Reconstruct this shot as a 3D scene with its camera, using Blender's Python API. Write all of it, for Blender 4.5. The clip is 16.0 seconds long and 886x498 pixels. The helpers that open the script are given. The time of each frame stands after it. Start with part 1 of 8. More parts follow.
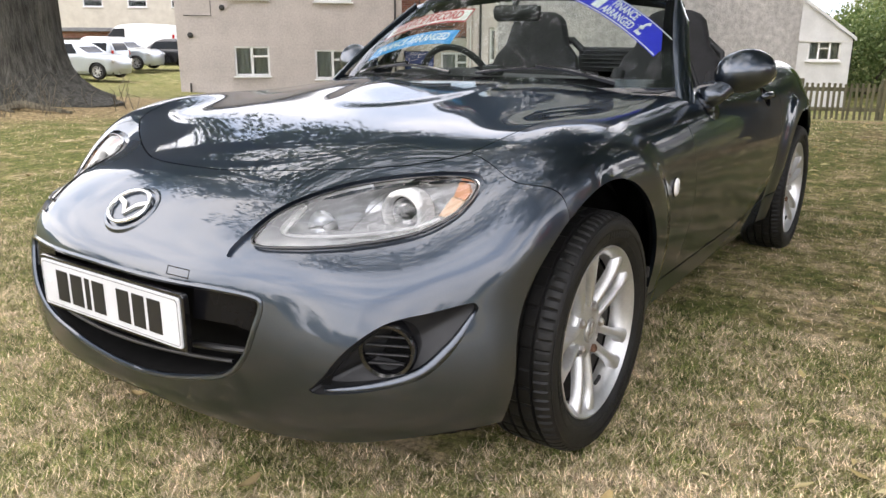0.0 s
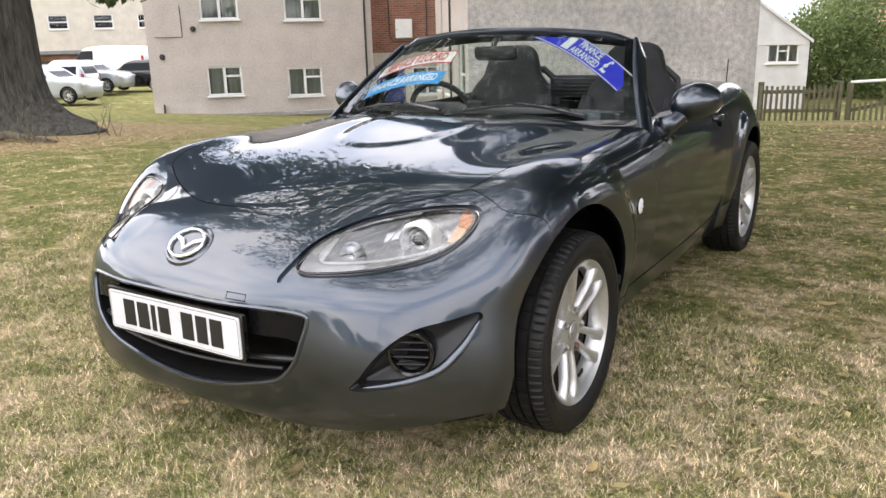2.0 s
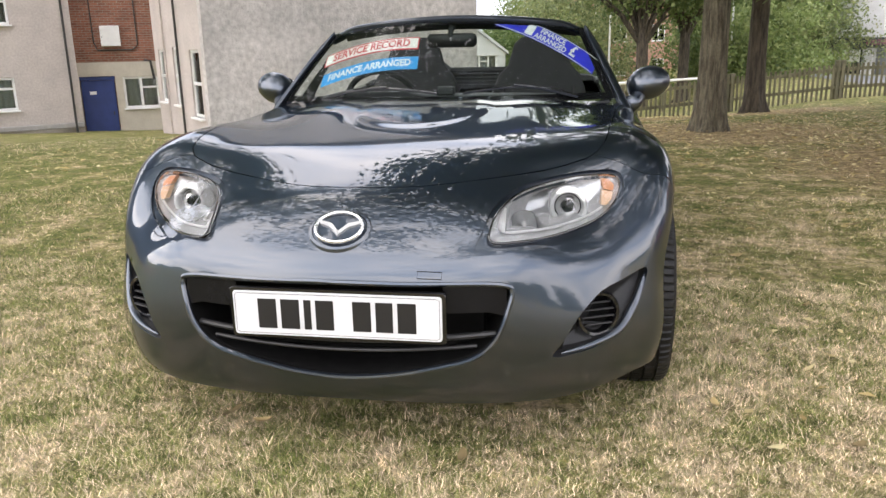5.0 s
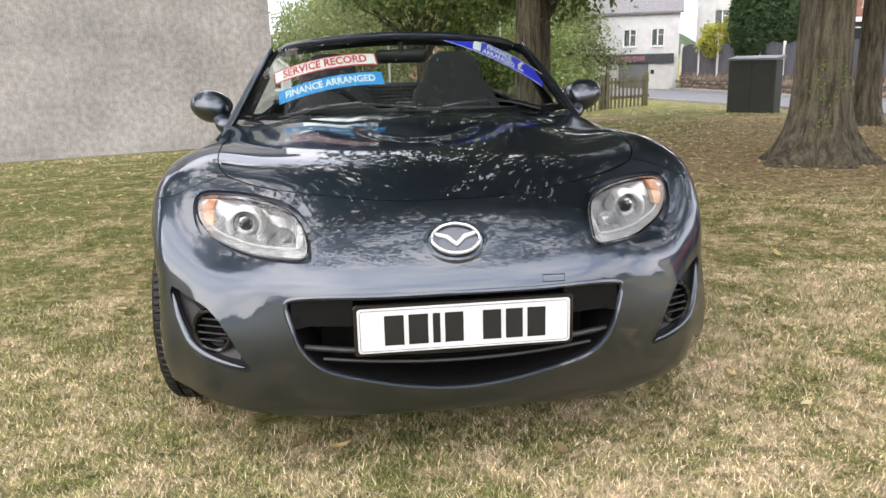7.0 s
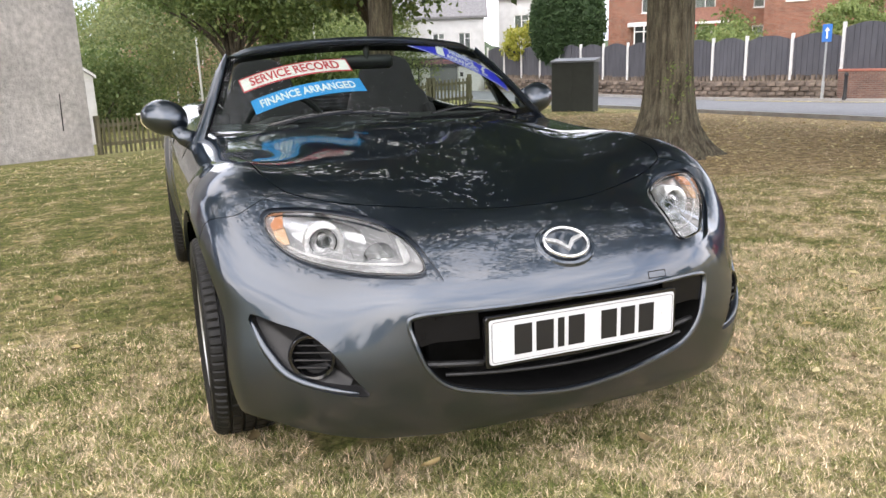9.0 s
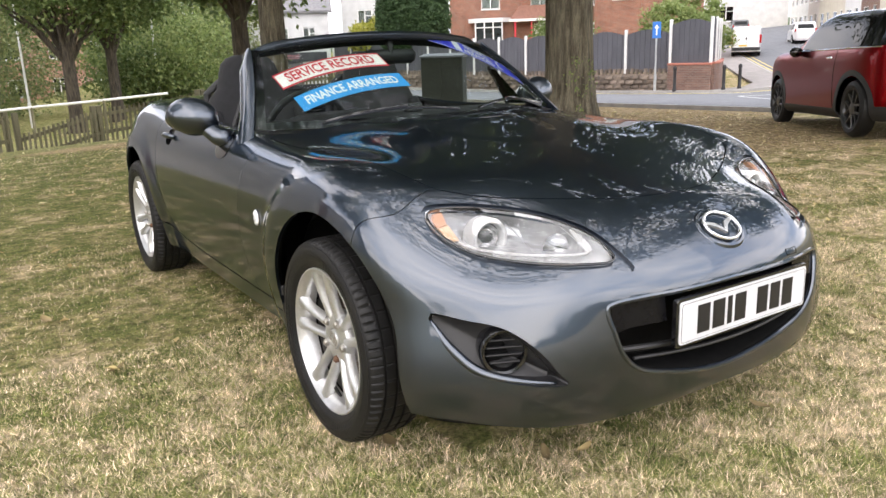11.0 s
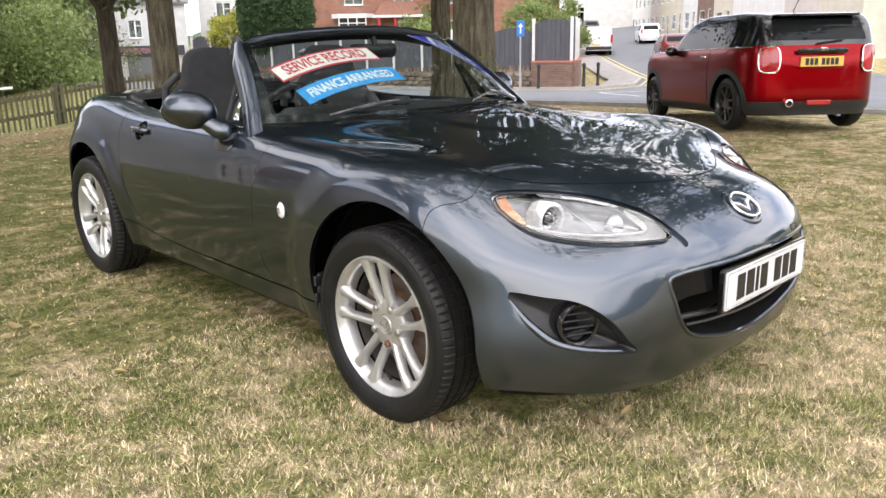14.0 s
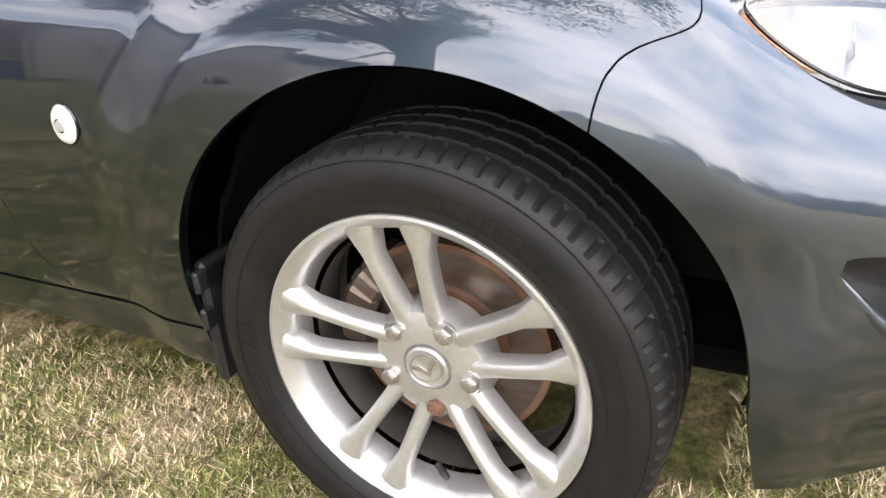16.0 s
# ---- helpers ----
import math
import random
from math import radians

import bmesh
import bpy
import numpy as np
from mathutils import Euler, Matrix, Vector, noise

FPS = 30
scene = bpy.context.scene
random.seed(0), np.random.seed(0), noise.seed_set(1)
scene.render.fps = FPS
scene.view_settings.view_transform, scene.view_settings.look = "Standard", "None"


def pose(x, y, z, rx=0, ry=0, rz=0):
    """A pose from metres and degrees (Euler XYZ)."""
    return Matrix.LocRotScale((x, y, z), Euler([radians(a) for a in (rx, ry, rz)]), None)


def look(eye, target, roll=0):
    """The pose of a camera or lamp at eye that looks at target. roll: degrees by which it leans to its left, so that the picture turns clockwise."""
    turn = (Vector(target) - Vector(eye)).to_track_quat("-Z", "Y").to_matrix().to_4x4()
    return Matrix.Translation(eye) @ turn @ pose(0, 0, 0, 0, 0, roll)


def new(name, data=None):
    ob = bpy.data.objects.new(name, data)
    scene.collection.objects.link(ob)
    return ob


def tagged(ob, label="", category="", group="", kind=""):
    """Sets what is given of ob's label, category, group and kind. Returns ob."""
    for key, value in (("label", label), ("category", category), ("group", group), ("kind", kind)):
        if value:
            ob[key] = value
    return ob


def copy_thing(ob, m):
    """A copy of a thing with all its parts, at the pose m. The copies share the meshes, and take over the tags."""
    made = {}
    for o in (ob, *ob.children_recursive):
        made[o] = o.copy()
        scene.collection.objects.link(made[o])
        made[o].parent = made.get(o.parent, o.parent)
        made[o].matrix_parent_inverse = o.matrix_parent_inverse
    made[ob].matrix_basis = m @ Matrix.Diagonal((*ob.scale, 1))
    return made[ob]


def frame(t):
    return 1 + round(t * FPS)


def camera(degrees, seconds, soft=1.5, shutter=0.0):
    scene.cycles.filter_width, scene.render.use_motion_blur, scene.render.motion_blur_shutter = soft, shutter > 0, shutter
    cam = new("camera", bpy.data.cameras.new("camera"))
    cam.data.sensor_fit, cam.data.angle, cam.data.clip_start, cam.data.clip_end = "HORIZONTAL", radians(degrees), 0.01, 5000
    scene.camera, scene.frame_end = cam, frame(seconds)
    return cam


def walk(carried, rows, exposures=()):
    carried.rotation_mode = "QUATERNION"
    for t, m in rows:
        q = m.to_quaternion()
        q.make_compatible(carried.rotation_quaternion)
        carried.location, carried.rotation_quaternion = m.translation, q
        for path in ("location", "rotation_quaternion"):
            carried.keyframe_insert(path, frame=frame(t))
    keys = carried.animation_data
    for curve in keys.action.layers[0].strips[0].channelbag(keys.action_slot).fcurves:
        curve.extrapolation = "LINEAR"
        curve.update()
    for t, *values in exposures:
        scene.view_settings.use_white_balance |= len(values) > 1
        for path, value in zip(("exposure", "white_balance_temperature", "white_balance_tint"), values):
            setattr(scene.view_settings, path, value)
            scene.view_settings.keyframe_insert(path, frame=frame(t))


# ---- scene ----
cam = camera(60.1, 16.0)
PATH = [
    (0, (1.538, -1.698, 1.013), (0.444, -0.112, 0.476), 0.2),
    (0.5, (1.61, -1.863, 1.089), (0.528, -0.267, 0.555), 0.3),
    (1, (1.646, -1.961, 1.114), (0.562, -0.365, 0.588), -0.2),
    (1.5, (1.666, -2.004, 1.123), (0.592, -0.4, 0.601), -1.0),
    (2, (1.662, -2.026, 1.138), (0.618, -0.399, 0.624), -1.5),
    (2.5, (1.582, -2.098, 1.145), (0.604, -0.43, 0.634), -1.7),
    (3, (1.408, -2.199, 1.119), (0.529, -0.476, 0.61), -1.9),
    (5.5, (0.37, -2.501, 1.052), (0.158, -0.575, 0.558), -1.1),
    (6, (0.171, -2.53, 1.064), (0.088, -0.592, 0.577), -1.2),
    (6.5, (-0.034, -2.543, 1.06), (0.032, -0.603, 0.58), -1.4),
    (7, (-0.244, -2.539, 1.062), (-0.021, -0.609, 0.591), -1.5),
    (7.5, (-0.431, -2.482, 1.052), (-0.075, -0.569, 0.591), -1.9),
    (8, (-0.608, -2.446, 1.064), (-0.131, -0.559, 0.602), -2.0),
    (10.5, (-1.497, -2.076, 1.111), (-0.534, -0.395, 0.612), -1.9),
    (11, (-1.694, -1.974, 1.115), (-0.647, -0.346, 0.614), -2.0),
    (11.5, (-1.836, -1.86, 1.122), (-0.713, -0.283, 0.621), -2.3),
    (12, (-1.974, -1.794, 1.137), (-0.776, -0.274, 0.634), -2.2),
    (12.5, (-2.111, -1.761, 1.132), (-0.848, -0.292, 0.634), -1.7),
    (13, (-2.19, -1.757, 1.135), (-0.894, -0.318, 0.636), -1.3),
    (13.5, (-2.208, -1.758, 1.139), (-0.899, -0.332, 0.636), -1.2),
    (14, (-2.194, -1.725, 1.126), (-0.871, -0.318, 0.606), -1.2),
    (14.5, (-2.072, -1.51, 1.063), (-0.724, -0.145, 0.5), -1.2),
    (15, (-1.925, -1.166, 0.978), (-0.488, 0.098, 0.399), -0.6),
    (15.5, (-1.765, -0.775, 0.909), (-0.238, 0.310, 0.209), -2.3),
    (16, (-1.520, -0.398, 0.854), (0.077, 0.428, -0.021), -4.3),
]
walk(cam, [(t, look(eye, target, roll)) for t, eye, target, roll in PATH], [(0, 0.64), (3, 0.65), (8, 0.68), (10.5, 0.70), (14.5, 0.71), (15, 0.77), (15.5, 0.90), (16, 1.20)])

world = bpy.data.worlds.new("sky")
scene.world = world
world.use_nodes = True
nodes, links = world.node_tree.nodes, world.node_tree.links
sky = nodes.new("ShaderNodeTexSky")
sky.sky_type, sky.sun_disc = "NISHITA", False
sky.sun_elevation, sky.sun_rotation = radians(38), radians(220)
sky.air_density, sky.dust_density = 1.0, 3.0
where = nodes.new("ShaderNodeTexCoord")
stretch = nodes.new("ShaderNodeMapping")
stretch.inputs["Scale"].default_value = (1.0, 1.0, 2.6)
cloud = nodes.new("ShaderNodeTexNoise")
cloud.inputs["Scale"].default_value, cloud.inputs["Detail"].default_value, cloud.inputs["Roughness"].default_value = 2.1, 6.0, 0.58
cover = nodes.new("ShaderNodeValToRGB")
cover.color_ramp.elements[0].position, cover.color_ramp.elements[1].position = 0.37, 0.62
cover.color_ramp.elements[0].color, cover.color_ramp.elements[1].color = (4.7, 5.4, 7.1, 1), (13.6, 12.6, 12.4, 1)
veil = nodes.new("ShaderNodeMixRGB")
veil.inputs["Fac"].default_value = 0.86
links.new(where.outputs["Generated"], stretch.inputs["Vector"])
links.new(stretch.outputs["Vector"], cloud.inputs["Vector"])
links.new(cloud.outputs["Fac"], cover.inputs["Fac"])
links.new(sky.outputs["Color"], veil.inputs["Color1"])
links.new(cover.outputs["Color"], veil.inputs["Color2"])
links.new(veil.outputs["Color"], nodes["Background"].inputs["Color"])
nodes["Background"].inputs["Strength"].default_value = 0.195

sun = new("sun", bpy.data.lights.new("sun", "SUN"))
sun.data.energy, sun.data.angle, sun.data.color = 1.55, radians(150), (1.0, 0.93, 0.84)
sun.matrix_world = look((0, 0, 30), (Vector((0, 0, 30)) - Vector((-0.75, -0.90, 0.90))))

# ---- materials ----
def surface(name, colour, second=None, scale=8.0, rough=0.6, metal=0.0, bump=0.0, bump_scale=None, coat=0.0, detail=5.0, spread=(0.35, 0.65), fine=0.0, vary=0.0, rough_vary=0.0, coords="Object", squash=(1, 1, 1), specular=0.5):
    """A procedural material: two colours mixed by noise at one scale, grain at a finer one, roughness and relief."""
    m = bpy.data.materials.new(name)
    m.use_nodes = True
    n, l = m.node_tree.nodes, m.node_tree.links
    b = n["Principled BSDF"]
    b.inputs["Roughness"].default_value, b.inputs["Metallic"].default_value = rough, metal
    b.inputs["Coat Weight"].default_value, b.inputs["Coat Roughness"].default_value = coat, 0.03
    b.inputs["Specular IOR Level"].default_value = specular
    c = n.new("ShaderNodeTexCoord")
    mp = n.new("ShaderNodeMapping")
    mp.inputs["Scale"].default_value = squash
    l.new(c.outputs[coords], mp.inputs["Vector"])
    t = n.new("ShaderNodeTexNoise")
    t.inputs["Scale"].default_value, t.inputs["Detail"].default_value, t.inputs["Roughness"].default_value = scale, detail, 0.6
    l.new(mp.outputs["Vector"], t.inputs["Vector"])
    r = n.new("ShaderNodeValToRGB")
    second = second or [0.8 * v for v in colour]
    r.color_ramp.elements[0].color, r.color_ramp.elements[1].color = (*second, 1), (*colour, 1)
    r.color_ramp.elements[0].position, r.color_ramp.elements[1].position = spread
    l.new(t.outputs["Fac"], r.inputs["Fac"])
    out = r.outputs["Color"]
    if fine:
        g = n.new("ShaderNodeTexNoise")
        g.inputs["Scale"].default_value, g.inputs["Detail"].default_value = scale * 14, 4
        l.new(mp.outputs["Vector"], g.inputs["Vector"])
        a = n.new("ShaderNodeMapRange")
        a.inputs["From Min"].default_value, a.inputs["From Max"].default_value = 0.3, 0.7
        a.inputs["To Min"].default_value, a.inputs["To Max"].default_value = 1 - fine, 1 + fine
        l.new(g.outputs["Fac"], a.inputs["Value"])
        x = n.new("ShaderNodeVectorMath")
        x.operation = "SCALE"
        l.new(out, x.inputs[0]), l.new(a.outputs["Result"], x.inputs["Scale"])
        out = x.outputs["Vector"]
    if vary:
        o = n.new("ShaderNodeObjectInfo")
        a = n.new("ShaderNodeMapRange")
        a.inputs["To Min"].default_value, a.inputs["To Max"].default_value = 1 - vary, 1 + vary
        l.new(o.outputs["Random"], a.inputs["Value"])
        x = n.new("ShaderNodeVectorMath")
        x.operation = "SCALE"
        l.new(out, x.inputs[0]), l.new(a.outputs["Result"], x.inputs["Scale"])
        out = x.outputs["Vector"]
    l.new(out, b.inputs["Base Color"])
    if rough_vary:
        a = n.new("ShaderNodeMapRange")
        a.inputs["To Min"].default_value, a.inputs["To Max"].default_value = rough - rough_vary, rough + rough_vary
        l.new(t.outputs["Fac"], a.inputs["Value"]), l.new(a.outputs["Result"], b.inputs["Roughness"])
    if bump:
        h = n.new("ShaderNodeTexNoise")
        h.inputs["Scale"].default_value, h.inputs["Detail"].default_value = bump_scale or scale * 6, 5
        l.new(mp.outputs["Vector"], h.inputs["Vector"])
        k = n.new("ShaderNodeBump")
        k.inputs["Strength"].default_value, k.inputs["Distance"].default_value = 1.0, bump
        l.new(h.outputs["Fac"], k.inputs["Height"]), l.new(k.outputs["Normal"], b.inputs["Normal"])
    return m


def glass(name, tint=(1, 1, 1), rough=0.0, ior=1.45, thin=True, gloss=None):
    """Clear sheet: what lies behind shows through, with a mirror sheen that grows at grazing angles."""
    m = bpy.data.materials.new(name)
    m.use_nodes = True
    n, l = m.node_tree.nodes, m.node_tree.links
    n.remove(n["Principled BSDF"])
    t, g, f, x = n.new("ShaderNodeBsdfTransparent"), n.new("ShaderNodeBsdfGlossy"), n.new("ShaderNodeFresnel"), n.new("ShaderNodeMixShader")
    t.inputs["Color"].default_value = (*tint, 1)
    g.inputs["Roughness"].default_value = rough
    f.inputs["IOR"].default_value = ior
    l.new(f.outputs["Fac"], x.inputs["Fac"]), l.new(t.outputs["BSDF"], x.inputs[1]), l.new(g.outputs["BSDF"], x.inputs[2])
    l.new(x.outputs["Shader"], n["Material Output"].inputs["Surface"])
    return m


# ---- geometry ----
class Geo:
    """Collects vertices and faces of one mesh."""

    def __init__(self):
        self.v, self.f = [], []

    def add(self, v, f, m=None):
        k = len(self.v)
        self.v += [tuple(m @ Vector(p)) if m else tuple(p) for p in v]
        self.f += [tuple(i + k for i in q) for q in f]
        return self

    def box(self, centre, size, bevel=0.0, m=None):
        c, s = Vector(centre), [q / 2 for q in size]
        b = min(bevel, min(s) * 0.95)
        if b <= 0:
            v = [c + Vector((x * s[0], y * s[1], z * s[2])) for x in (-1, 1) for y in (-1, 1) for z in (-1, 1)]
            return self.add(v, [(0, 1, 3, 2), (4, 6, 7, 5), (0, 4, 5, 1), (2, 3, 7, 6), (0, 2, 6, 4), (1, 5, 7, 3)], m)
        v, idx = [], {}
        for x in (-1, 1):
            for y in (-1, 1):
                for z in (-1, 1):
                    for a in range(3):
                        e = [s[i] - (0 if i == a else b) for i in range(3)]
                        idx[x, y, z, a] = len(v)
                        v.append(c + Vector((x * e[0], y * e[1], z * e[2])))
        f = []
        for a in range(3):
            p, q = (a + 1) % 3, (a + 2) % 3
            for sg in (-1, 1):
                ring = []
                for u, w in ((-1, -1), (1, -1), (1, 1), (-1, 1)):
                    k = [0, 0, 0]
                    k[a], k[p], k[q] = sg, u, w
                    ring.append(idx[(*k, a)])
                f.append(ring if sg > 0 else ring[::-1])
            for u in (-1, 1):
                for w in (-1, 1):
                    ring = []
                    for sg, face in ((-1, p), (1, p), (1, q), (-1, q)):
                        k = [0, 0, 0]
                        k[a], k[p], k[q] = sg, u, w
                        ring.append(idx[(*k, face)])
                    f.append(ring if u * w < 0 else ring[::-1])
        for x in (-1, 1):
            for y in (-1, 1):
                for z in (-1, 1):
                    ring = [idx[x, y, z, a] for a in range(3)]
                    f.append(ring if x * y * z > 0 else ring[::-1])
        return self.add(v, f, m)

    def lathe(self, profile, n=32, m=None, closed=False, dent=None):
        """Turns (radius, height) pairs about z. dent(j, i) scales a radius."""
        k = len(profile)
        v = [(r * (dent(j, i) if dent else 1) * math.cos(2 * math.pi * i / n), r * (dent(j, i) if dent else 1) * math.sin(2 * math.pi * i / n), h) for i in range(n) for j, (r, h) in enumerate(profile)]
        f = [(i * k + j, (i + 1) % n * k + j, (i + 1) % n * k + (j + 1) % k, i * k + (j + 1) % k) for i in range(n) for j in range(k if closed else k - 1)]
        return self.add(v, f, m)

    def disc(self, r, h, n=32, m=None):
        return self.add([(r * math.cos(2 * math.pi * i / n), r * math.sin(2 * math.pi * i / n), h) for i in range(n)], [tuple(range(n))], m)

    def tube(self, pts, r, n=8, cap=True, m=None, closed=False):
        pts = [Vector(p) for p in pts]
        rs = r if isinstance(r, (list, tuple)) else [r] * len(pts)
        k, v, side = len(pts), [], None
        for i, p in enumerate(pts):
            d = (pts[(i + 1) % k] - pts[i - 1]) if closed else (pts[min(i + 1, k - 1)] - pts[max(i - 1, 0)])
            d.normalize()
            if side is None:
                side = d.orthogonal().normalized()
            side = (side - d * side.dot(d)).normalized()
            up = d.cross(side)
            v += [p + (side * math.cos(2 * math.pi * j / n) + up * math.sin(2 * math.pi * j / n)) * rs[i] for j in range(n)]
        f = [(i * n + j, i * n + (j + 1) % n, (i + 1) % k * n + (j + 1) % n, (i + 1) % k * n + j) for i in range(k if closed else k - 1) for j in range(n)]
        if cap and not closed:
            f += [tuple(range(n))[::-1], tuple(range((k - 1) * n, k * n))]
        return self.add(v, f, m)

    def prism(self, poly, a, b, m=None, bevel=0.0):
        """A flat outline (x, y) raised from height a to b, its upper rim bevelled."""
        n = len(poly)
        if bevel:
            cx, cy = sum(p[0] for p in poly) / n, sum(p[1] for p in poly) / n
            inner = [(p[0] + (cx - p[0]) * bevel / max(math.hypot(p[0] - cx, p[1] - cy), 1e-6), p[1] + (cy - p[1]) * bevel / max(math.hypot(p[0] - cx, p[1] - cy), 1e-6)) for p in poly]
            rings = [[(*p, a) for p in poly], [(*p, b - bevel) for p in poly], [(*p, b) for p in inner]]
        else:
            rings = [[(*p, a) for p in poly], [(*p, b) for p in poly]]
        v = [p for q in rings for p in q]
        f = [(k * n + i, k * n + (i + 1) % n, (k + 1) * n + (i + 1) % n, (k + 1) * n + i) for k in range(len(rings) - 1) for i in range(n)]
        f += [tuple(range(n))[::-1], tuple(range((len(rings) - 1) * n, len(rings) * n))]
        return self.add(v, f, m)

    def grid(self, fn, us, vs, m=None, flip=False):
        """A sheet fn(u, v) over two lists of numbers."""
        v = [fn(a, b) for a in us for b in vs]
        k = len(vs)
        f = [(i * k + j, (i + 1) * k + j, (i + 1) * k + j + 1, i * k + j + 1) for i in range(len(us) - 1) for j in range(k - 1)]
        return self.add(v, [q[::-1] for q in f] if flip else f, m)

    def put(self, name, material, parent=None, label="", angle=35, m=None):
        return part(name, self, material, parent, label, angle, m)


def steps(a, b, n):
    return [a + (b - a) * i / n for i in range(n + 1)]


def finish(me, material, angle):
    me.materials.append(material)
    me.polygons.foreach_set("use_smooth", [True] * len(me.polygons))
    if angle is not None:
        me.set_sharp_from_angle(angle=radians(angle))
    me.update()


def part(name, geo, material, parent=None, label="", angle=35, m=None):
    me = bpy.data.meshes.new(name)
    me.from_pydata(geo.v, [], geo.f)
    finish(me, material, angle)
    ob = new(name, me)
    if parent:
        ob.parent = parent
    if m is not None:
        ob.matrix_basis = m
    if label:
        tagged(ob, label)
    return ob


def thing(name, label, category, m=None, group="", kind=""):
    """An Empty at a thing's base, which holds its parts."""
    ob = new(name)
    ob.empty_display_size = 0.2
    if m is not None:
        ob.matrix_basis = m
    return tagged(ob, label, category, group, kind)


def raw_mesh(name, v, t, material, parent=None, label="", angle=40, smooth=True):
    """A mesh from numpy arrays of places and of triangles or quads."""
    me = bpy.data.meshes.new(name)
    v, t = np.asarray(v, np.float32), np.asarray(t, np.int32)
    k = t.shape[1]
    me.vertices.add(len(v)), me.loops.add(t.size), me.polygons.add(len(t))
    me.vertices.foreach_set("co", v.ravel())
    me.loops.foreach_set("vertex_index", t.ravel())
    me.polygons.foreach_set("loop_start", np.arange(0, t.size, k, dtype=np.int32))
    me.polygons.foreach_set("use_smooth", np.full(len(t), smooth))
    me.update(calc_edges=True)
    me.validate()
    me.materials.append(material)
    if angle is not None and smooth:
        me.set_sharp_from_angle(angle=radians(angle))
    ob = new(name, me)
    if parent:
        ob.parent = parent
    if label:
        tagged(ob, label)
    return ob


def lettering(text, size, name, material, parent, place, label="", raise_by=0.0, squeeze=1.0):
    """Words in the built-in font as a mesh; place(u, v) lays the flat letters onto a surface. u runs from 0 to 1 over the width."""
    cu = bpy.data.curves.new(name, "FONT")
    cu.body, cu.size, cu.align_x, cu.align_y, cu.resolution_u, cu.offset = text, size, "CENTER", "CENTER", 3, size * 0.026
    tmp = bpy.data.objects.new(name, cu)
    scene.collection.objects.link(tmp)
    bpy.context.view_layer.update()
    me = bpy.data.meshes.new_from_object(tmp.evaluated_get(bpy.context.evaluated_depsgraph_get()))
    bpy.data.objects.remove(tmp)
    bm = bmesh.new()
    bm.from_mesh(me)
    bmesh.ops.triangulate(bm, faces=bm.faces[:])
    bmesh.ops.subdivide_edges(bm, edges=[e for e in bm.edges if e.calc_length() > size * 0.45], cuts=2)
    bmesh.ops.triangulate(bm, faces=bm.faces[:])
    for v in bm.verts:
        v.co = Vector(place(v.co.x * squeeze, v.co.y))
    bm.to_mesh(me)
    bm.free()
    me.materials.clear()
    me.materials.append(material)
    ob = new(name, me)
    ob.parent = parent
    if label:
        tagged(ob, label)
    return ob

# ---- car skin: a smooth implicit body, zero on the paint, negative inside ----
def spline(xs, ys):
    """Natural cubic spline through a few knots, straight beyond its ends."""
    xs, ys = np.array(xs, float), np.array(ys, float)
    n, h = len(xs), np.diff(xs)
    a, b = np.eye(n), np.zeros(n)
    for i in range(1, n - 1):
        a[i, i - 1:i + 2] = h[i - 1], 2 * (h[i - 1] + h[i]), h[i]
        b[i] = 6 * ((ys[i + 1] - ys[i]) / h[i] - (ys[i] - ys[i - 1]) / h[i - 1])
    m = np.linalg.solve(a, b)

    def at(x):
        x = np.asarray(x, float)
        c = np.clip(x, xs[0], xs[-1])
        i = np.clip(np.searchsorted(xs, c) - 1, 0, n - 2)
        d, e, w = c - xs[i], xs[i + 1] - c, h[i]
        y = (m[i] * e ** 3 + m[i + 1] * d ** 3) / (6 * w) + (ys[i] / w - m[i] * w / 6) * e + (ys[i + 1] / w - m[i + 1] * w / 6) * d
        s0 = (ys[1] - ys[0]) / h[0] - h[0] * (2 * m[0] + m[1]) / 6
        s1 = (ys[-1] - ys[-2]) / h[-1] + h[-1] * (2 * m[-1] + m[-2]) / 6
        return y + s0 * np.minimum(x - xs[0], 0) + s1 * np.maximum(x - xs[-1], 0)
    return at


def ramp(x, a, b):
    t = np.clip((x - a) / (b - a), 0, 1)
    return t * t * t * (t * (6 * t - 15) + 10)


def smax(a, b, k):
    h = np.maximum(k - np.abs(a - b), 0) / k
    return np.maximum(a, b) + h * h * h * k / 6


TOP_MID = spline([-.82, -.72, -.55, -.25, .2, .6, 1.0, 2.0, 2.5, 2.9, 3.25], [.585, .652, .712, .772, .826, .868, .875, .875, .90, .90, .86])
TOP_EDGE = spline([-.75, -.5, -.25, 0, .3, .6, .9, 1.4, 1.9, 2.3, 2.7, 3.2], [.56, .675, .760, .800, .810, .826, .846, .848, .862, .90, .895, .80])
SIDE_IN = spline([.14, .2, .3, .42, .55, .65, .75, .85, .95], [.075, .055, .032, .010, 0, .003, .020, .058, .12])
NOSE_IN = spline([.14, .2, .26, .33, .42, .5, .56, .62, .70], [.13, .072, .048, .030, .008, .004, .012, .05, .13])


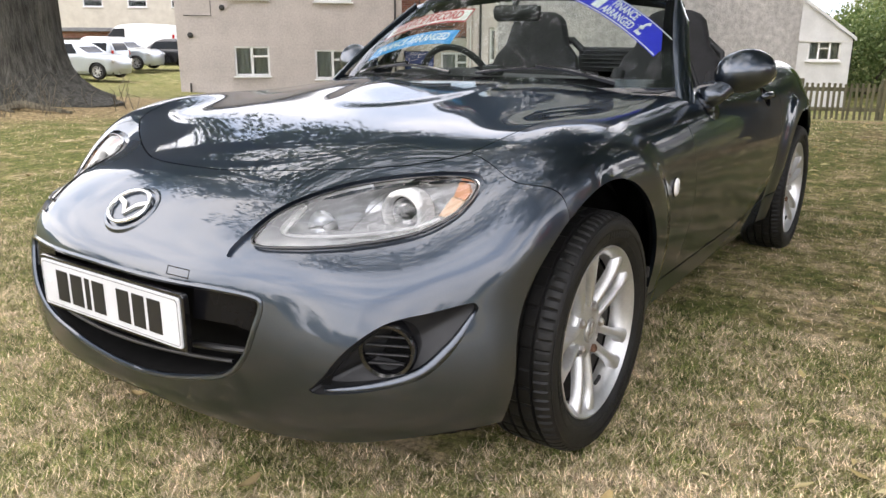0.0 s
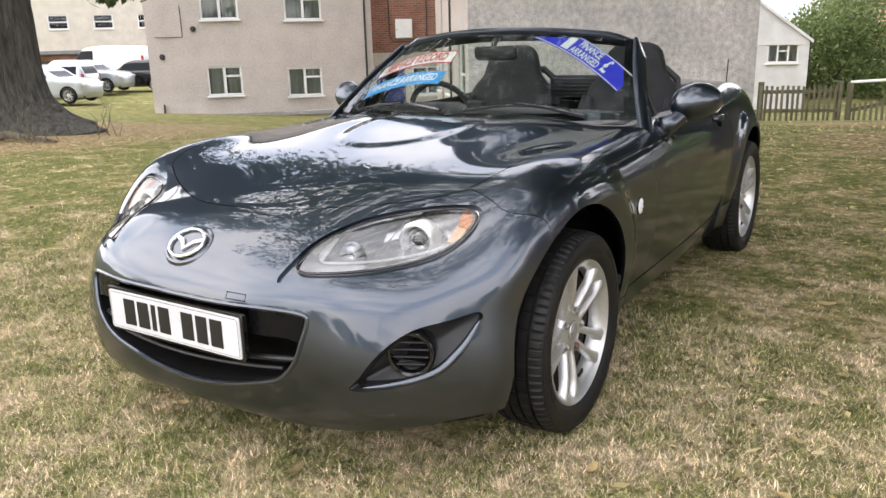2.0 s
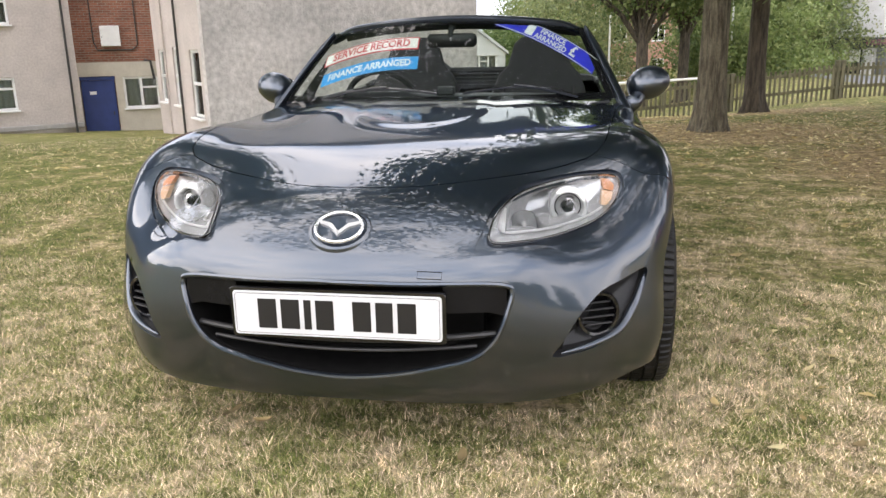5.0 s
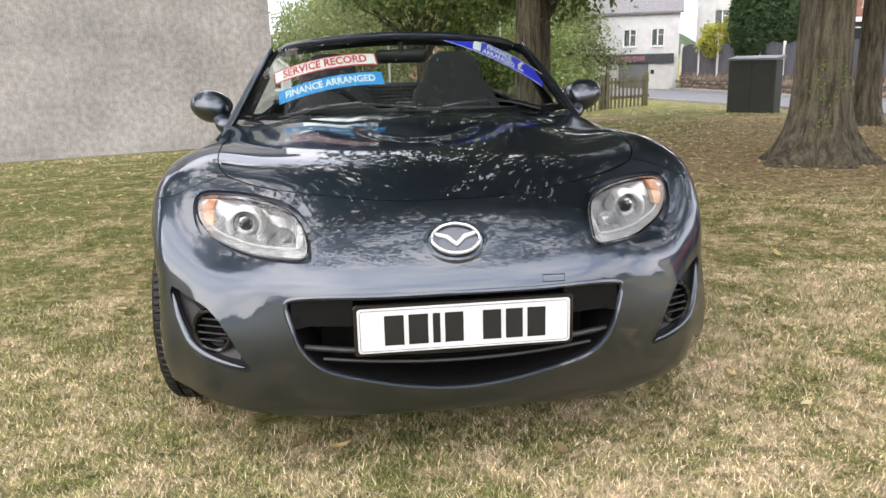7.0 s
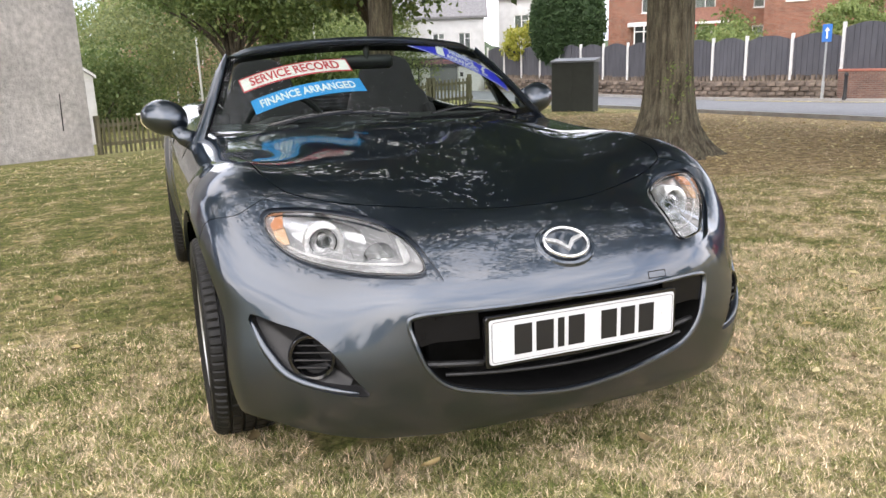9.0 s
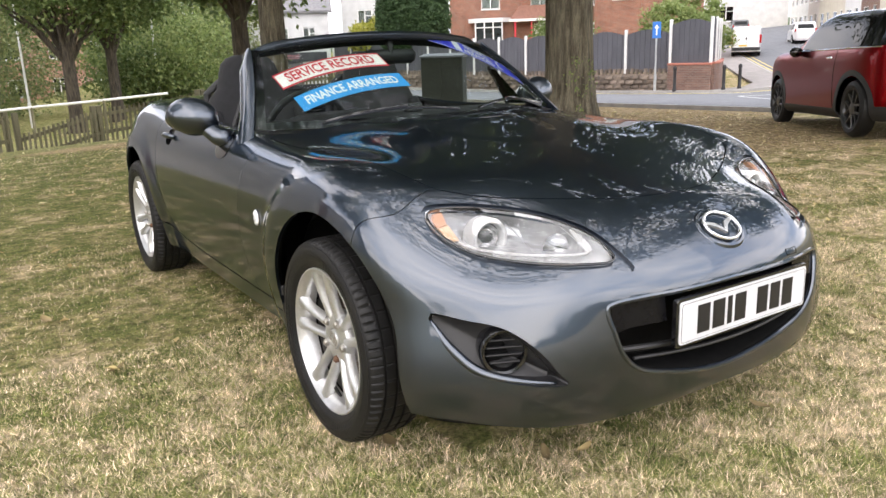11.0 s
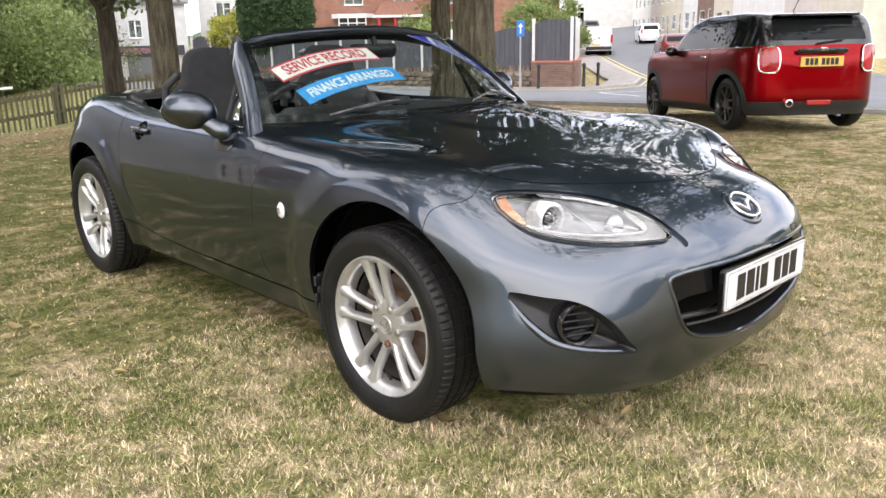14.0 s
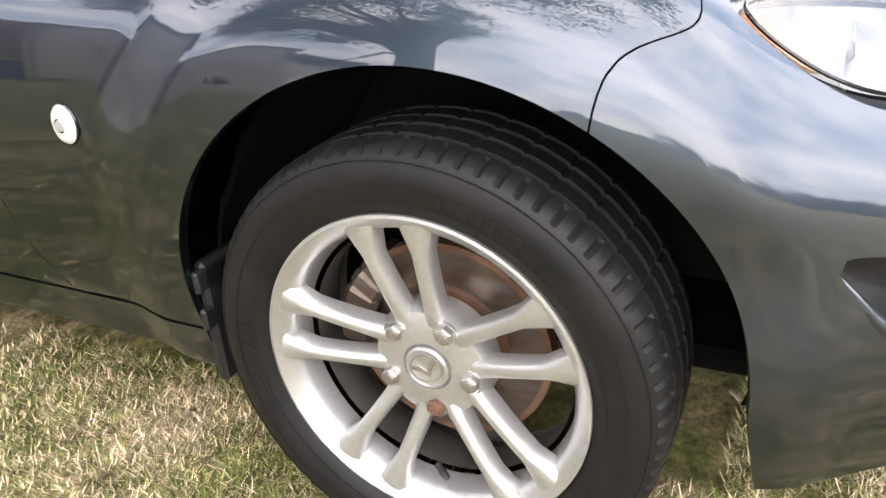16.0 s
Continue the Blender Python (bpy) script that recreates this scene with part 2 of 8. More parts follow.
def skin(p):
    x, y, z = np.abs(p[..., 0]), p[..., 1], p[..., 2]
    w = .843 + .024 * ramp(.545 - np.hypot(y, z - .33), 0, .14) + .022 * ramp(.50 - np.hypot(y - 2.33, z - .33), 0, .13) + .022 * np.exp(-((y + .40) / .18) ** 2) * ramp(.50 - z, 0, .30)
    q = np.maximum(x / w, 0)
    tf = np.maximum(-y, 0) / .80
    tr = np.maximum(y - 2.35, 0) / .88
    n = 2.35 + .8 * ramp(.55 - z, 0, .35)
    qn, fn, rn = q ** n, tf ** n, tr ** n
    total = np.maximum(qn + fn + rn, 1e-9)
    rho = total ** (1 / n)
    ends = (fn + rn) / total
    wall = (rho - 1) * .83 + SIDE_IN(z) * (1 - ends) + NOSE_IN(z) * ends
    mid, edge = TOP_MID(y), TOP_EDGE(y)
    top = mid + (edge - mid) * ramp(x, .30, .74)
    top = top - .22 * x ** 2 * ramp(-y, .15, .6)
    top = top + .012 * np.exp(-((x - .705) / .11) ** 2) * np.exp(-((y - .02) / .30) ** 2)          # front wing crest
    top = top - .001 * np.exp(-((x - .50) / .12) ** 2) * ramp(y, -.45, .1) * ramp(-y, -1.0, -.3)     # valley beside the bonnet bulge
    top = top + .002 * np.exp(-(x / .24) ** 4) * ramp(y, .0, .5) * ramp(-y, -1.2, -.8) + .0045 * ramp(1 - np.hypot(x / .27, (y - .42) / .42), 0, .26)
    lid = (z - top) * .93
    body = smax(wall, lid, .16)
    return smax(body, .15 - z, .04)


def slope(f, p, e=.0015):
    g = np.stack([f(p + e * np.eye(3)[i]) - f(p - e * np.eye(3)[i]) for i in range(3)], -1) / (2 * e)
    return g


def settle(p, f, rounds=5):
    """Moves points along the gradient onto the skin."""
    p = np.array(p, float)
    for _ in range(rounds):
        g = slope(f, p)
        p -= np.clip(f(p) / np.maximum((g * g).sum(-1), .05), -.05, .05)[..., None] * g
    return p


def shell(f, lo, hi, h):
    """A smooth triangle mesh of f = 0 inside a box, one vertex to a cell, settled onto the surface."""
    n = [int(round((b - a) / h)) + 1 for a, b in zip(lo, hi)]
    ax = [a + h * np.arange(k) for a, k in zip(lo, n)]
    val = np.empty(n)
    for i, x in enumerate(ax[0]):
        p = np.empty((n[1], n[2], 3))
        p[..., 0], p[..., 1], p[..., 2] = x, ax[1][:, None], ax[2][None, :]
        val[i] = f(p)
    s = val < 0
    m = [k - 1 for k in n]
    total, count = np.zeros((*m, 3)), np.zeros(m)
    base = np.stack(np.meshgrid(*[a[:-1] for a in ax], indexing="ij"), -1)
    corner = lambda a, c: a[c[0]:c[0] + m[0], c[1]:c[1] + m[1], c[2]:c[2] + m[2]]
    for d in range(3):
        for u in (0, 1):
            for w in (0, 1):
                a, b = [0, 0, 0], [0, 0, 0]
                a[(d + 1) % 3] = b[(d + 1) % 3] = u
                a[(d + 2) % 3] = b[(d + 2) % 3] = w
                b[d] = 1
                va, vb = corner(val, a), corner(val, b)
                hit = (va < 0) != (vb < 0)
                t = np.where(hit, va / np.where(hit, va - vb, 1), 0)
                q = base + h * np.array(a)
                q[..., d] += h * t
                total[hit] += q[hit]
                count += hit
    live = count > 0
    number = np.full(m, -1)
    number[live] = np.arange(live.sum())
    v = settle(total[live] / count[live][:, None], f)
    quads = []
    for d in range(3):
        p, q = (d + 1) % 3, (d + 2) % 3
        one = [slice(None)] * 3
        two = [slice(None)] * 3
        one[d], two[d] = slice(0, n[d] - 1), slice(1, n[d])
        idx = np.argwhere(s[tuple(one)] != s[tuple(two)])
        idx = idx[(idx[:, p] > 0) & (idx[:, q] > 0) & (idx[:, p] < m[p]) & (idx[:, q] < m[q])]
        off = np.zeros((4, 3), int)
        off[1, p] = off[2, p] = off[2, q] = off[3, q] = -1
        ring = np.stack([number[tuple((idx + o).T)] for o in off], 1)
        inside = s[tuple(idx.T)]
        ring[~inside] = ring[~inside][:, ::-1]
        quads.append(ring)
    r = np.concatenate(quads)
    r = r[(r >= 0).all(1)]
    return v, np.concatenate([r[:, [0, 1, 2]], r[:, [0, 2, 3]]])


def cut(v, t, g):
    """Cuts triangles along g = 0: places, the part with g > 0, the part with g < 0."""
    up = g[t] > 0
    k = up.sum(1)
    mixed = (k == 1) | (k == 2)
    m, mu = t[mixed], up[mixed]
    lone = np.where(mu.sum(1) == 1, mu.argmax(1), (~mu).argmax(1))
    r = np.arange(len(m))
    a, b, c = m[r, lone], m[r, (lone + 1) % 3], m[r, (lone + 2) % 3]
    lone_up = mu[r, lone]
    pairs = np.sort(np.concatenate([np.stack([a, b], 1), np.stack([a, c], 1)]), 1)
    key, inv = np.unique(pairs, axis=0, return_inverse=True)
    inv = inv.ravel()
    w = g[key[:, 0]] / (g[key[:, 0]] - g[key[:, 1]])
    fresh = v[key[:, 0]] + w[:, None] * (v[key[:, 1]] - v[key[:, 0]])
    pa, pb = len(v) + inv[:len(m)], len(v) + inv[len(m):]
    tip = np.stack([a, pa, pb], 1)
    rest = np.concatenate([np.stack([pa, b, c], 1), np.stack([pa, c, pb], 1)])
    rest_up = np.concatenate([lone_up, lone_up])
    pos = np.concatenate([t[k == 3], tip[lone_up], rest[~rest_up]])
    neg = np.concatenate([t[k == 0], tip[~lone_up], rest[rest_up]])
    return np.concatenate([v, fresh]), pos, neg


def inside(poly, p, q):
    """Signed distance to a closed outline, positive inside."""
    best, odd = np.full(p.shape, 1e9), np.zeros(p.shape, bool)
    for (ax, ay), (bx, by) in zip(poly, poly[1:] + poly[:1]):
        dx, dy = bx - ax, by - ay
        t = np.clip(((p - ax) * dx + (q - ay) * dy) / max(dx * dx + dy * dy, 1e-12), 0, 1)
        best = np.minimum(best, np.hypot(p - ax - t * dx, q - ay - t * dy))
        cross = ((ay > q) != (by > q)) & (p < (bx - ax) * (q - ay) / ((by - ay) if by != ay else 1e-12) + ax)
        odd ^= cross
    return np.where(odd, best, -best)


def rounded(points, per=6):
    """A closed smooth outline through a few points."""
    n, out = len(points), []
    for i in range(n):
        p0, p1, p2, p3 = (points[(i + k - 1) % n] for k in range(4))
        for j in range(per):
            t = j / per
            out.append(tuple(0.5 * (2 * b + (c - a) * t + (2 * a - 5 * b + 4 * c - d) * t * t + (3 * b - a - 3 * c + d) * t ** 3) for a, b, c, d in zip(p0, p1, p2, p3)))
    return out


def panel(name, v, t, f, material, parent, label="", lip=0.012, lift=0.0):
    """A sheet of the skin as a mesh of its own, its rim turned inwards by lip."""
    used, t = np.unique(t, return_inverse=True)
    t = t.reshape(-1, 3)
    v = v[used]
    g = slope(f, v)
    g /= np.maximum(np.linalg.norm(g, axis=1), 1e-6)[:, None]
    v = v + lift * g
    if lip:
        e = np.concatenate([t[:, [0, 1]], t[:, [1, 2]], t[:, [2, 0]]])
        key = e[:, 0].astype(np.int64) * len(v) + e[:, 1]
        back = e[:, 1].astype(np.int64) * len(v) + e[:, 0]
        e = e[~np.isin(key, back)]
        rim, re = np.unique(e, return_inverse=True)
        re = re.reshape(-1, 2) + len(v)
        # the rim keeps its own copy of the edge, so that the fold stays crisp
        k = len(rim)
        v = np.concatenate([v, v[rim], v[rim] - lip * g[rim]])
        t = np.concatenate([t, np.stack([re[:, 1], re[:, 0], re[:, 0] + k], 1), np.stack([re[:, 1], re[:, 0] + k, re[:, 1] + k], 1)])
    return raw_mesh(name, v, t, material, parent, label, angle=None)


def onto(f, p, direction, reach=0.5):
    """Slides points along a direction until they meet the skin from outside."""
    p, d = np.array(p, float), np.array(direction, float)
    s = np.linspace(-reach, reach, 240)
    out = []
    for q in p:
        line = q + s[:, None] * d
        val = f(line)
        hit = np.argwhere((val[:-1] > 0) & (val[1:] <= 0))
        i = int(hit[0][0]) if len(hit) else int(np.argmin(np.abs(val)))
        j = min(i + 1, len(s) - 1)
        w = val[i] / (val[i] - val[j]) if val[i] != val[j] else 0
        out.append(line[i] + (line[j] - line[i]) * w)
    return np.array(out)

# ---- car materials ----
paint = surface("dark_grey_metallic_paint", (0.058, 0.073, 0.097), (0.048, 0.061, 0.082), scale=900, rough=0.38, metal=1.0, coat=1.0, detail=2)
paint.node_tree.nodes["Principled BSDF"].inputs["Coat IOR"].default_value = 1.70
paint.node_tree.nodes["Principled BSDF"].inputs["Specular Tint"].default_value = (0.40, 0.44, 0.50, 1)
black_plastic = surface("black_plastic", (0.018, 0.018, 0.019), (0.012, 0.012, 0.013), scale=40, rough=0.45, bump=0.0004, bump_scale=600)
gloss_black = surface("gloss_black_trim", (0.008, 0.008, 0.009), (0.006, 0.006, 0.007), scale=20, rough=0.12, coat=0.6)
panel_black = surface("satin_black_panel", (0.006, 0.006, 0.007), (0.004, 0.004, 0.005), scale=20, rough=0.22, specular=0.16)
# near-black; also colours the boards that paint room shade behind house windows
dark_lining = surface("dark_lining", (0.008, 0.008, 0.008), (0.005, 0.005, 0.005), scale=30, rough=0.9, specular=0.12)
rubber = surface("tyre_rubber", (0.013, 0.0125, 0.012), (0.008, 0.008, 0.008), scale=18, rough=0.5, specular=0.28, bump=0.0006, bump_scale=260, rough_vary=0.12)
alloy = surface("silver_alloy", (0.60, 0.60, 0.595), (0.52, 0.52, 0.515), scale=9, rough=0.34, metal=0.75, fine=0.05, coat=0.15)
dusty_alloy = surface("dusty_alloy", (0.13, 0.122, 0.112), (0.07, 0.065, 0.058), scale=12, rough=0.6, metal=0.3)
chrome = surface("chrome", (0.86, 0.87, 0.88), (0.80, 0.81, 0.82), scale=6, rough=0.07, metal=1.0)
badge_silver = surface("bright_badge_silver", (0.80, 0.81, 0.82), (0.72, 0.73, 0.74), scale=6, rough=0.22, metal=0.85)
steel = surface("brake_steel", (0.17, 0.145, 0.13), (0.11, 0.07, 0.05), scale=14, rough=0.42, metal=0.8, squash=(1, 4, 4))
nut_steel = surface("nut_steel", (0.50, 0.48, 0.45), (0.34, 0.31, 0.28), scale=60, rough=0.35, metal=0.8)
rust = surface("rusty_iron", (0.20, 0.10, 0.055), (0.09, 0.05, 0.035), scale=22, rough=0.85, bump=0.001)
lamp_silver = surface("lamp_reflector", (0.74, 0.745, 0.75), (0.60, 0.605, 0.61), scale=40, rough=0.24, metal=0.45)
lamp_grey = surface("lamp_bezel", (0.62, 0.63, 0.64), (0.52, 0.53, 0.54), scale=14, rough=0.3, metal=0.3)
amber = surface("amber_plastic", (0.78, 0.46, 0.30), (0.72, 0.34, 0.17), scale=40, rough=0.18, coat=0.5)
white_plastic = surface("white_plastic", (0.80, 0.80, 0.79), (0.72, 0.72, 0.71), scale=12, rough=0.35)
plate_white = surface("plate_white", (0.64, 0.65, 0.67), (0.58, 0.59, 0.61), scale=7, rough=0.3, coat=0.2)
plate_black = surface("plate_black", (0.012, 0.012, 0.013), scale=12, rough=0.4)
cloth = surface("black_cloth", (0.016, 0.016, 0.018), (0.011, 0.011, 0.012), scale=20, rough=0.9)
soft_top = surface("black_vinyl_hood", (0.014, 0.014, 0.015), (0.009, 0.009, 0.010), scale=18, rough=0.6, bump=0.002, bump_scale=60)
trim_grey = surface("dark_grey_trim", (0.030, 0.031, 0.033), (0.022, 0.023, 0.024), scale=30, rough=0.55, bump=0.0004, bump_scale=500)
screen_glass = glass("windscreen_glass", (0.72, 0.79, 0.75), ior=1.25)
lens_glass = glass("lamp_lens", (0.96, 0.965, 0.97), ior=1.75)
side_glass = glass("side_glass", (0.55, 0.60, 0.58), ior=1.5)
red_ink = surface("red_print", (0.55, 0.03, 0.05), (0.48, 0.02, 0.04), scale=40, rough=0.4)
white_ink = surface("white_print", (0.86, 0.85, 0.84), (0.80, 0.79, 0.78), scale=40, rough=0.4)
sky_ink = surface("light_blue_print", (0.05, 0.33, 0.72), (0.04, 0.29, 0.66), scale=40, rough=0.4)
royal_ink = surface("royal_blue_print", (0.045, 0.05, 0.62), (0.035, 0.04, 0.54), scale=40, rough=0.4)
mirror_face = surface("mirror_silver", (0.9, 0.9, 0.9), (0.88, 0.88, 0.88), scale=3, rough=0.02, metal=1.0)

# ---- the convertible: nose towards -y, front axle over the origin ----
car = thing("convertible_car", "dark grey metallic two-seat convertible, roof down, parked on grass", "car")

ARCH_F, ARCH_R = (-.012, .322, .366), (2.33, .318, .362)
LENS = rounded([(.668, .714), (.605, .716), (.515, .707), (.43, .691), (.385, .668), (.367, .638), (.372, .607), (.44, .602), (.545, .604), (.622, .620), (.668, .652), (.685, .690)])
BEZEL = rounded([(.676, .723), (.605, .725), (.512, .716), (.42, .700), (.368, .672), (.346, .626), (.332, .588), (.350, .580), (.44, .582), (.55, .585), (.634, .604), (.680, .642), (.696, .692)])
MOUTH = rounded([(0, .527), (.20, .524), (.34, .521), (.410, .512), (.424, .495), (.416, .455), (.39, .385), (.335, .333), (.23, .302), (.12, .278), (0, .267), (-.12, .278), (-.23, .302), (-.335, .333), (-.39, .385), (-.416, .455), (-.424, .495), (-.410, .512), (-.34, .521), (-.20, .524)])
FOG = rounded([(.758, .486), (.70, .476), (.637, .461), (.585, .415), (.545, .355), (.522, .320), (.617, .325), (.69, .345), (.728, .39), (.748, .435)])
BONNET = rounded([(0, -.549), (.15, -.530), (.30, -.457), (.45, -.365), (.56, -.290), (.616, -.240), (.650, -.14), (.668, .06), (.688, .33), (.704, .58), (.690, .71), (.55, .74), (.30, .62), (0, .56),
                  (-.30, .62), (-.55, .74), (-.690, .71), (-.704, .58), (-.688, .33), (-.668, .06), (-.650, -.14), (-.616, -.240), (-.56, -.290), (-.45, -.365), (-.30, -.457), (-.15, -.530)])
COCKPIT = rounded([(0, .60), (.35, .67), (.58, .80), (.665, .96), (.672, 1.3), (.672, 1.8), (.64, 2.1), (.50, 2.30), (.25, 2.40), (0, 2.42),
                   (-.25, 2.40), (-.50, 2.30), (-.64, 2.1), (-.672, 1.8), (-.672, 1.3), (-.665, .96), (-.58, .80), (-.35, .67)])
WING_GAP = spline([.58, .62, .70, .75, .795, .84, .90], [-.235, -.250, -.279, -.287, -.258, -.215, -.19])
DOOR_FRONT = spline([.22, .30, .36, .48, .62, .74, .86], [.60, .655, .69, .712, .705, .665, .600])
DOOR_REAR = spline([.22, .32, .42, .56, .70, .80, .90], [1.60, 1.74, 1.84, 1.90, 1.915, 1.93, 1.95])
SILL_LINE = spline([.2, .7, 1.2, 1.6, 1.8], [.290, .289, .292, .305, .325])


def build_body():
    gap, fine_gap = .0019, .0009
    v, t = shell(skin, (-.94, -.86, .13), (.94, 3.30, .99), .0135)
    X, Y, Z = (lambda: np.abs(v[:, 0])), (lambda: v[:, 1]), (lambda: v[:, 2])
    v, t, _ = cut(v, t, Z() - (.192 + .018 * ramp(X(), .45, .8)))
    for cy, cz, r in (ARCH_F, ARCH_R):
        v, t, _ = cut(v, t, np.maximum(np.hypot(Y() - cy, np.maximum(Z() - cz, 0)) - r - .14 * np.maximum(cz - Z(), 0) * (Y() < cy), .62 - X()))
    v, t, _ = cut(v, t, -np.minimum(inside(COCKPIT, v[:, 0], Y()), Z() - .74))
    # openings in the nose
    v, t, _ = cut(v, t, -np.minimum(inside(MOUTH, v[:, 0], Z()), -.45 - Y()))
    v, t, _ = cut(v, t, -np.minimum(inside(FOG, X(), Z()), -.25 - Y()))
    v, lamp, t = cut(v, t, np.minimum(inside(BEZEL, X(), Z()), -.20 - Y()))
    # bonnet
    g = np.minimum(inside(BONNET, v[:, 0], Y()), Z() - .62)
    v, bonnet, t = cut(v, t, g - gap)
    g = np.minimum(inside(BONNET, v[:, 0], Y()), Z() - .62)
    v, _, t = cut(v, t, g + gap)
    panel("bonnet", v, bonnet, skin, paint, car)
    # nose and wings
    g = WING_GAP(np.maximum(X(), .58)) - Y()
    v, nose, t = cut(v, t, g - fine_gap)
    v, _, t = cut(v, t, WING_GAP(np.maximum(X(), .58)) - Y() + fine_gap)
    panel("front_bumper", v, nose, skin, paint, car)
    # sills
    g = np.minimum(np.minimum(SILL_LINE(Y()) - Z(), Y() - .15), 2.0 - Y())
    v, sill, t = cut(v, t, g - .0030)
    v, _, t = cut(v, t, np.minimum(np.minimum(SILL_LINE(Y()) - Z(), Y() - .15), 2.0 - Y()) + .0030)
    for s, n in ((1, "sill"), (-1, "sill")):
        v2, one, _ = cut(v, sill, s * v[:, 0])
        panel(n, v2, one, skin, paint, car)
    # doors, front wings, rear body
    v, front, t = cut(v, t, DOOR_FRONT(Z()) - Y() - fine_gap)
    v, _, t = cut(v, t, DOOR_FRONT(Z()) - Y() + fine_gap)
    for s in (1, -1):
        v2, one, _ = cut(v, front, s * v[:, 0])
        panel("front_wing", v2, one, skin, paint, car)
    v, door, t = cut(v, t, DOOR_REAR(Z()) - Y() - gap)
    v, _, t = cut(v, t, DOOR_REAR(Z()) - Y() + gap)
    v, _, door = cut(v, door, np.minimum(.04 * (1 - np.hypot((Y() - 1.70) / .048, (Z() - .775) / .040)), X() - .5))
    doors = []
    for s in (1, -1):
        v2, one, _ = cut(v, door, s * v[:, 0])
        doors.append(panel("door", v2, one, skin, paint, car))
    panel("rear_body", v, t, skin, paint, car)
    # lamps: black surround, clear cover
    v, lens, rim = cut(v, lamp, inside(LENS, X(), Z()))
    surrounds, covers = [], []
    for s in (1, -1):
        v2, one, _ = cut(v, rim, s * v[:, 0])
        surrounds.append(panel("headlight", v2, one, skin, paint, car, "clear headlight with a projector and amber indicator", lift=-.010, lip=.010))
        v2, one, _ = cut(v, lens, s * v[:, 0])
        covers.append(panel("lens", v2, one, skin, lens_glass, surrounds[-1], "clear plastic lamp cover", lift=-.002, lip=.010))
        covers[-1].visible_shadow = False
    return surrounds, doors


headlights, doors = build_body()


def build_lining():
    """Dark inner skin that shows through the gaps, in the arches and under the car."""
    inner = lambda p: skin(p) + .022
    v, t = shell(inner, (-.9, -.80, .16), (.9, 3.24, .95), .03)
    X, Y, Z = np.abs(v[:, 0]), v[:, 1], v[:, 2]
    v, t, _ = cut(v, t, -np.minimum(inside(COCKPIT, v[:, 0], v[:, 1]), v[:, 2] - .74))
    for cy, cz, r in (ARCH_F, ARCH_R):
        v, t, _ = cut(v, t, np.maximum(np.hypot(v[:, 1] - cy, np.maximum(v[:, 2] - cz, 0)) - r - .006 - .16 * np.maximum(cz - v[:, 2], 0) * (v[:, 1] < cy), .50 - np.abs(v[:, 0])))
    v, t, _ = cut(v, t, -np.minimum(inside(MOUTH, v[:, 0], v[:, 2]) - .004, -.45 - v[:, 1]))
    v, t, _ = cut(v, t, -np.minimum(inside(FOG, np.abs(v[:, 0]), v[:, 2]) - .004, -.25 - v[:, 1]))
    v, t, _ = cut(v, t, -np.minimum(inside(BEZEL, np.abs(v[:, 0]), v[:, 2]), -.20 - v[:, 1]))
    panel("inner_shell", v, t, inner, dark_lining, car, lip=0)


build_lining()


def build_arches():
    for cy, cz, r in (ARCH_F, ARCH_R):
        for s in (1, -1):
            g = Geo()
            us = steps(-.04, math.pi + .16, 36)
            xs = [.778, .765, .73, .66, .56, .50]
            rr = [r - .006, r + .012, r + .018, r + .016, r + .010, r - .02]

            def fn(u, k):
                wob = .004 * math.sin(9 * u) + .003 * math.sin(23 * u + k)
                return (s * xs[k], cy - (rr[k] + wob) * math.cos(u), cz + (rr[k] + wob) * math.sin(u))
            g.grid(fn, us, range(len(xs)), flip=s < 0)
            g.add([(s * .50, cy - r * math.cos(u), cz + r * math.sin(u)) for u in us] + [(s * .50, cy, cz)], [(i, i + 1, len(us)) for i in range(len(us) - 1)])
            g.put("wheel_arch_liner", dark_lining, car, "black plastic wheel arch liner", angle=60)
            # moulded flap behind the wheel
            f = Geo()
            f.box((s * .765, cy + r - .004, cz - .030), (.12, .02, .20), .006)
            f.box((s * .79, cy + r - .008, cz + .045), (.10, .012, .035), .004)
            f.box((s * .79, cy + r - .008, cz - .015), (.10, .012, .035), .004)
            f.put("arch_flap", black_plastic, car)


build_arches()
u = Geo()
u.box((0, 1.2, .205), (1.10, 3.5, .04), .01)
u.box((0, -.46, .205), (.80, .40, .03), .01)
u.put("underbody", dark_lining, car)


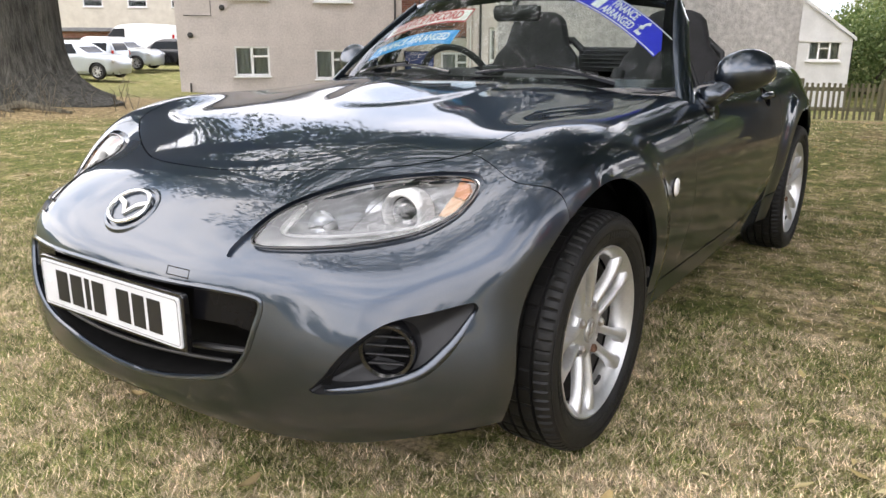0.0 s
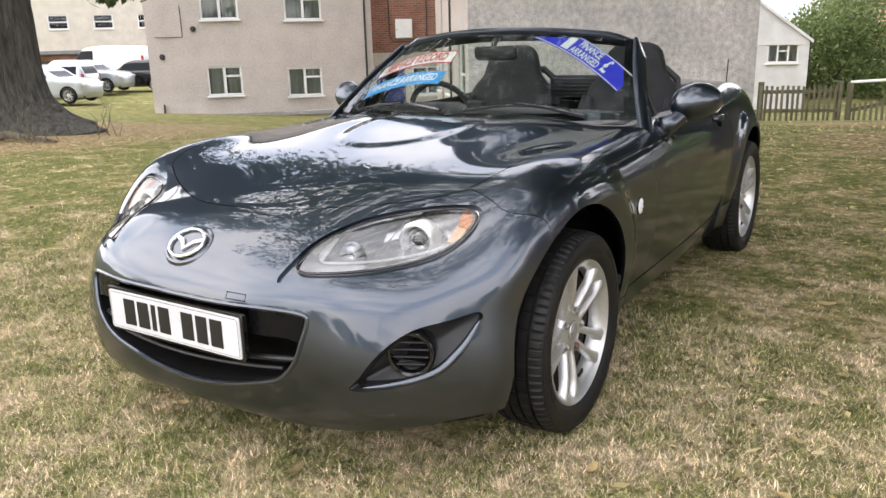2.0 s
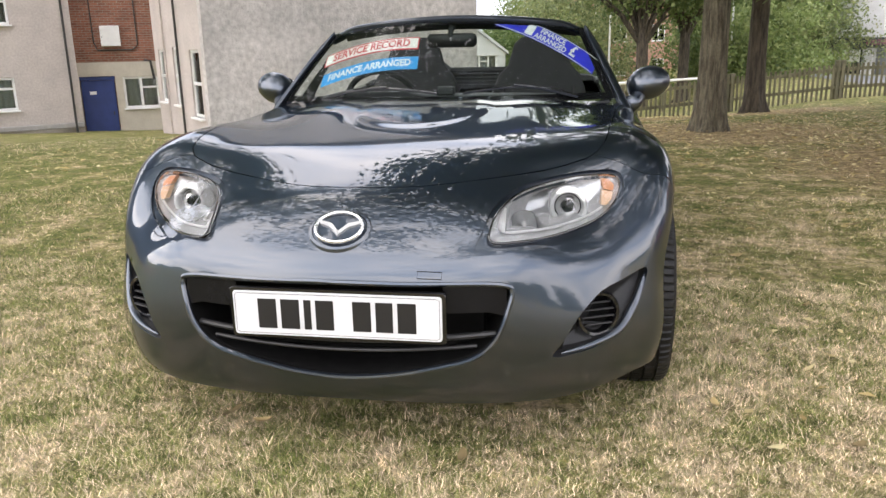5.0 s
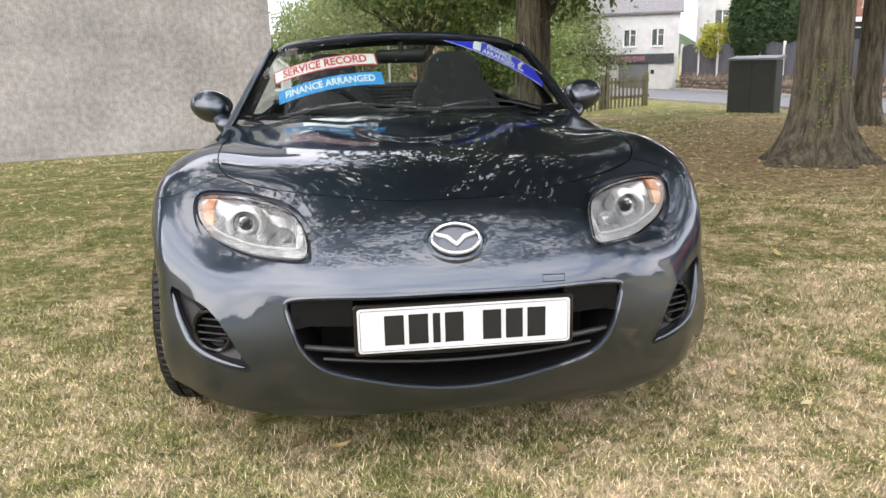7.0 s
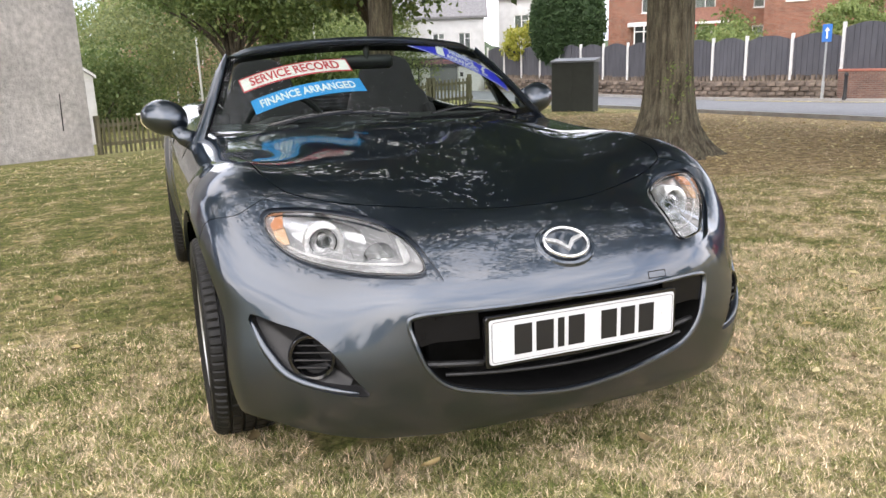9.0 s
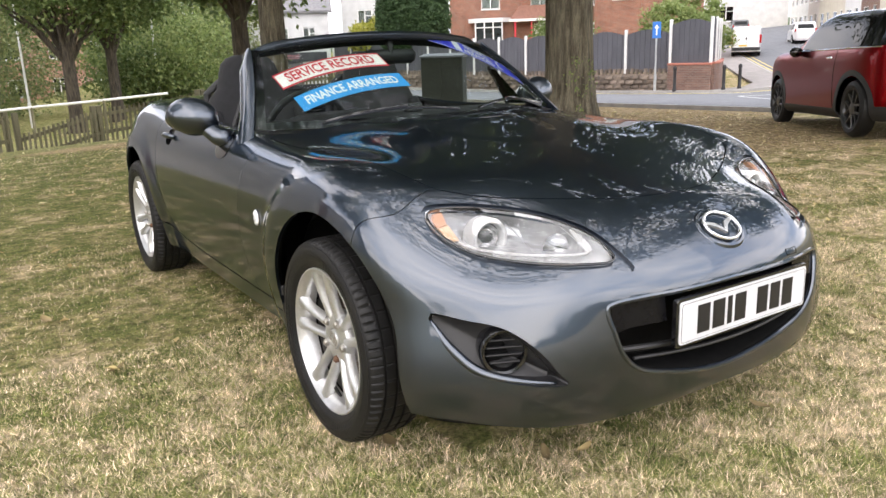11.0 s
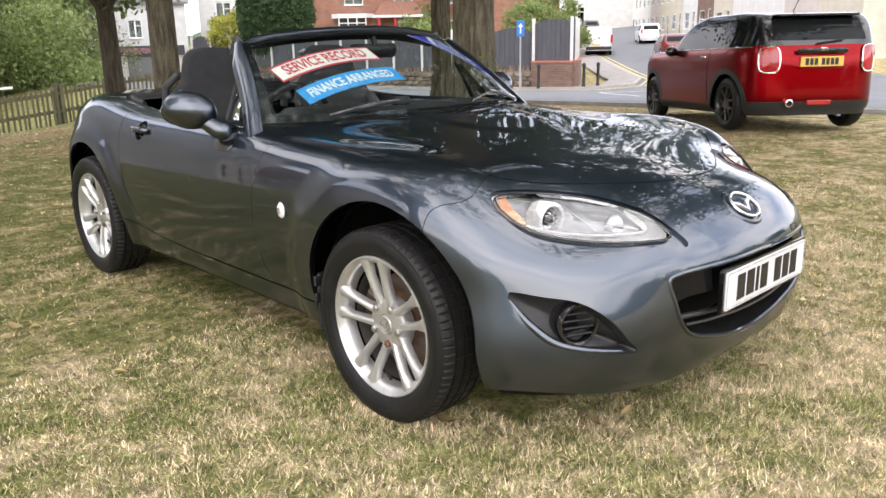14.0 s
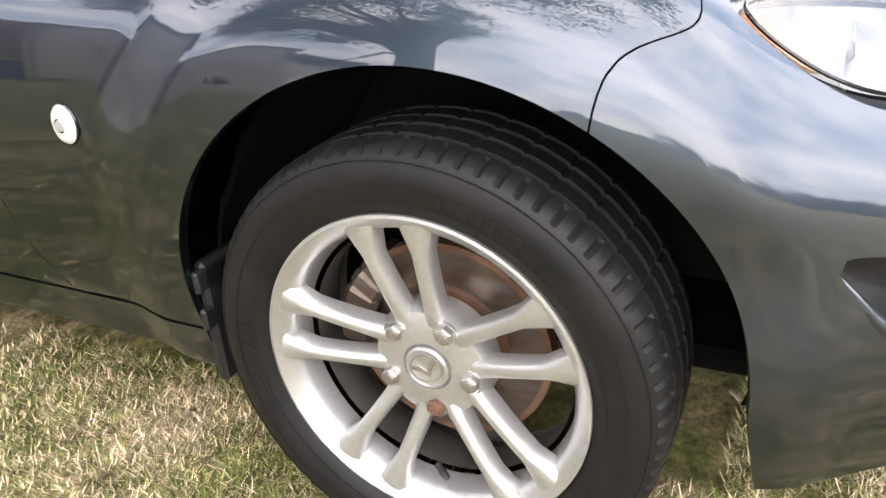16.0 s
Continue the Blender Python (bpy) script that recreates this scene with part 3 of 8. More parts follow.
# ---- headlight insides ----
def build_headlight(shellob, s):
    pts = np.array([(s * x, -.45, z) for x, z in LENS])
    rim = onto(skin, pts, (0, 1, 0), .6)
    c = np.array([s * .53, -.36, .648])
    g = Geo()
    n = len(rim)
    rings = []
    for k, w in enumerate((0.0, .35, .7, 1.0)):
        ring = rim + np.array([0, .012, -.002]) + (c - rim) * w * np.array([.42, .75, .42]) + np.array([0, .02 * w, 0])
        rings.append(ring)
    v = [tuple(p) for r in rings for p in r] + [tuple(rings[-1].mean(0) + np.array([0, .02, 0]))]
    f = [(k * n + i, k * n + (i + 1) % n, (k + 1) * n + (i + 1) % n, (k + 1) * n + i) for k in range(3) for i in range(n)]
    f += [(3 * n + i, 3 * n + (i + 1) % n, 4 * n) for i in range(n)]
    g.add(v, f).put("reflector", lamp_silver, shellob, "silver lamp bowl", angle=30)

    Geo().tube([tuple(p + np.array([0, -.001, 0])) for p in rim], .0026, 6, closed=True).put("lens_seal", gloss_black, shellob)

    def spot(x, z, deep):
        q = onto(skin, [(s * x, -.85, z)], (0, 1, 0), .7)[0]
        q = q - np.array(Vector(slope(skin, q[None])[0]).normalized()) * deep
        return look(Vector(q), Vector(q) + Vector((s * .10, -1, .02))) @ pose(0, 0, 0, 180)
    # projector: bright ring, dark cup, glass ball
    m = spot(.556, .666, .030)
    Geo().lathe([(.051, -.05), (.0525, .0), (.050, .007), (.046, .009), (.041, .007), (.0375, .0), (.036, -.014)], 44, m).put("projector_ring", white_plastic, shellob, "pale ring round the projector")
    Geo().lathe([(.0365, -.012), (.035, -.034), (.0005, -.036)], 32, m).put("projector_cup", gloss_black, shellob)
    Geo().lathe([(.0005, .016), (.010, .0150), (.020, .010), (.029, .000), (.034, -.013)], 32, m).put("projector_lens", glass_ball, shellob, "round glass projector lens", angle=80)
    # inner reflector pocket with fine upright flutes
    m2 = spot(.452, .648, .034)
    Geo().lathe([(.040, .004), (.038, .0), (.030, -.014), (.016, -.024), (.0005, -.027)], 32, m2).put("reflector_pocket", chrome, shellob)
    Geo().lathe([(.0065, -.027), (.0065, -.006), (.0045, -.001), (.0005, .0)], 16, m2).put("bulb", white_plastic, shellob)
    for x, h in ((.404, .050), (.500, .056)):
        q = onto(skin, [(s * x, -.85, .650 + d) for d in (-h / 2, 0, h / 2)], (0, 1, 0), .7) + np.array([0, .030, 0])
        Geo().tube([tuple(i) for i in q], .0018, 6).put("flute", lamp_silver, shellob)
    # pale strip that follows the lower edge of the bowl
    low = [p for p, (x, z) in zip(rim, LENS) if z < .635 or x < .39 and z < .66]
    low = sorted(low, key=lambda p: abs(p[0]))
    Geo().tube([tuple(p + (c - p) * np.array([.10, .16, .16]) + np.array([0, .012, .004])) for p in low], .0034, 6).put("bezel_strip", white_plastic, shellob)
    # indicator: amber above, clear fluted part below
    for name, mat, corners, lab in (("indicator", amber, ((.634, .705), (.656, .702), (.670, .688), (.667, .675), (.640, .681)), "amber indicator"),
                                    ("indicator_window", pale_amber, ((.638, .679), (.667, .673), (.662, .656), (.648, .644), (.634, .646)), "pale fluted indicator window")):
        q = onto(skin, [(s * x, -.4, z) for x, z in corners], (0, 1, 0), .6) + np.array([0, .016, 0])
        k = len(q)
        p = Geo().add([tuple(i) for i in q] + [tuple(i + np.array([-.004 * s, .02, 0])) for i in q], [tuple(range(k)), tuple(range(2 * k - 1, k - 1, -1))] + [(i, k + i, k + (i + 1) % k, (i + 1) % k) for i in range(k)])
        p.put(name, mat, shellob, lab)


pale_amber = surface("pale_amber_plastic", (0.86, 0.66, 0.48), (0.78, 0.50, 0.30), scale=120, rough=0.2, coat=0.5)
glass_ball = glass("projector_glass", (0.55, 0.60, 0.62), rough=0.05, ior=1.8)
for ob, s in zip(headlights, (1, -1)):
    build_headlight(ob, s)


# ---- grille, plate, fog lamps, badge ----
def build_mouth():
    rim = onto(skin, [(x, -.85, z) for x, z in MOUTH], (0, 1, 0), .5)
    n = len(rim)
    g = Geo()
    inner = [rim + np.array([0, .004, 0]), rim * np.array([.97, 1, 1]) + np.array([0, .05, 0]), rim * np.array([.93, 1, 1]) + np.array([0, .16, 0])]
    for r in inner:
        r[:, 2] += (.40 - r[:, 2]) * .03
    v = [tuple(p) for r in inner for p in r] + [(0, -.55, .40)]
    f = [(k * n + i, (k + 1) * n + i, (k + 1) * n + (i + 1) % n, k * n + (i + 1) % n) for k in range(2) for i in range(n)] + [(2 * n + i, 3 * n, 2 * n + (i + 1) % n) for i in range(n)]
    g.add(v, f).put("grille_opening", dark_lining, car, "black grille opening")
    # bright lower lip round the mouth
    lip = Geo()
    lip.tube([tuple(p + np.array([0, .004, -.002])) for p in rim], .0075, 8, closed=True)
    lip.put("grille_surround", paint, car)
    # gloss panels beside the plate, and the two blades
    for s in (1, -1):
        g = Geo()
        front = lambda x: -.80 + .33 * x * x + .010
        g.grid(lambda a, b: (s * a, front(a) + .014 - .010 * b, .515 - .068 * b - .012 * ramp(a, .36, .42) * b), [float(q) for q in np.linspace(.262, .412, 8)], [0, .15, .85, 1.0], flip=s > 0)
        g.grid(lambda a, b: (s * a, front(a) + .004 + .06 * b, .447 + .0 * b), [float(q) for q in np.linspace(.262, .405, 8)], [0, 1], flip=s > 0)
        g.put("grille_panel", panel_black, car, "gloss black panel beside the plate")
    for z, w, r in ((.372, .385, .008), (.345, .34, .005)):
        b = Geo()
        b.tube([(x, -.765 + .30 * x * x, z + .10 * x * x) for x in steps(-w, w, 24)], r, 8)
        b.put("grille_blade", black_plastic, car)
    b = Geo()
    b.box((0, -.62, .40), (.70, .02, .20), .005)
    b.put("radiator", dark_lining, car)
    # small cover of the towing eye
    q = [(.205, .536), (.262, .533), (.262, .549), (.205, .552)]
    line = onto(skin, [(x, -.85, z) for x, z in q], (0, 1, 0), .5)
    c = Geo()
    c.tube([tuple(p - np.array([0, .0005, 0])) for p in line], .0012, 5, closed=True)
    c.put("tow_eye_cover_gap", dark_lining, car)


build_mouth()


def build_plate():
    m = pose(.007, -.792, .443, 90, 0, 0)
    plate = Geo()
    outline = [(sx * (.260 - .008) + .008 * math.cos(a) * 1.0, sy * (.0555 - .008) + .008 * math.sin(a)) for sx, sy, a0 in ((1, 1, 0), (-1, 1, 90), (-1, -1, 180), (1, -1, 270)) for a in [radians(a0 + k * 22.5) for k in range(5)]]
    plate.prism(outline, 0, .006, bevel=.0015)
    ob = plate.put("number_plate", plate_white, car, "white front number plate", m=m)
    x = -.196
    for w in (.047, .047, .018, .045, 0, .045, .042, .045):
        if not w:
            x += .036
            continue
        Geo().box((x + w / 2, 0, .0066), (w, .075, .0014), .0004).put("plate_bar", plate_black, ob, "black bar in place of a character")
        x += w + .0115
    e = Geo()
    e.tube([(p[0] * .978, p[1] * .91, .0062) for p in outline], .0007, 4, closed=True)
    e.put("plate_line", plate_black, ob)
    for s in (1, -1):
        d = Geo()
        d.lathe([(.0005, .0078), (.006, .0075), (.0075, .0062)], 16, pose(s * .228, .008, 0))
        d.put("plate_screw_cap", white_plastic, ob)
    h = Geo()
    h.prism([(p[0] * 1.035, p[1] * 1.14) for p in outline], -.012, .002, bevel=.002)
    h.put("plate_holder", gloss_black, ob)


build_plate()


def build_fog(s):
    rim = onto(skin, [(s * x, -.7, z) for x, z in FOG], (0, 1, 0), .7)
    mid = rim.mean(0)
    n = len(rim)
    depth = np.array([-s * .010, .050, 0])
    r1 = rim + np.array([0, .003, 0])
    r2 = mid + (rim - mid) * .86 + depth * .7
    r3 = mid + (rim - mid) * .45 + depth * 1.0
    v = [tuple(p) for r in (r1, r2, r3) for p in r] + [tuple(mid + depth * 1.05)]
    f = [(k * n + i, (k + 1) * n + i, (k + 1) * n + (i + 1) % n, k * n + (i + 1) % n) for k in range(2) for i in range(n)] + [(2 * n + i, 3 * n, 2 * n + (i + 1) % n) for i in range(n)]
    f = f if s > 0 else [q[::-1] for q in f]
    fog = Geo().add(v, f).put("fog_lamp_recess", black_plastic, car, "black plastic fog lamp recess with slatted round blank", angle=25)
    # fold that runs from the outer tip to the inner corner of the recess
    lip = Geo()
    low = [p for p, (x, z) in zip(rim, FOG) if (x > .69 and z < .47) or (x > .60 and z < .352) or (x > .54 and z < .329)]
    low = sorted(low, key=lambda p: abs(p[0]) + .6 * p[2])
    lip.tube([tuple(p + np.array([-s * .005, .009, .005])) for p in low], [.002 + .0105 * math.sin(math.pi * (i + .3) / (len(low) - .4)) ** .6 for i in range(len(low))], 10).put('recess_lip', paint, fog, angle=None)
    c = np.array([s * .628, -.575, .398])
    face = Vector((s * .42, -.9, 0)).normalized()
    m = Matrix.Translation(Vector(c)) @ face.to_track_quat("Z", "Y").to_matrix().to_4x4()
    ring = Geo().lathe([(.062, -.045), (.062, .004), (.057, .012), (.050, .010), (.047, -.004), (.046, -.03)], 40, m)
    ring.put("fog_ring", gloss_black, fog)
    Geo().disc(.047, -.022, 32, m).put("fog_back", dark_lining, fog)
    for k in range(4):
        h = -.027 + .018 * k
        w = math.sqrt(max(.046 ** 2 - h * h, 0))
        Geo().box((0, h, -.004), (2 * w, .005, .022), .0015, m @ pose(0, 0, 0, -18)).put("fog_slat", black_plastic, fog)


for s in (1, -1):
    build_fog(s)


def build_badge():
    c = onto(skin, [(0, -.80, .636)], (0, 1, 0), .4)[0]
    g = slope(skin, c[None])[0]
    m = Matrix.Translation(Vector(c)) @ Vector(g).normalized().to_track_quat("Z", "Y").to_matrix().to_4x4()
    k = Geo()
    k.tube([(.059 * math.cos(a), .047 * math.sin(a), .008) for a in [2 * math.pi * i / 48 for i in range(48)]], .0046, 8, closed=True)
    ring = k.put("badge", badge_silver, car, "chrome oval badge", m=m)
    d = Geo()
    d.prism([(.056 * math.cos(a), .044 * math.sin(a)) for a in [2 * math.pi * i / 40 for i in range(40)]], -.02, .003)
    d.put("badge_base", paint, ring)
    w = Geo()
    for s in (1, -1):
        w = Geo()
        w.prism([(0, -.012), (s * .020, .012), (s * .053, .022), (s * .050, .010), (s * .024, -.001), (0, -.026)][::s], .003, .009, bevel=.001)
        w.put("badge_wing", alloy, ring)
    dimple = Geo()
    dimple.lathe([(.066, -.004), (.070, .0022), (.078, .0005), (.084, -.006)], 48, Matrix.Diagonal((1, .82, 1, 1)))
    dimple.put("badge_recess", paint, ring)


build_badge()


# ---- wheels ----
def tyre_geo():
    R, w = .3055, .205
    prof = []
    for sg in (-1, 1):
        side = [(.2135, .070), (.2195, .080), (.229, .089), (.250, .0975), (.270, .0990), (.285, .0955), (.2945, .0895), (.2990, .084), (.3028, .074), (.3048, .062)]
        side = [(r, sg * h) for r, h in side]
        prof.append(side)
    tread = [(.3052, -.058), (.297, -.0565), (.297, -.0495), (.3055, -.048), (.3060, -.022), (.298, -.0205), (.298, -.0135), (.3062, -.012), (.3062, .012), (.298, .0135), (.298, .0205), (.3060, .022), (.3055, .048), (.297, .0495), (.297, .0565), (.3052, .058)]
    profile = prof[0] + tread + prof[1][::-1]
    n = 400
    nl = len(profile)

    def dent(j, i):
        r, h = profile[j]
        if (6 <= j <= 9 or nl - 10 <= j <= nl - 7) and i % 5 == 0:
            return .986 if j not in (6, nl - 7) else .993
        if r > .303 and i % 10 == 5:
            return .990
        return 1
    g = Geo().lathe(profile, n, dent=dent)
    # raised rings and blocks of moulded marks on the side wall
    for r, h in ((.240, .0932), (.264, .0990), (.288, .0945)):
        g.tube([(r * math.cos(a), r * math.sin(a), h) for a in [2 * math.pi * i / 72 for i in range(72)]], .0011, 4, closed=True)
    random.seed(4)
    for a0, k in ((.4, 9), (2.5, 8), (4.4, 10)):
        for i in range(k):
            a = a0 + i * .062
            g.box((0, 0, 0), (.016, .008, .0016), .0004, pose(.253 * math.cos(a), .253 * math.sin(a), .0980, 0, 0, math.degrees(a)) @ pose(0, 0, 0, 0, -6, 0))
    return g


def spoke_geo(angle, lean):
    """One limb from hub to rim; lean turns its outer end sideways."""
    g = Geo()
    stations = []
    for k, q in enumerate(steps(0, 1, 8)):
        r = .040 + .164 * q
        off = lean * (.019 + .021 * q)
        wid = .0114 - .0018 * math.sin(min(q, 1) * math.pi) + .010 * max(q - .75, 0) * 4 + .004 * max(.2 - q, 0) * 5
        top = .050 + .020 * math.sin(q * 1.5) + .010 * q
        deep = .030 - .006 * q
        stations.append((r, off, wid, top, deep))
    v, f = [], []
    for r, off, wid, top, deep in stations:
        for a, b in ((-1.22, -deep), (-1.05, -.005), (-.62, 0), (0, .0008), (.62, 0), (1.05, -.005), (1.22, -deep)):
            v.append((r, off + a * wid, top + b))
    k = 7
    for i in range(len(stations) - 1):
        for j in range(k):
            f.append((i * k + j, (i + 1) * k + j, (i + 1) * k + (j + 1) % k, i * k + (j + 1) % k))
    f += [tuple(range(k)), tuple(range((len(stations) - 1) * k, len(stations) * k))[::-1]]
    return g.add(v, f, pose(0, 0, 0, 0, 0, angle))


def build_wheel(s, y, turn, first=None):
    """s: side of the car; the local z axis points outwards."""
    m = pose(s * .762, y, .298, 90, 0, 90 if s > 0 else -90) @ pose(0, 0, 0, 0, 0, turn)
    if first:
        ob = copy_thing(first, m)
        ob.parent = car
        return ob
    rim = Geo()
    rim.lathe([(.190, .030), (.194, .060), (.198, .069), (.202, .0735), (.206, .078), (.2165, .0865), (.2205, .0855), (.2215, .078), (.216, .070), (.209, .060)], 72)
    wheel = rim.put("wheel", alloy, car, "silver five double-spoke alloy wheel with black tyre", m=m, angle=40)
    Geo().lathe([(.206, -.085), (.215, -.080), (.2215, -.070), (.216, -.060), (.194, -.045), (.184, -.02), (.184, .026)], 72).put("barrel", dusty_alloy, wheel, "grey rim barrel dulled by brake dust")
    tyre_geo().put("tyre", rubber, wheel, "worn black road tyre", angle=28)
    for k in range(5):
        for lean in (1, -1):
            spoke_geo(72 * k, lean).put("spoke", alloy, wheel, angle=45)
    hub = Geo()
    hub.lathe([(.083, .010), (.082, .036), (.075, .050), (.056, .056), (.034, .056), (.031, .050), (.0005, .050)], 40)
    hub.put("hub", alloy, wheel)
    cap = Geo()
    cap.lathe([(.030, .049), (.030, .058), (.027, .0605), (.0245, .0590), (.0005, .0595)], 36)
    cap = cap.put("centre_cap", alloy, wheel, "round dull centre cap")
    wing = Geo()
    for q in (1, -1):
        wing.prism([(0, -.004), (q * .008, .006), (q * .021, .009), (q * .020, .004), (q * .009, -.002), (0, -.012)][::q], .0592, .0612)
    wing.tube([(.023 * math.cos(a), .019 * math.sin(a), .0603) for a in [2 * math.pi * i / 28 for i in range(28)]], .0012, 5, closed=True)
    wing.put("cap_mark", nut_steel, cap)
    for k in range(5):
        a = radians(72 * k + 36)
        pm = pose(.0600 * math.cos(a), .0600 * math.sin(a), 0)
        Geo().lathe([(.0175, .052), (.0165, .0565), (.0150, .0535), (.0145, .040), (.0005, .040)], 20, pm).put("nut_seat", alloy, wheel)
        nut = Geo()
        nut.prism([(.0122 * math.cos(radians(60 * i)), .0122 * math.sin(radians(60 * i))) for i in range(6)], .040, .064, pm, bevel=.002)
        nut.lathe([(.0085, .062), (.0070, .0665), (.0005, .067)], 14, pm)
        nut.put("wheel_nut", rust if k == 3 else nut_steel, wheel)
    valve = Geo()
    valve.tube([(.192 * math.cos(radians(250)), .176 * math.sin(radians(250)), .055), (.158 * math.cos(radians(249)), .158 * math.sin(radians(249)), .066), (.146 * math.cos(radians(248)), .146 * math.sin(radians(248)), .070)], [.005, .0055, .0045], 10)
    valve.put("valve", black_plastic, wheel)
    return wheel


def build_brake(s, y):
    m = pose(s * .762, y, .298, 90, 0, 90 if s > 0 else -90)
    d = Geo()
    d.lathe([(.060, .002), (.062, .012), (.070, .013), (.072, -.004), (.078, -.006), (.145, -.006), (.145, -.028), (.075, -.028)], 48, closed=False)
    d = d.put("brake_disc", rust, car, "rust-tinged brake disc", m=m)
    f = Geo()
    f.lathe([(.088, -.0055), (.136, -.0055)], 48)
    f.put("disc_face", steel, d)
    c = Geo()
    for k in range(5):
        a = radians((155 if s < 0 else 25) - 24 + 12 * k)
        c.box((0, 0, 0), (.050, .034, .075), .008, pose(.128 * math.cos(a), .128 * math.sin(a), -.016, 0, 0, math.degrees(a)))
    c.put("brake_caliper", steel, d, "grey brake caliper")


first = build_wheel(-1, 0, 26)
build_wheel(1, 0, 40, first)
build_wheel(-1, 2.33, 60, first)
build_wheel(1, 2.33, 25, first)
for s in (1, -1):
    for y in (0, 2.33):
        build_brake(s, y)


# ---- windscreen, frame and stickers ----
def screen(a, b):
    """a: -1 to 1 across, b: 0 to 1 upwards."""
    x = a * (.722 - .145 * b)
    z = .855 + b * (.335 - .045 * a * a)
    return x, .535 + (z - .875) * 1.62 + .60 * x * x + .018 * math.sin(math.pi * b) * -1, z


def screen_xz(x, z, out=0.0):
    b = (z - .855) / .335
    for _ in range(4):
        a = x / (.722 - .145 * b)
        b = (z - .855) / (.335 - .045 * a * a)
    p = Vector(screen(a, b))
    n = Vector((-1.2 * x, 1, -1.62)).normalized()
    return tuple(p - n * out)


def build_screen():
    us, vs = steps(-1, 1, 28), steps(0, 1, 12)
    pane = Geo().grid(screen, us, vs).put("windscreen", screen_glass, car, "raked clear windscreen with price stickers", angle=None)
    pane.visible_shadow = False
    # printed black border
    g = Geo()
    off = lambda a, b: tuple(Vector(screen(a, b)) + Vector((0, .002, -.003)))
    g.grid(off, steps(-1, 1, 28), [0, .085], flip=True)
    g.grid(off, steps(-1, 1, 28), [.945, 1.0], flip=True)
    for s in (1, -1):
        g.grid(off, [s * .945, s * 1.0], steps(0, 1, 12), flip=s > 0)
    g.put("screen_border", gloss_black, pane)
    # pillars
    for s in (1, -1):
        g = Geo()
        sect = [(-.004, .012), (.010, .020), (.034, .016), (.052, -.006), (.050, -.034), (.018, -.040), (-.006, -.020)]
        v, f = [], []
        bs = steps(-.26, .975, 16)
        for b in bs:
            p = Vector(screen(s, b))
            for u, w in sect:
                grow = 1 + .25 * max(0, .2 - b) - .55 * max(0, b - .74) / .235
                v.append(p + Vector((s * u * .70 * grow, u * .85 * grow - w * .35, w * .75)))
        k = len(sect)
        for i in range(len(bs) - 1):
            for j in range(k):
                q = (i * k + j, i * k + (j + 1) % k, (i + 1) * k + (j + 1) % k, (i + 1) * k + j)
                f.append(q if s > 0 else q[::-1])
        g.add(v, f).put("windscreen_pillar", paint, car, angle=50)
    g = Geo()
    sect = [(-.012, .004), (.002, .016), (.030, .018), (.056, .004), (.054, -.018), (.010, -.022), (-.008, -.012)]
    v, f = [], []
    us = steps(-1.03, 1.03, 30)
    for a in us:
        p = Vector(screen(max(-1, min(1, a)), 1.0)) + Vector((.6 * (a - max(-1, min(1, a))), 0, 0))
        drop = .030 * max(0, abs(a) - .86) / .17
        for u, w in sect:
            v.append(p + Vector((0, u, w - drop)))
    k = len(sect)
    for i in range(len(us) - 1):
        for j in range(k):
            f.append((i * k + j, (i + 1) * k + j, (i + 1) * k + (j + 1) % k, i * k + (j + 1) % k))
    f += [tuple(range(k)), tuple(range((len(us) - 1) * k, len(us) * k))[::-1]]
    g.add(v, f).put("windscreen_header", paint, car, angle=50)
    vis = Geo()
    vis.grid(lambda a, b: tuple(Vector(screen(a, 1)) + Vector((0, .03 + .07 * b, -.012 - .03 * b))), steps(-.95, .95, 16), [0, 1], flip=True)
    vis.put("header_lining", trim_grey, car)
    # cowl and wipers
    c = Geo()
    c.grid(lambda a, b: (a * .69, .548 + .60 * (a * .69) ** 2 - .075 + .11 * b, .847 - .008 * abs(a) + .004 * b), steps(-1, 1, 24), [0, .5, 1.0])
    c.put("cowl", black_plastic, car)
    for x0, x1, yo in ((-.40, .02, 0), (.12, .50, 0)):
        w = Geo()
        pts = [screen_xz(x, .882 + .018 * math.sin((x - x0) / (x1 - x0) * math.pi), .012) for x in steps(x0, x1, 10)]
        w.tube(pts, .006, 6)
        wiper = w.put("wiper", gloss_black, car, "black windscreen wiper")
        r = Geo()
        piv = (x0 - .12 if x0 < 0 else x0 + .42, .60 + .2 * yo, .862)
        midp = pts[5]
        r.tube([(piv[0] + .02, .52 + .6 * piv[0] ** 2, .868), tuple((Vector((piv[0], .52 + .6 * piv[0] ** 2, .87)) + Vector(midp)) / 2 + Vector((0, -.01, .012))), tuple(Vector(midp) + Vector((0, -.006, .008)))], [.010, .008, .006], 6)
        r.put("wiper_arm", gloss_black, wiper)
    return pane


pane = build_screen()


def strip(name, material, a, b, wide, sag, parent, lift=-.004, label=""):
    """A printed strip on the glass from a to b (x, z), bowed upwards by sag. Returns its placing function."""
    a, b = Vector(a), Vector(b)
    d = b - a
    n = Vector((-d.y, d.x)).normalized()

    def place(u, v, out=0.0):
        q = u / d.length + .5
        p = a + d * q + n * (v + sag * 4 * q * (1 - q))
        p.y = min(p.y, 1.172 - .105 * p.x * p.x)
        return screen_xz(p.x, p.y, lift + out)
    g = Geo()
    g.grid(lambda u, v: place(u, v), steps(-d.length / 2, d.length / 2, 24), steps(-wide / 2, wide / 2, 3), flip=True)
    return g.put(name, material, parent, label, angle=None), place


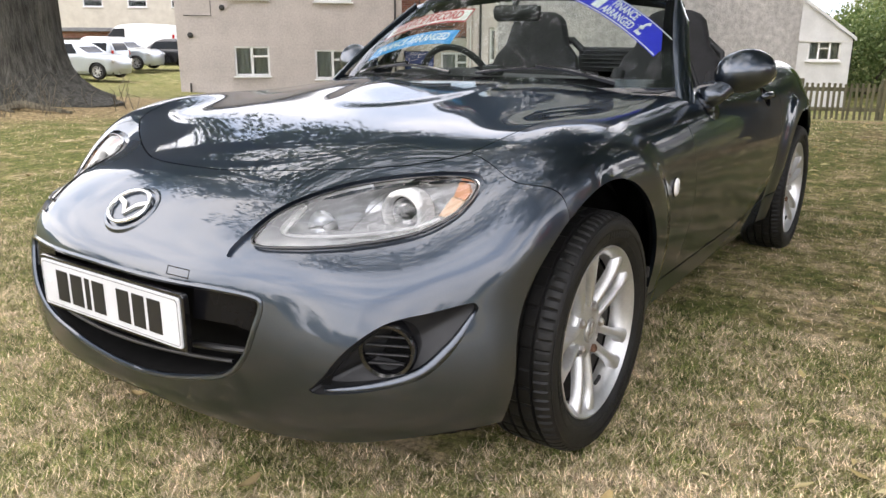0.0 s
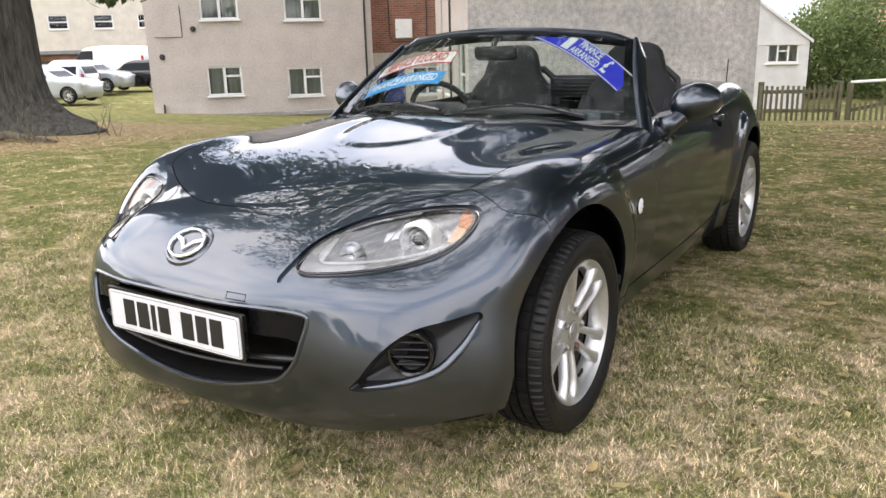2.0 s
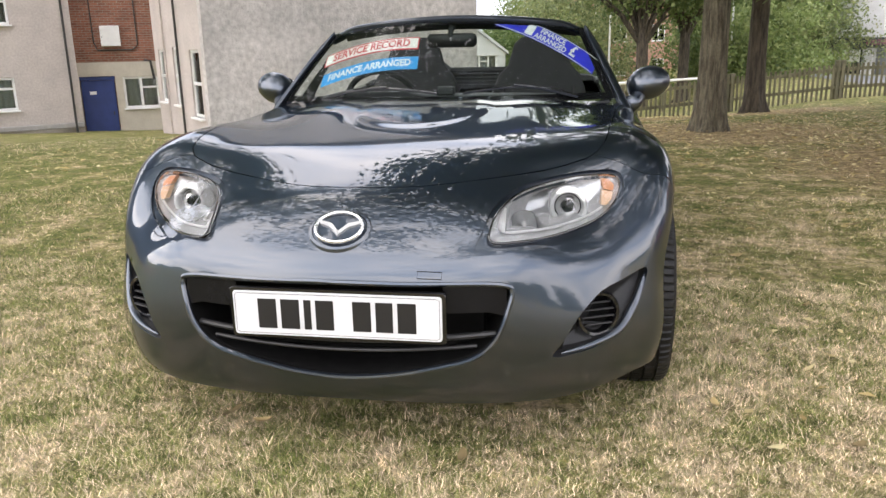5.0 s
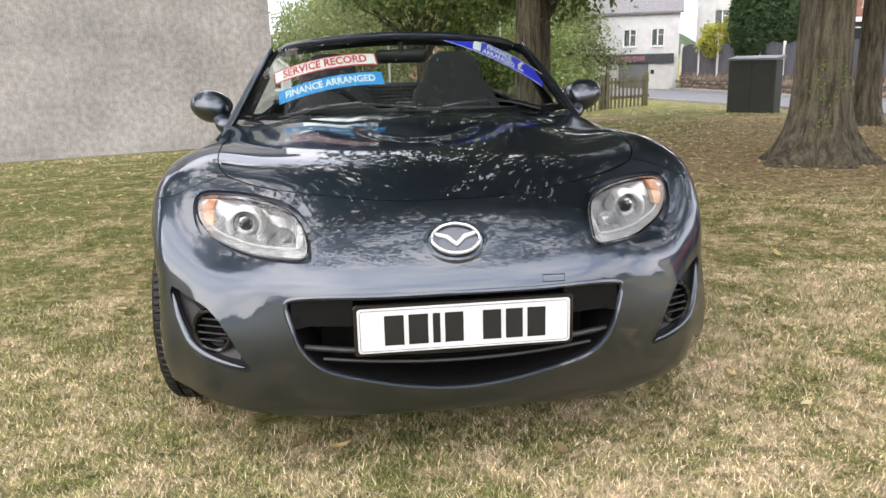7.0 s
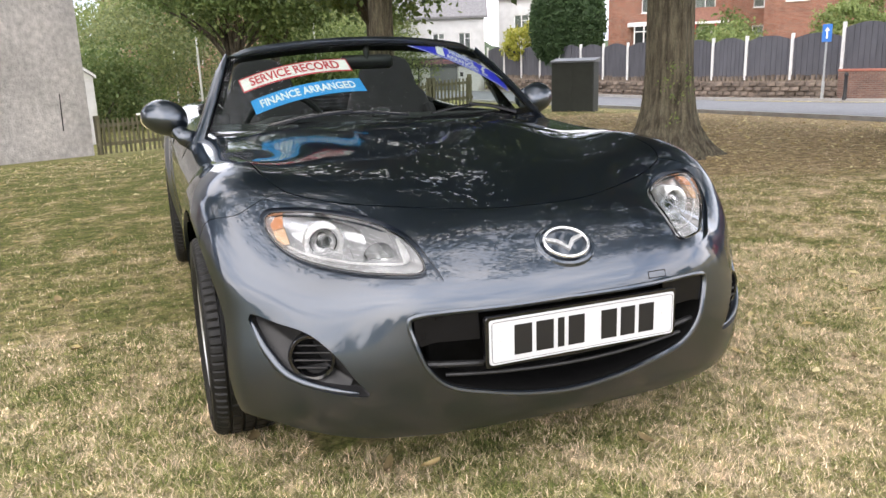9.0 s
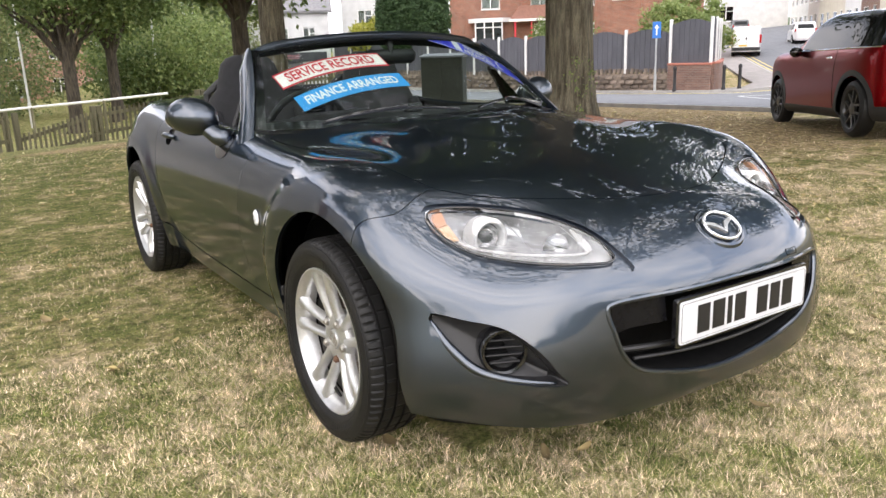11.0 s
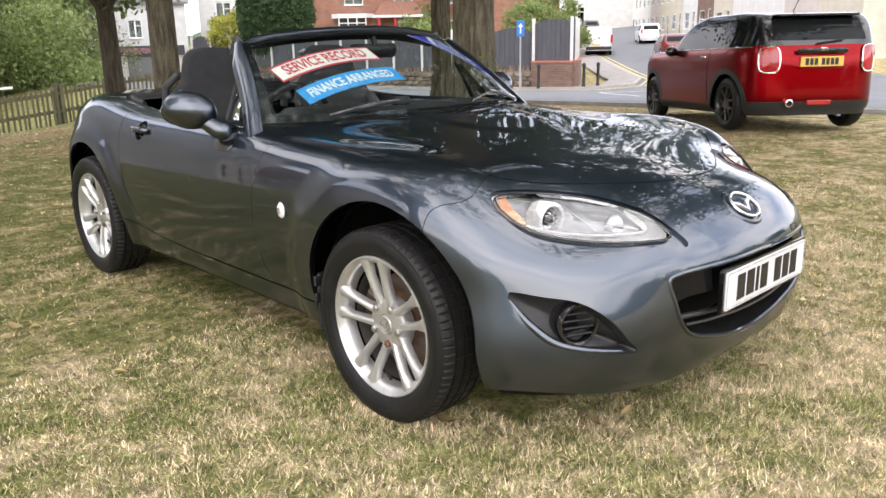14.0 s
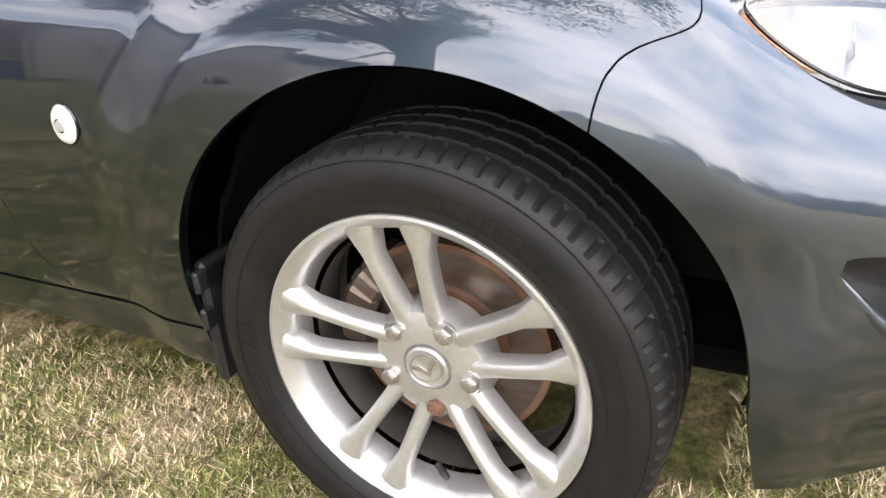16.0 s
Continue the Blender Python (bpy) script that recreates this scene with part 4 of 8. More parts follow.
sv, put = strip("sticker", red_ink, (-.562, 1.018), (-.118, 1.092), .052, .022, pane, label="white sticker with red letters reading SERVICE RECORD")
g = Geo()
g.grid(lambda u, v: put(u, v, .0008), steps(-.220, .220, 24), steps(-.021, .021, 3), flip=True)
g.put("sticker_face", white_ink, sv)
lettering("SERVICE RECORD", .042, "sticker_words", red_ink, sv, lambda u, v: put(u, v, .0016), squeeze=1.12)
sv, put = strip("sticker", sky_ink, (-.538, .938), (-.098, 1.012), .050, .022, pane, label="light blue sticker with white letters reading FINANCE ARRANGED")
lettering("FINANCE ARRANGED", .036, "sticker_words", white_ink, sv, lambda u, v: put(u, v, .0012), squeeze=1.10)
sv, put = strip("sticker", royal_ink, (.205, 1.192), (.632, .978), .062, .020, pane, label="royal blue corner sticker reading FINANCE ARRANGED with a pound sign")
for y, txt in ((.013, "FINANCE"), (-.013, "ARRANGED")):
    lettering(txt, .029, "sticker_words", white_ink, sv, lambda u, v, y=y: put(u + .02, v + y, .0012))
lettering("£", .058, "sticker_words", white_ink, sv, lambda u, v: put(u + .125, v, .0012))
g = Geo()
g.grid(lambda u, v: put(u - .085, v, .0010), steps(-.018, .018, 3), steps(-.022, .022, 3), flip=True)
g.put("sticker_picture", white_ink, sv)
g = Geo()
for v0 in (-.028, .028):
    g.grid(lambda u, v: put(u, v + v0, .0010), steps(-.235, .235, 24), [-.0012, .0012], flip=True)
g.put("sticker_line", white_ink, sv)


# ---- cabin ----
def build_cabin():
    t = Geo()
    t.grid(lambda a, b: (a * (.66 - .03 * (1 - b)), .72 + 1.62 * .0 + b * 0, .40 + .36 * b), steps(-1, 1, 2), [0, 1])
    t.box((0, 1.45, .28), (1.36, 1.75, .05))
    t.box((0, .66, .55), (1.30, .05, .50))
    for s in (1, -1):
        t.box((s * .70, 1.45, .53), (.05, 1.75, .50))
    t.box((0, 2.30, .55), (1.30, .05, .50))
    t.put("cabin_tub", dark_lining, car)
    d = Geo()
    prof = [(.70, .80), (.80, .868), (.98, .872), (1.06, .850), (1.08, .78), (1.04, .66), (.95, .60)]
    d.grid(lambda a, k: (a * .66, prof[k][0] + .10 * a * a * (k < 3) - .0 * a, prof[k][1] - .02 * a * a + (.018 if -.75 < a < -.2 and 1 <= k <= 3 else 0)), steps(-1, 1, 24), range(len(prof)))
    d.put("dashboard", trim_grey, car, "black padded dashboard", angle=60)
    c = Geo()
    c.box((0, 1.35, .50), (.22, .95, .36), .03)
    c.put("centre_console", trim_grey, car)
    for s in (1, -1):
        g = Geo()
        g.grid(lambda a, b: (s * (.725 - .05 * b - .02 * math.sin(a * 3)), .95 + a * .98, .835 - .30 * b), steps(0, 1, 8), [0, .25, .6, 1], flip=s < 0)
        g.put("door_card", trim_grey, doors[0 if s > 0 else 1], "black inner door trim")
        # quarter light at the foot of the pillar
        q = Geo()
        base = Vector(screen(s, .0))
        tri = [(s * .715, .985, .853), (s * .690, 1.10, .853), (s * .600, 1.13, 1.02), (s * .612, 1.09, 1.02)]
        q.add(tri + [tuple(Vector(p) + Vector((-s * .005, 0, 0))) for p in tri], [(0, 1, 2, 3), (7, 6, 5, 4)])
        q.put("quarter_light", side_glass, doors[0 if s > 0 else 1], angle=None)
        e = Geo()
        e.tube([(s * .700, 1.105, .845), (s * .640, 1.125, .97), (s * .603, 1.135, 1.035)], .008, 8)
        e.put("quarter_light_bar", black_plastic, doors[0 if s > 0 else 1])
    # steering wheel
    m = look(Vector((-.36, 1.16, .80)), Vector((-.36, 2.2, 1.20)))
    w = Geo()
    w.tube([(.178 * math.cos(a), .178 * math.sin(a), 0) for a in [2 * math.pi * i / 48 for i in range(48)]], .014, 8, closed=True)
    w.lathe([(.0005, .01), (.05, .008), (.065, -.01), (.06, -.04)], 24)
    for a in (0, 180, 250, 290):
        w.box((.11 * math.cos(radians(a)), .11 * math.sin(radians(a)), -.012), (.13, .03, .012), .004, pose(0, 0, 0) @ Matrix.Translation((.11 * math.cos(radians(a)), .11 * math.sin(radians(a)), 0)) @ pose(0, 0, 0, 0, 0, a) @ Matrix.Translation((-.11 * math.cos(radians(a)), -.11 * math.sin(radians(a)), 0)))
    w.put("steering_wheel", trim_grey, car, "black three-spoke steering wheel", m=m)
    # seats
    for x in (-.345, .345):
        back = Geo()
        prof = [(.40, 1.68, .25), (.52, 1.72, .26), (.70, 1.80, .265), (.84, 1.855, .25), (.92, 1.88, .22), (.97, 1.89, .17), (1.04, 1.90, .150), (1.085, 1.905, .135), (1.112, 1.908, .105), (1.128, 1.91, .06)]
        v, f = [], []
        n = 16
        for z, y, w2 in prof:
            for i in range(n):
                a = 2 * math.pi * i / n
                ca, sa = math.cos(a), math.sin(a)
                v.append((x + w2 * math.copysign(abs(ca) ** .55, ca), y + .065 * math.copysign(abs(sa) ** .7, sa) - .03 * abs(ca) ** 3, z))
        for i in range(len(prof) - 1):
            for j in range(n):
                f.append((i * n + j, i * n + (j + 1) % n, (i + 1) * n + (j + 1) % n, (i + 1) * n + j))
        f += [tuple(range(n))[::-1], tuple(range((len(prof) - 1) * n, len(prof) * n))]
        back.add(v, f)
        seat = back.put("seat", cloth, car, "black cloth sports seat with built-in headrest", angle=60)
        Geo().box((x, 1.42, .42), (.50, .52, .16), .05).put("seat_cushion", cloth, seat, angle=60)
        for q in (1, -1):
            b = Geo()
            b.tube([(x + q * .225, 1.68, .55), (x + q * .235, 1.72, .70), (x + q * .215, 1.79, .86)], [.04, .045, .03], 8)
            b.put("seat_bolster", cloth, seat, angle=60)
        # roll hoop behind
        h = Geo()
        h.tube([(x - .17, 2.08, .80), (x - .165, 2.06, .94), (x - .11, 2.05, .99), (x + .11, 2.05, .99), (x + .165, 2.06, .94), (x + .17, 2.08, .80)], .020, 10)
        h.put("roll_hoop", trim_grey, car, "dark grey roll hoop")
    wd = Geo()
    wd.box((0, 2.05, .90), (.40, .012, .12), .004)
    wd.put("wind_deflector", trim_grey, car)
    for k in range(5):
        Geo().box((0, 2.035, .86 + .02 * k), (.36, .01, .006), .002).put("deflector_slat", black_plastic, car)
    # folded hood and deck
    h = Geo()
    h.grid(lambda a, b: (a * (.66 - .10 * b * b), 2.10 + .33 * b + .02 * math.sin(6 * a), .868 + .045 * math.sin(math.pi * min(b + .12, 1)) * (1 - .35 * a * a) + .004 * math.sin(18 * b + 5 * a)), steps(-1, 1, 28), steps(0, 1, 10))
    h.put("folded_hood", soft_top, car, "folded black fabric hood behind the seats", angle=60)
    f = Geo()
    for s in (1, -1):
        f.tube([(s * .66, 1.98, .872), (s * .655, 2.08, .884), (s * .62, 2.22, .893), (s * .52, 2.33, .90)], .012, 8)
    f.put("hood_edge", black_plastic, car)
    # inner mirror
    m = pose(.0, 1.03, 1.098, 12, 0, -10)
    r = Geo()
    r.box((0, 0, 0), (.235, .035, .062), .016)
    r = r.put("rear_view_mirror", black_plastic, car, "black interior mirror", m=m, angle=60)
    Geo().tube([(0, -.008, .01), (0, .0, .040), (0, .035, .062)], [.010, .013, .018], 10).put("mirror_stem", black_plastic, r)
    Geo().box((0, .018, 0), (.215, .002, .048), .0005).put("mirror_glass", mirror_face, r)
    # things on the dash top
    Geo().box((.0, .86, .887), (.075, .05, .035), .006).put("dash_display", trim_grey, car)


build_cabin()


# ---- door mirrors, handles, repeaters ----
def build_outside(s, door):
    c = Vector((s * .858, 1.085, .896))
    g = Geo()
    us, vs = steps(0, 2 * math.pi, 28)[:-1], steps(0, math.pi, 14)
    v, f = [], []
    for b in vs:
        for a in us:
            lx = math.cos(b)
            r = math.sin(b) ** .75
            ya, za = math.cos(a), math.sin(a)
            x = lx * .092 * (1 + .0 * lx)
            shape = 1 - .25 * max(lx, 0) ** 2
            y = ya * r * (.050 if ya > 0 else .098) * shape
            z = za * r * (.079 if za > 0 else .071) * shape
            v.append((c.x + s * (x + .008), c.y + y + .020 * lx, c.z + z + .010 * lx))
    n = len(us)
    for i in range(len(vs) - 1):
        for j in range(n):
            q = (i * n + j, i * n + (j + 1) % n, (i + 1) * n + (j + 1) % n, (i + 1) * n + j)
            f.append(q if s > 0 else q[::-1])
    mir = g.add(v, f).put("door_mirror", paint, door, "dark grey painted door mirror", angle=None)
    st = Geo()
    st.tube([(s * .765, .955, .808), (s * .800, .985, .824), (s * .822, 1.03, .850), (s * .838, 1.055, .880)], [.040, .036, .032, .034], 12)
    st.put("mirror_stalk", paint, mir, angle=None)
    foot = Geo()
    q = onto(skin, [(s * 1.0, .94 + .075 * math.cos(a), .788 + .042 * math.sin(a)) for a in [2 * math.pi * i / 20 for i in range(20)]], (-s, 0, 0), .4) + np.array([s * .002, 0, 0])
    qi = onto(skin, [(s * 1.0, .94, .788)], (-s, 0, 0), .4)[0] + np.array([s * .010, 0, 0])
    foot.add([tuple(p) for p in q] + [tuple(qi)], [(i, (i + 1) % 20, 20) if s < 0 else (20, (i + 1) % 20, i) for i in range(20)])
    foot.put("mirror_foot", gloss_black, mir, angle=None)
    back = Geo()
    back.prism([(.094 * math.cos(a), .060 * math.sin(a)) for a in [2 * math.pi * i / 28 for i in range(28)]], 0, .004, pose(c.x + s * .008, c.y + .034, c.z, 90, 0, 180))
    back.put("mirror_glass", mirror_face, mir)
    # handle: cup with a bar across
    hy, hz = 1.70, .775
    cup = onto(skin, [(s * 1.0, hy + .048 * math.cos(a), hz + .040 * math.sin(a)) for a in [2 * math.pi * i / 24 for i in range(24)]], (-s, 0, 0), .4)
    mid = cup.mean(0)
    k = Geo()
    rr = [cup + np.array([s * .001, 0, 0]), mid + (cup - mid) * .8 - np.array([s * .014, 0, 0])]
    v = [tuple(p) for r in rr for p in r] + [tuple(mid - np.array([s * .018, 0, 0]))]
    f = [(i, (i + 1) % 24, 24 + (i + 1) % 24, 24 + i) for i in range(24)] + [(24 + i, 24 + (i + 1) % 24, 48) for i in range(24)]
    k.add(v, f if s > 0 else [q[::-1] for q in f])
    h = k.put("door_handle", gloss_black, door, "round door handle cup with a painted bar")
    b = Geo()
    px = abs(onto(skin, [(s * 1.0, hy, hz)], (-s, 0, 0), .4)[0][0])
    b.tube([(s * (px + .004), hy - .085, hz + .004), (s * (px + .016), hy - .05, hz + .007), (s * (px + .020), hy, hz + .008), (s * (px + .012), hy + .055, hz + .004), (s * (px - .004), hy + .075, hz)], [.010, .014, .014, .014, .010], 10)
    b.put("handle_bar", paint, h, angle=None)
    # side repeater
    ry, rz = .508, .588
    p = onto(skin, [(s * 1.0, ry, rz)], (-s, 0, 0), .4)[0]
    m = pose(p[0], p[1], p[2], 0, 90 * s, 0)
    r = Geo()
    r.lathe([(.025, -.004), (.025, .003), (.022, .007), (.012, .0095), (.0005, .010)], 28, Matrix.Diagonal((1.10, .86, 1, 1)))
    r = r.put("side_repeater", white_plastic, car, "clear white side repeater", m=m, angle=60)
    e = Geo()
    e.lathe([(.0005, .0092), (.008, .0095), (.010, .011), (.009, .0125), (.0005, .013)], 16)
    e.put("repeater_lens", lens_glass, r)
    ring = Geo()
    ring.tube([(.0275 * math.cos(a), .0218 * math.sin(a), .001) for a in [2 * math.pi * i / 28 for i in range(28)]], .0024, 6, closed=True)
    ring.put("repeater_ring", gloss_black, r)


for s, d in zip((1, -1), doors):
    build_outside(s, d)

# ---- ground ----
def soft(v, k=2.0):
    return np.logaddexp(0, v / k) * k


def height(x, y):
    """The lawn: level round the car, falling away towards the flats and the road, rising along the side street."""
    s = y - .45 * x - 4
    west = -.085 * soft(s - 5, 1.5) + .085 * soft(s - 24, 1.5) + .04 * soft(-x - 9)
    z = west * (1 - ramp(x, 2, 11)) - .055 * soft(x + .35 * y - 11) + .024 * soft(y - 30) + .150 * soft(x - 29, 3.0)
    near = np.exp(-((x - .5) ** 2 + (y - 1) ** 2) / 24)
    return z * (1 - near)


def level(x, y):
    return float(height(np.array(float(x)), np.array(float(y))))


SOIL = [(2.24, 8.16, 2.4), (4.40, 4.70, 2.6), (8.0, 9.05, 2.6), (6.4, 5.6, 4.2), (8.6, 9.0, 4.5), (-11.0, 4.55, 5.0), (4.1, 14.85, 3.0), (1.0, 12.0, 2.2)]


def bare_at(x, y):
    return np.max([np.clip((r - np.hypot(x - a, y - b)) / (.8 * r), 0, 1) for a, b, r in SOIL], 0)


def drier(n, l, c, fac):
    """Shifts a patch pattern from green beside the flats to straw in front of the car."""
    d, a, s = n.new("ShaderNodeVectorMath"), n.new("ShaderNodeMapRange"), n.new("ShaderNodeMath")
    d.operation = "DOT_PRODUCT"
    d.inputs[1].default_value = (.6, -.5, 0)
    a.inputs["From Min"].default_value, a.inputs["From Max"].default_value = -3.6, 1.2
    a.inputs["To Min"].default_value, a.inputs["To Max"].default_value = -.115, -.025
    l.new(c.outputs["Object"], d.inputs[0]), l.new(d.outputs["Value"], a.inputs["Value"])
    l.new(fac, s.inputs[0]), l.new(a.outputs["Result"], s.inputs[1])
    return s.outputs["Value"]


def lawn_material():
    m = bpy.data.materials.new("patchy_summer_grass")
    m.use_nodes = True
    n, l = m.node_tree.nodes, m.node_tree.links
    b = n["Principled BSDF"]
    b.inputs["Roughness"].default_value = 0.95
    b.inputs["Specular IOR Level"].default_value = 0.15
    c = n.new("ShaderNodeTexCoord")

    def noise_of(scale, detail, rough=.6):
        t = n.new("ShaderNodeTexNoise")
        t.inputs["Scale"].default_value, t.inputs["Detail"].default_value, t.inputs["Roughness"].default_value = scale, detail, rough
        l.new(c.outputs["Object"], t.inputs["Vector"])
        return t.outputs["Fac"]

    def ramp_of(src, stops):
        r = n.new("ShaderNodeValToRGB")
        while len(r.color_ramp.elements) < len(stops):
            r.color_ramp.elements.new(.5)
        for e, (p, col) in zip(r.color_ramp.elements, stops):
            e.position, e.color = p, (*col, 1)
        l.new(src, r.inputs["Fac"])
        return r.outputs["Color"]

    def mix(kind, fac, a, b2):
        x = n.new("ShaderNodeMixRGB")
        x.blend_type = kind
        if isinstance(fac, float):
            x.inputs["Fac"].default_value = fac
        else:
            l.new(fac, x.inputs["Fac"])
        l.new(a, x.inputs["Color1"]), l.new(b2, x.inputs["Color2"])
        return x.outputs["Color"]
    patch = ramp_of(drier(n, l, c, noise_of(3.0, 8, .74)), [(.36, (.155, .170, .055)), (.45, (.28, .25, .115)), (.52, (.45, .365, .225)), (.62, (.62, .49, .345))])
    grain = ramp_of(noise_of(60, 8, .8), [(.32, (.28, .27, .24)), (.5, (.95, .95, .92)), (.68, (1.5, 1.46, 1.36))])
    clump = ramp_of(noise_of(17, 5, .65), [(.36, (.50, .52, .45)), (.5, (.98, .97, .95)), (.64, (1.35, 1.30, 1.22))])
    grain = mix("MULTIPLY", 1.0, grain, clump)
    col = mix("MULTIPLY", 1.0, patch, grain)
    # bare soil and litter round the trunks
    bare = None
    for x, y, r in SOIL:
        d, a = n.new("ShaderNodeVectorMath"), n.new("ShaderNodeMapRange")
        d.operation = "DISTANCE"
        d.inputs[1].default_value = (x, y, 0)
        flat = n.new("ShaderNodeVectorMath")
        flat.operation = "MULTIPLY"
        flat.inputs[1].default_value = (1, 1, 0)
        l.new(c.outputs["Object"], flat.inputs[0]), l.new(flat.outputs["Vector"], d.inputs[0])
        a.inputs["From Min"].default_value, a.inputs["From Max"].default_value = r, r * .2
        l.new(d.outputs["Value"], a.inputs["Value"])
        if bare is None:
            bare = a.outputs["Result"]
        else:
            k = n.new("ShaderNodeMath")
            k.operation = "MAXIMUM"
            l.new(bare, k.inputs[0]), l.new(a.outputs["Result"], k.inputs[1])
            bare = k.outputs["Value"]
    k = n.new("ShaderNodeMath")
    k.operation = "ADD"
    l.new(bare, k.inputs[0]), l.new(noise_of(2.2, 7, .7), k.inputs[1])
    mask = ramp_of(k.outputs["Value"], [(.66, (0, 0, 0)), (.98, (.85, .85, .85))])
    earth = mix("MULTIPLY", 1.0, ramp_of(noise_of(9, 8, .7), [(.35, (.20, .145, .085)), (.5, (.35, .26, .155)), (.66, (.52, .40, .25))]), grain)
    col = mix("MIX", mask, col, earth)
    b2 = n.new("ShaderNodeBump")
    b2.inputs["Strength"].default_value, b2.inputs["Distance"].default_value = .9, .02
    l.new(noise_of(70, 8, .8), b2.inputs["Height"])
    l.new(b2.outputs["Normal"], b.inputs["Normal"])
    l.new(col, b.inputs["Base Color"])
    return m


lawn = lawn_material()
xs = np.unique(np.concatenate([np.linspace(-700, -30, 18), np.linspace(-30, 60, 121), np.linspace(60, 700, 16)]))
ys = np.unique(np.concatenate([np.linspace(-700, -20, 16), np.linspace(-20, 60, 107), np.linspace(60, 900, 18)]))
gx, gy = np.meshgrid(xs, ys, indexing="ij")
gz = height(np.clip(gx, -40, 60), np.clip(gy, -30, 60))
k = len(ys)
idx = np.arange(len(xs) * k).reshape(len(xs), k)
quads = np.stack([idx[:-1, :-1], idx[1:, :-1], idx[1:, 1:], idx[:-1, 1:]], -1).reshape(-1, 4)
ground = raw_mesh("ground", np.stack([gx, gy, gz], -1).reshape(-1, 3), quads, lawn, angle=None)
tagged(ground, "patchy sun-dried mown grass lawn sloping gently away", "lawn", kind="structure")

# ---- place materials ----
render_grey = surface("grey_rough_render", (0.53, 0.475, 0.445), (0.45, 0.405, 0.38), scale=1.2, rough=0.95, bump=0.012, bump_scale=26, fine=0.10)
pebble = surface("pale_pebbledash", (0.64, 0.60, 0.585), (0.44, 0.42, 0.41), scale=0.55, rough=0.95, bump=0.03, bump_scale=22, fine=0.22)
cream_render = surface("cream_render", (0.56, 0.52, 0.44), (0.47, 0.43, 0.36), scale=1.5, rough=0.9, bump=0.004, bump_scale=40, fine=0.05)
white_render = surface("white_painted_render", (0.64, 0.64, 0.64), (0.54, 0.54, 0.54), scale=1.6, rough=0.85, bump=0.004, bump_scale=30, fine=0.05)
upvc = surface("white_window_frame", (0.78, 0.78, 0.77), (0.72, 0.72, 0.71), scale=5, rough=0.4)
pane_dark = surface("window_pane", (0.035, 0.040, 0.042), (0.02, 0.024, 0.025), scale=1.5, rough=0.06, specular=0.9)
curtain = surface("pale_curtain", (0.74, 0.72, 0.68), (0.50, 0.48, 0.45), scale=3, rough=0.9, squash=(14, 14, 0.4))
blue_paint = surface("blue_door_paint", (0.020, 0.045, 0.20), (0.014, 0.035, 0.16), scale=3, rough=0.45, fine=0.05)
slate = surface("slate_roof", (0.20, 0.195, 0.20), (0.14, 0.14, 0.145), scale=6, rough=0.8, bump=0.01, bump_scale=20)
red_tile = surface("red_tile_roof", (0.25, 0.12, 0.085), (0.17, 0.085, 0.06), scale=8, rough=0.85, bump=0.015, bump_scale=26)
asphalt = surface("asphalt", (0.145, 0.15, 0.16), (0.115, 0.12, 0.13), scale=1.4, rough=0.9, bump=0.004, bump_scale=120, fine=0.15)
paving = surface("paving", (0.27, 0.25, 0.235), (0.21, 0.195, 0.185), scale=2.2, rough=0.9, bump=0.004, bump_scale=80, fine=0.12)
kerb_stone = surface("kerb_stone", (0.36, 0.345, 0.325), (0.28, 0.27, 0.255), scale=5, rough=0.9, bump=0.003)
road_white = surface("worn_white_line", (0.62, 0.62, 0.60), (0.36, 0.36, 0.35), scale=9, rough=0.8)
road_yellow = surface("worn_yellow_line", (0.62, 0.50, 0.16), (0.42, 0.35, 0.14), scale=9, rough=0.8)
panel_grey = surface("grey_fence_panel", (0.085, 0.085, 0.098), (0.062, 0.062, 0.072), scale=3, rough=0.7, bump=0.002, vary=0.12, squash=(1, 1, 0.2))
concrete_white = surface("white_concrete_post", (0.70, 0.69, 0.67), (0.58, 0.57, 0.55), scale=5, rough=0.85)
stone = surface("weathered_stone", (0.20, 0.155, 0.12), (0.095, 0.078, 0.066), scale=5, rough=0.95, bump=0.02, bump_scale=16, vary=0.35)
coping_red = surface("red_coping", (0.40, 0.155, 0.11), (0.30, 0.11, 0.08), scale=6, rough=0.85)
fence_wood = surface("mossy_fence_wood", (0.18, 0.165, 0.105), (0.10, 0.092, 0.058), scale=6, rough=0.92, bump=0.003, bump_scale=50, vary=0.22, squash=(1, 1, 0.15))
bark = surface("grey_brown_bark", (0.200, 0.176, 0.122), (0.060, 0.050, 0.034), scale=22, rough=0.97, bump=0.09, bump_scale=40, squash=(1, 1, 0.14), detail=10, fine=0.45, spread=(0.36, 0.62))
bark_dark = surface("dark_bark", (0.10, 0.082, 0.060), (0.030, 0.025, 0.019), scale=16, rough=0.97, bump=0.05, bump_scale=24, squash=(1, 1, 0.18), detail=8, fine=0.2)
bark_old = surface("weathered_grey_bark", (0.100, 0.096, 0.080), (0.032, 0.030, 0.024), scale=13, rough=0.97, bump=0.05, bump_scale=22, squash=(1, 1, 0.2), detail=9, fine=0.3)
cabinet_green = surface("dark_green_cabinet_paint", (0.028, 0.032, 0.026), (0.020, 0.024, 0.019), scale=3, rough=0.6, bump=0.0015, bump_scale=40)
pole_grey = surface("galvanised_pole", (0.42, 0.43, 0.43), (0.34, 0.35, 0.35), scale=8, rough=0.5, metal=0.4)
sign_blue = surface("sign_blue", (0.03, 0.16, 0.50), (0.03, 0.14, 0.45), scale=8, rough=0.4)
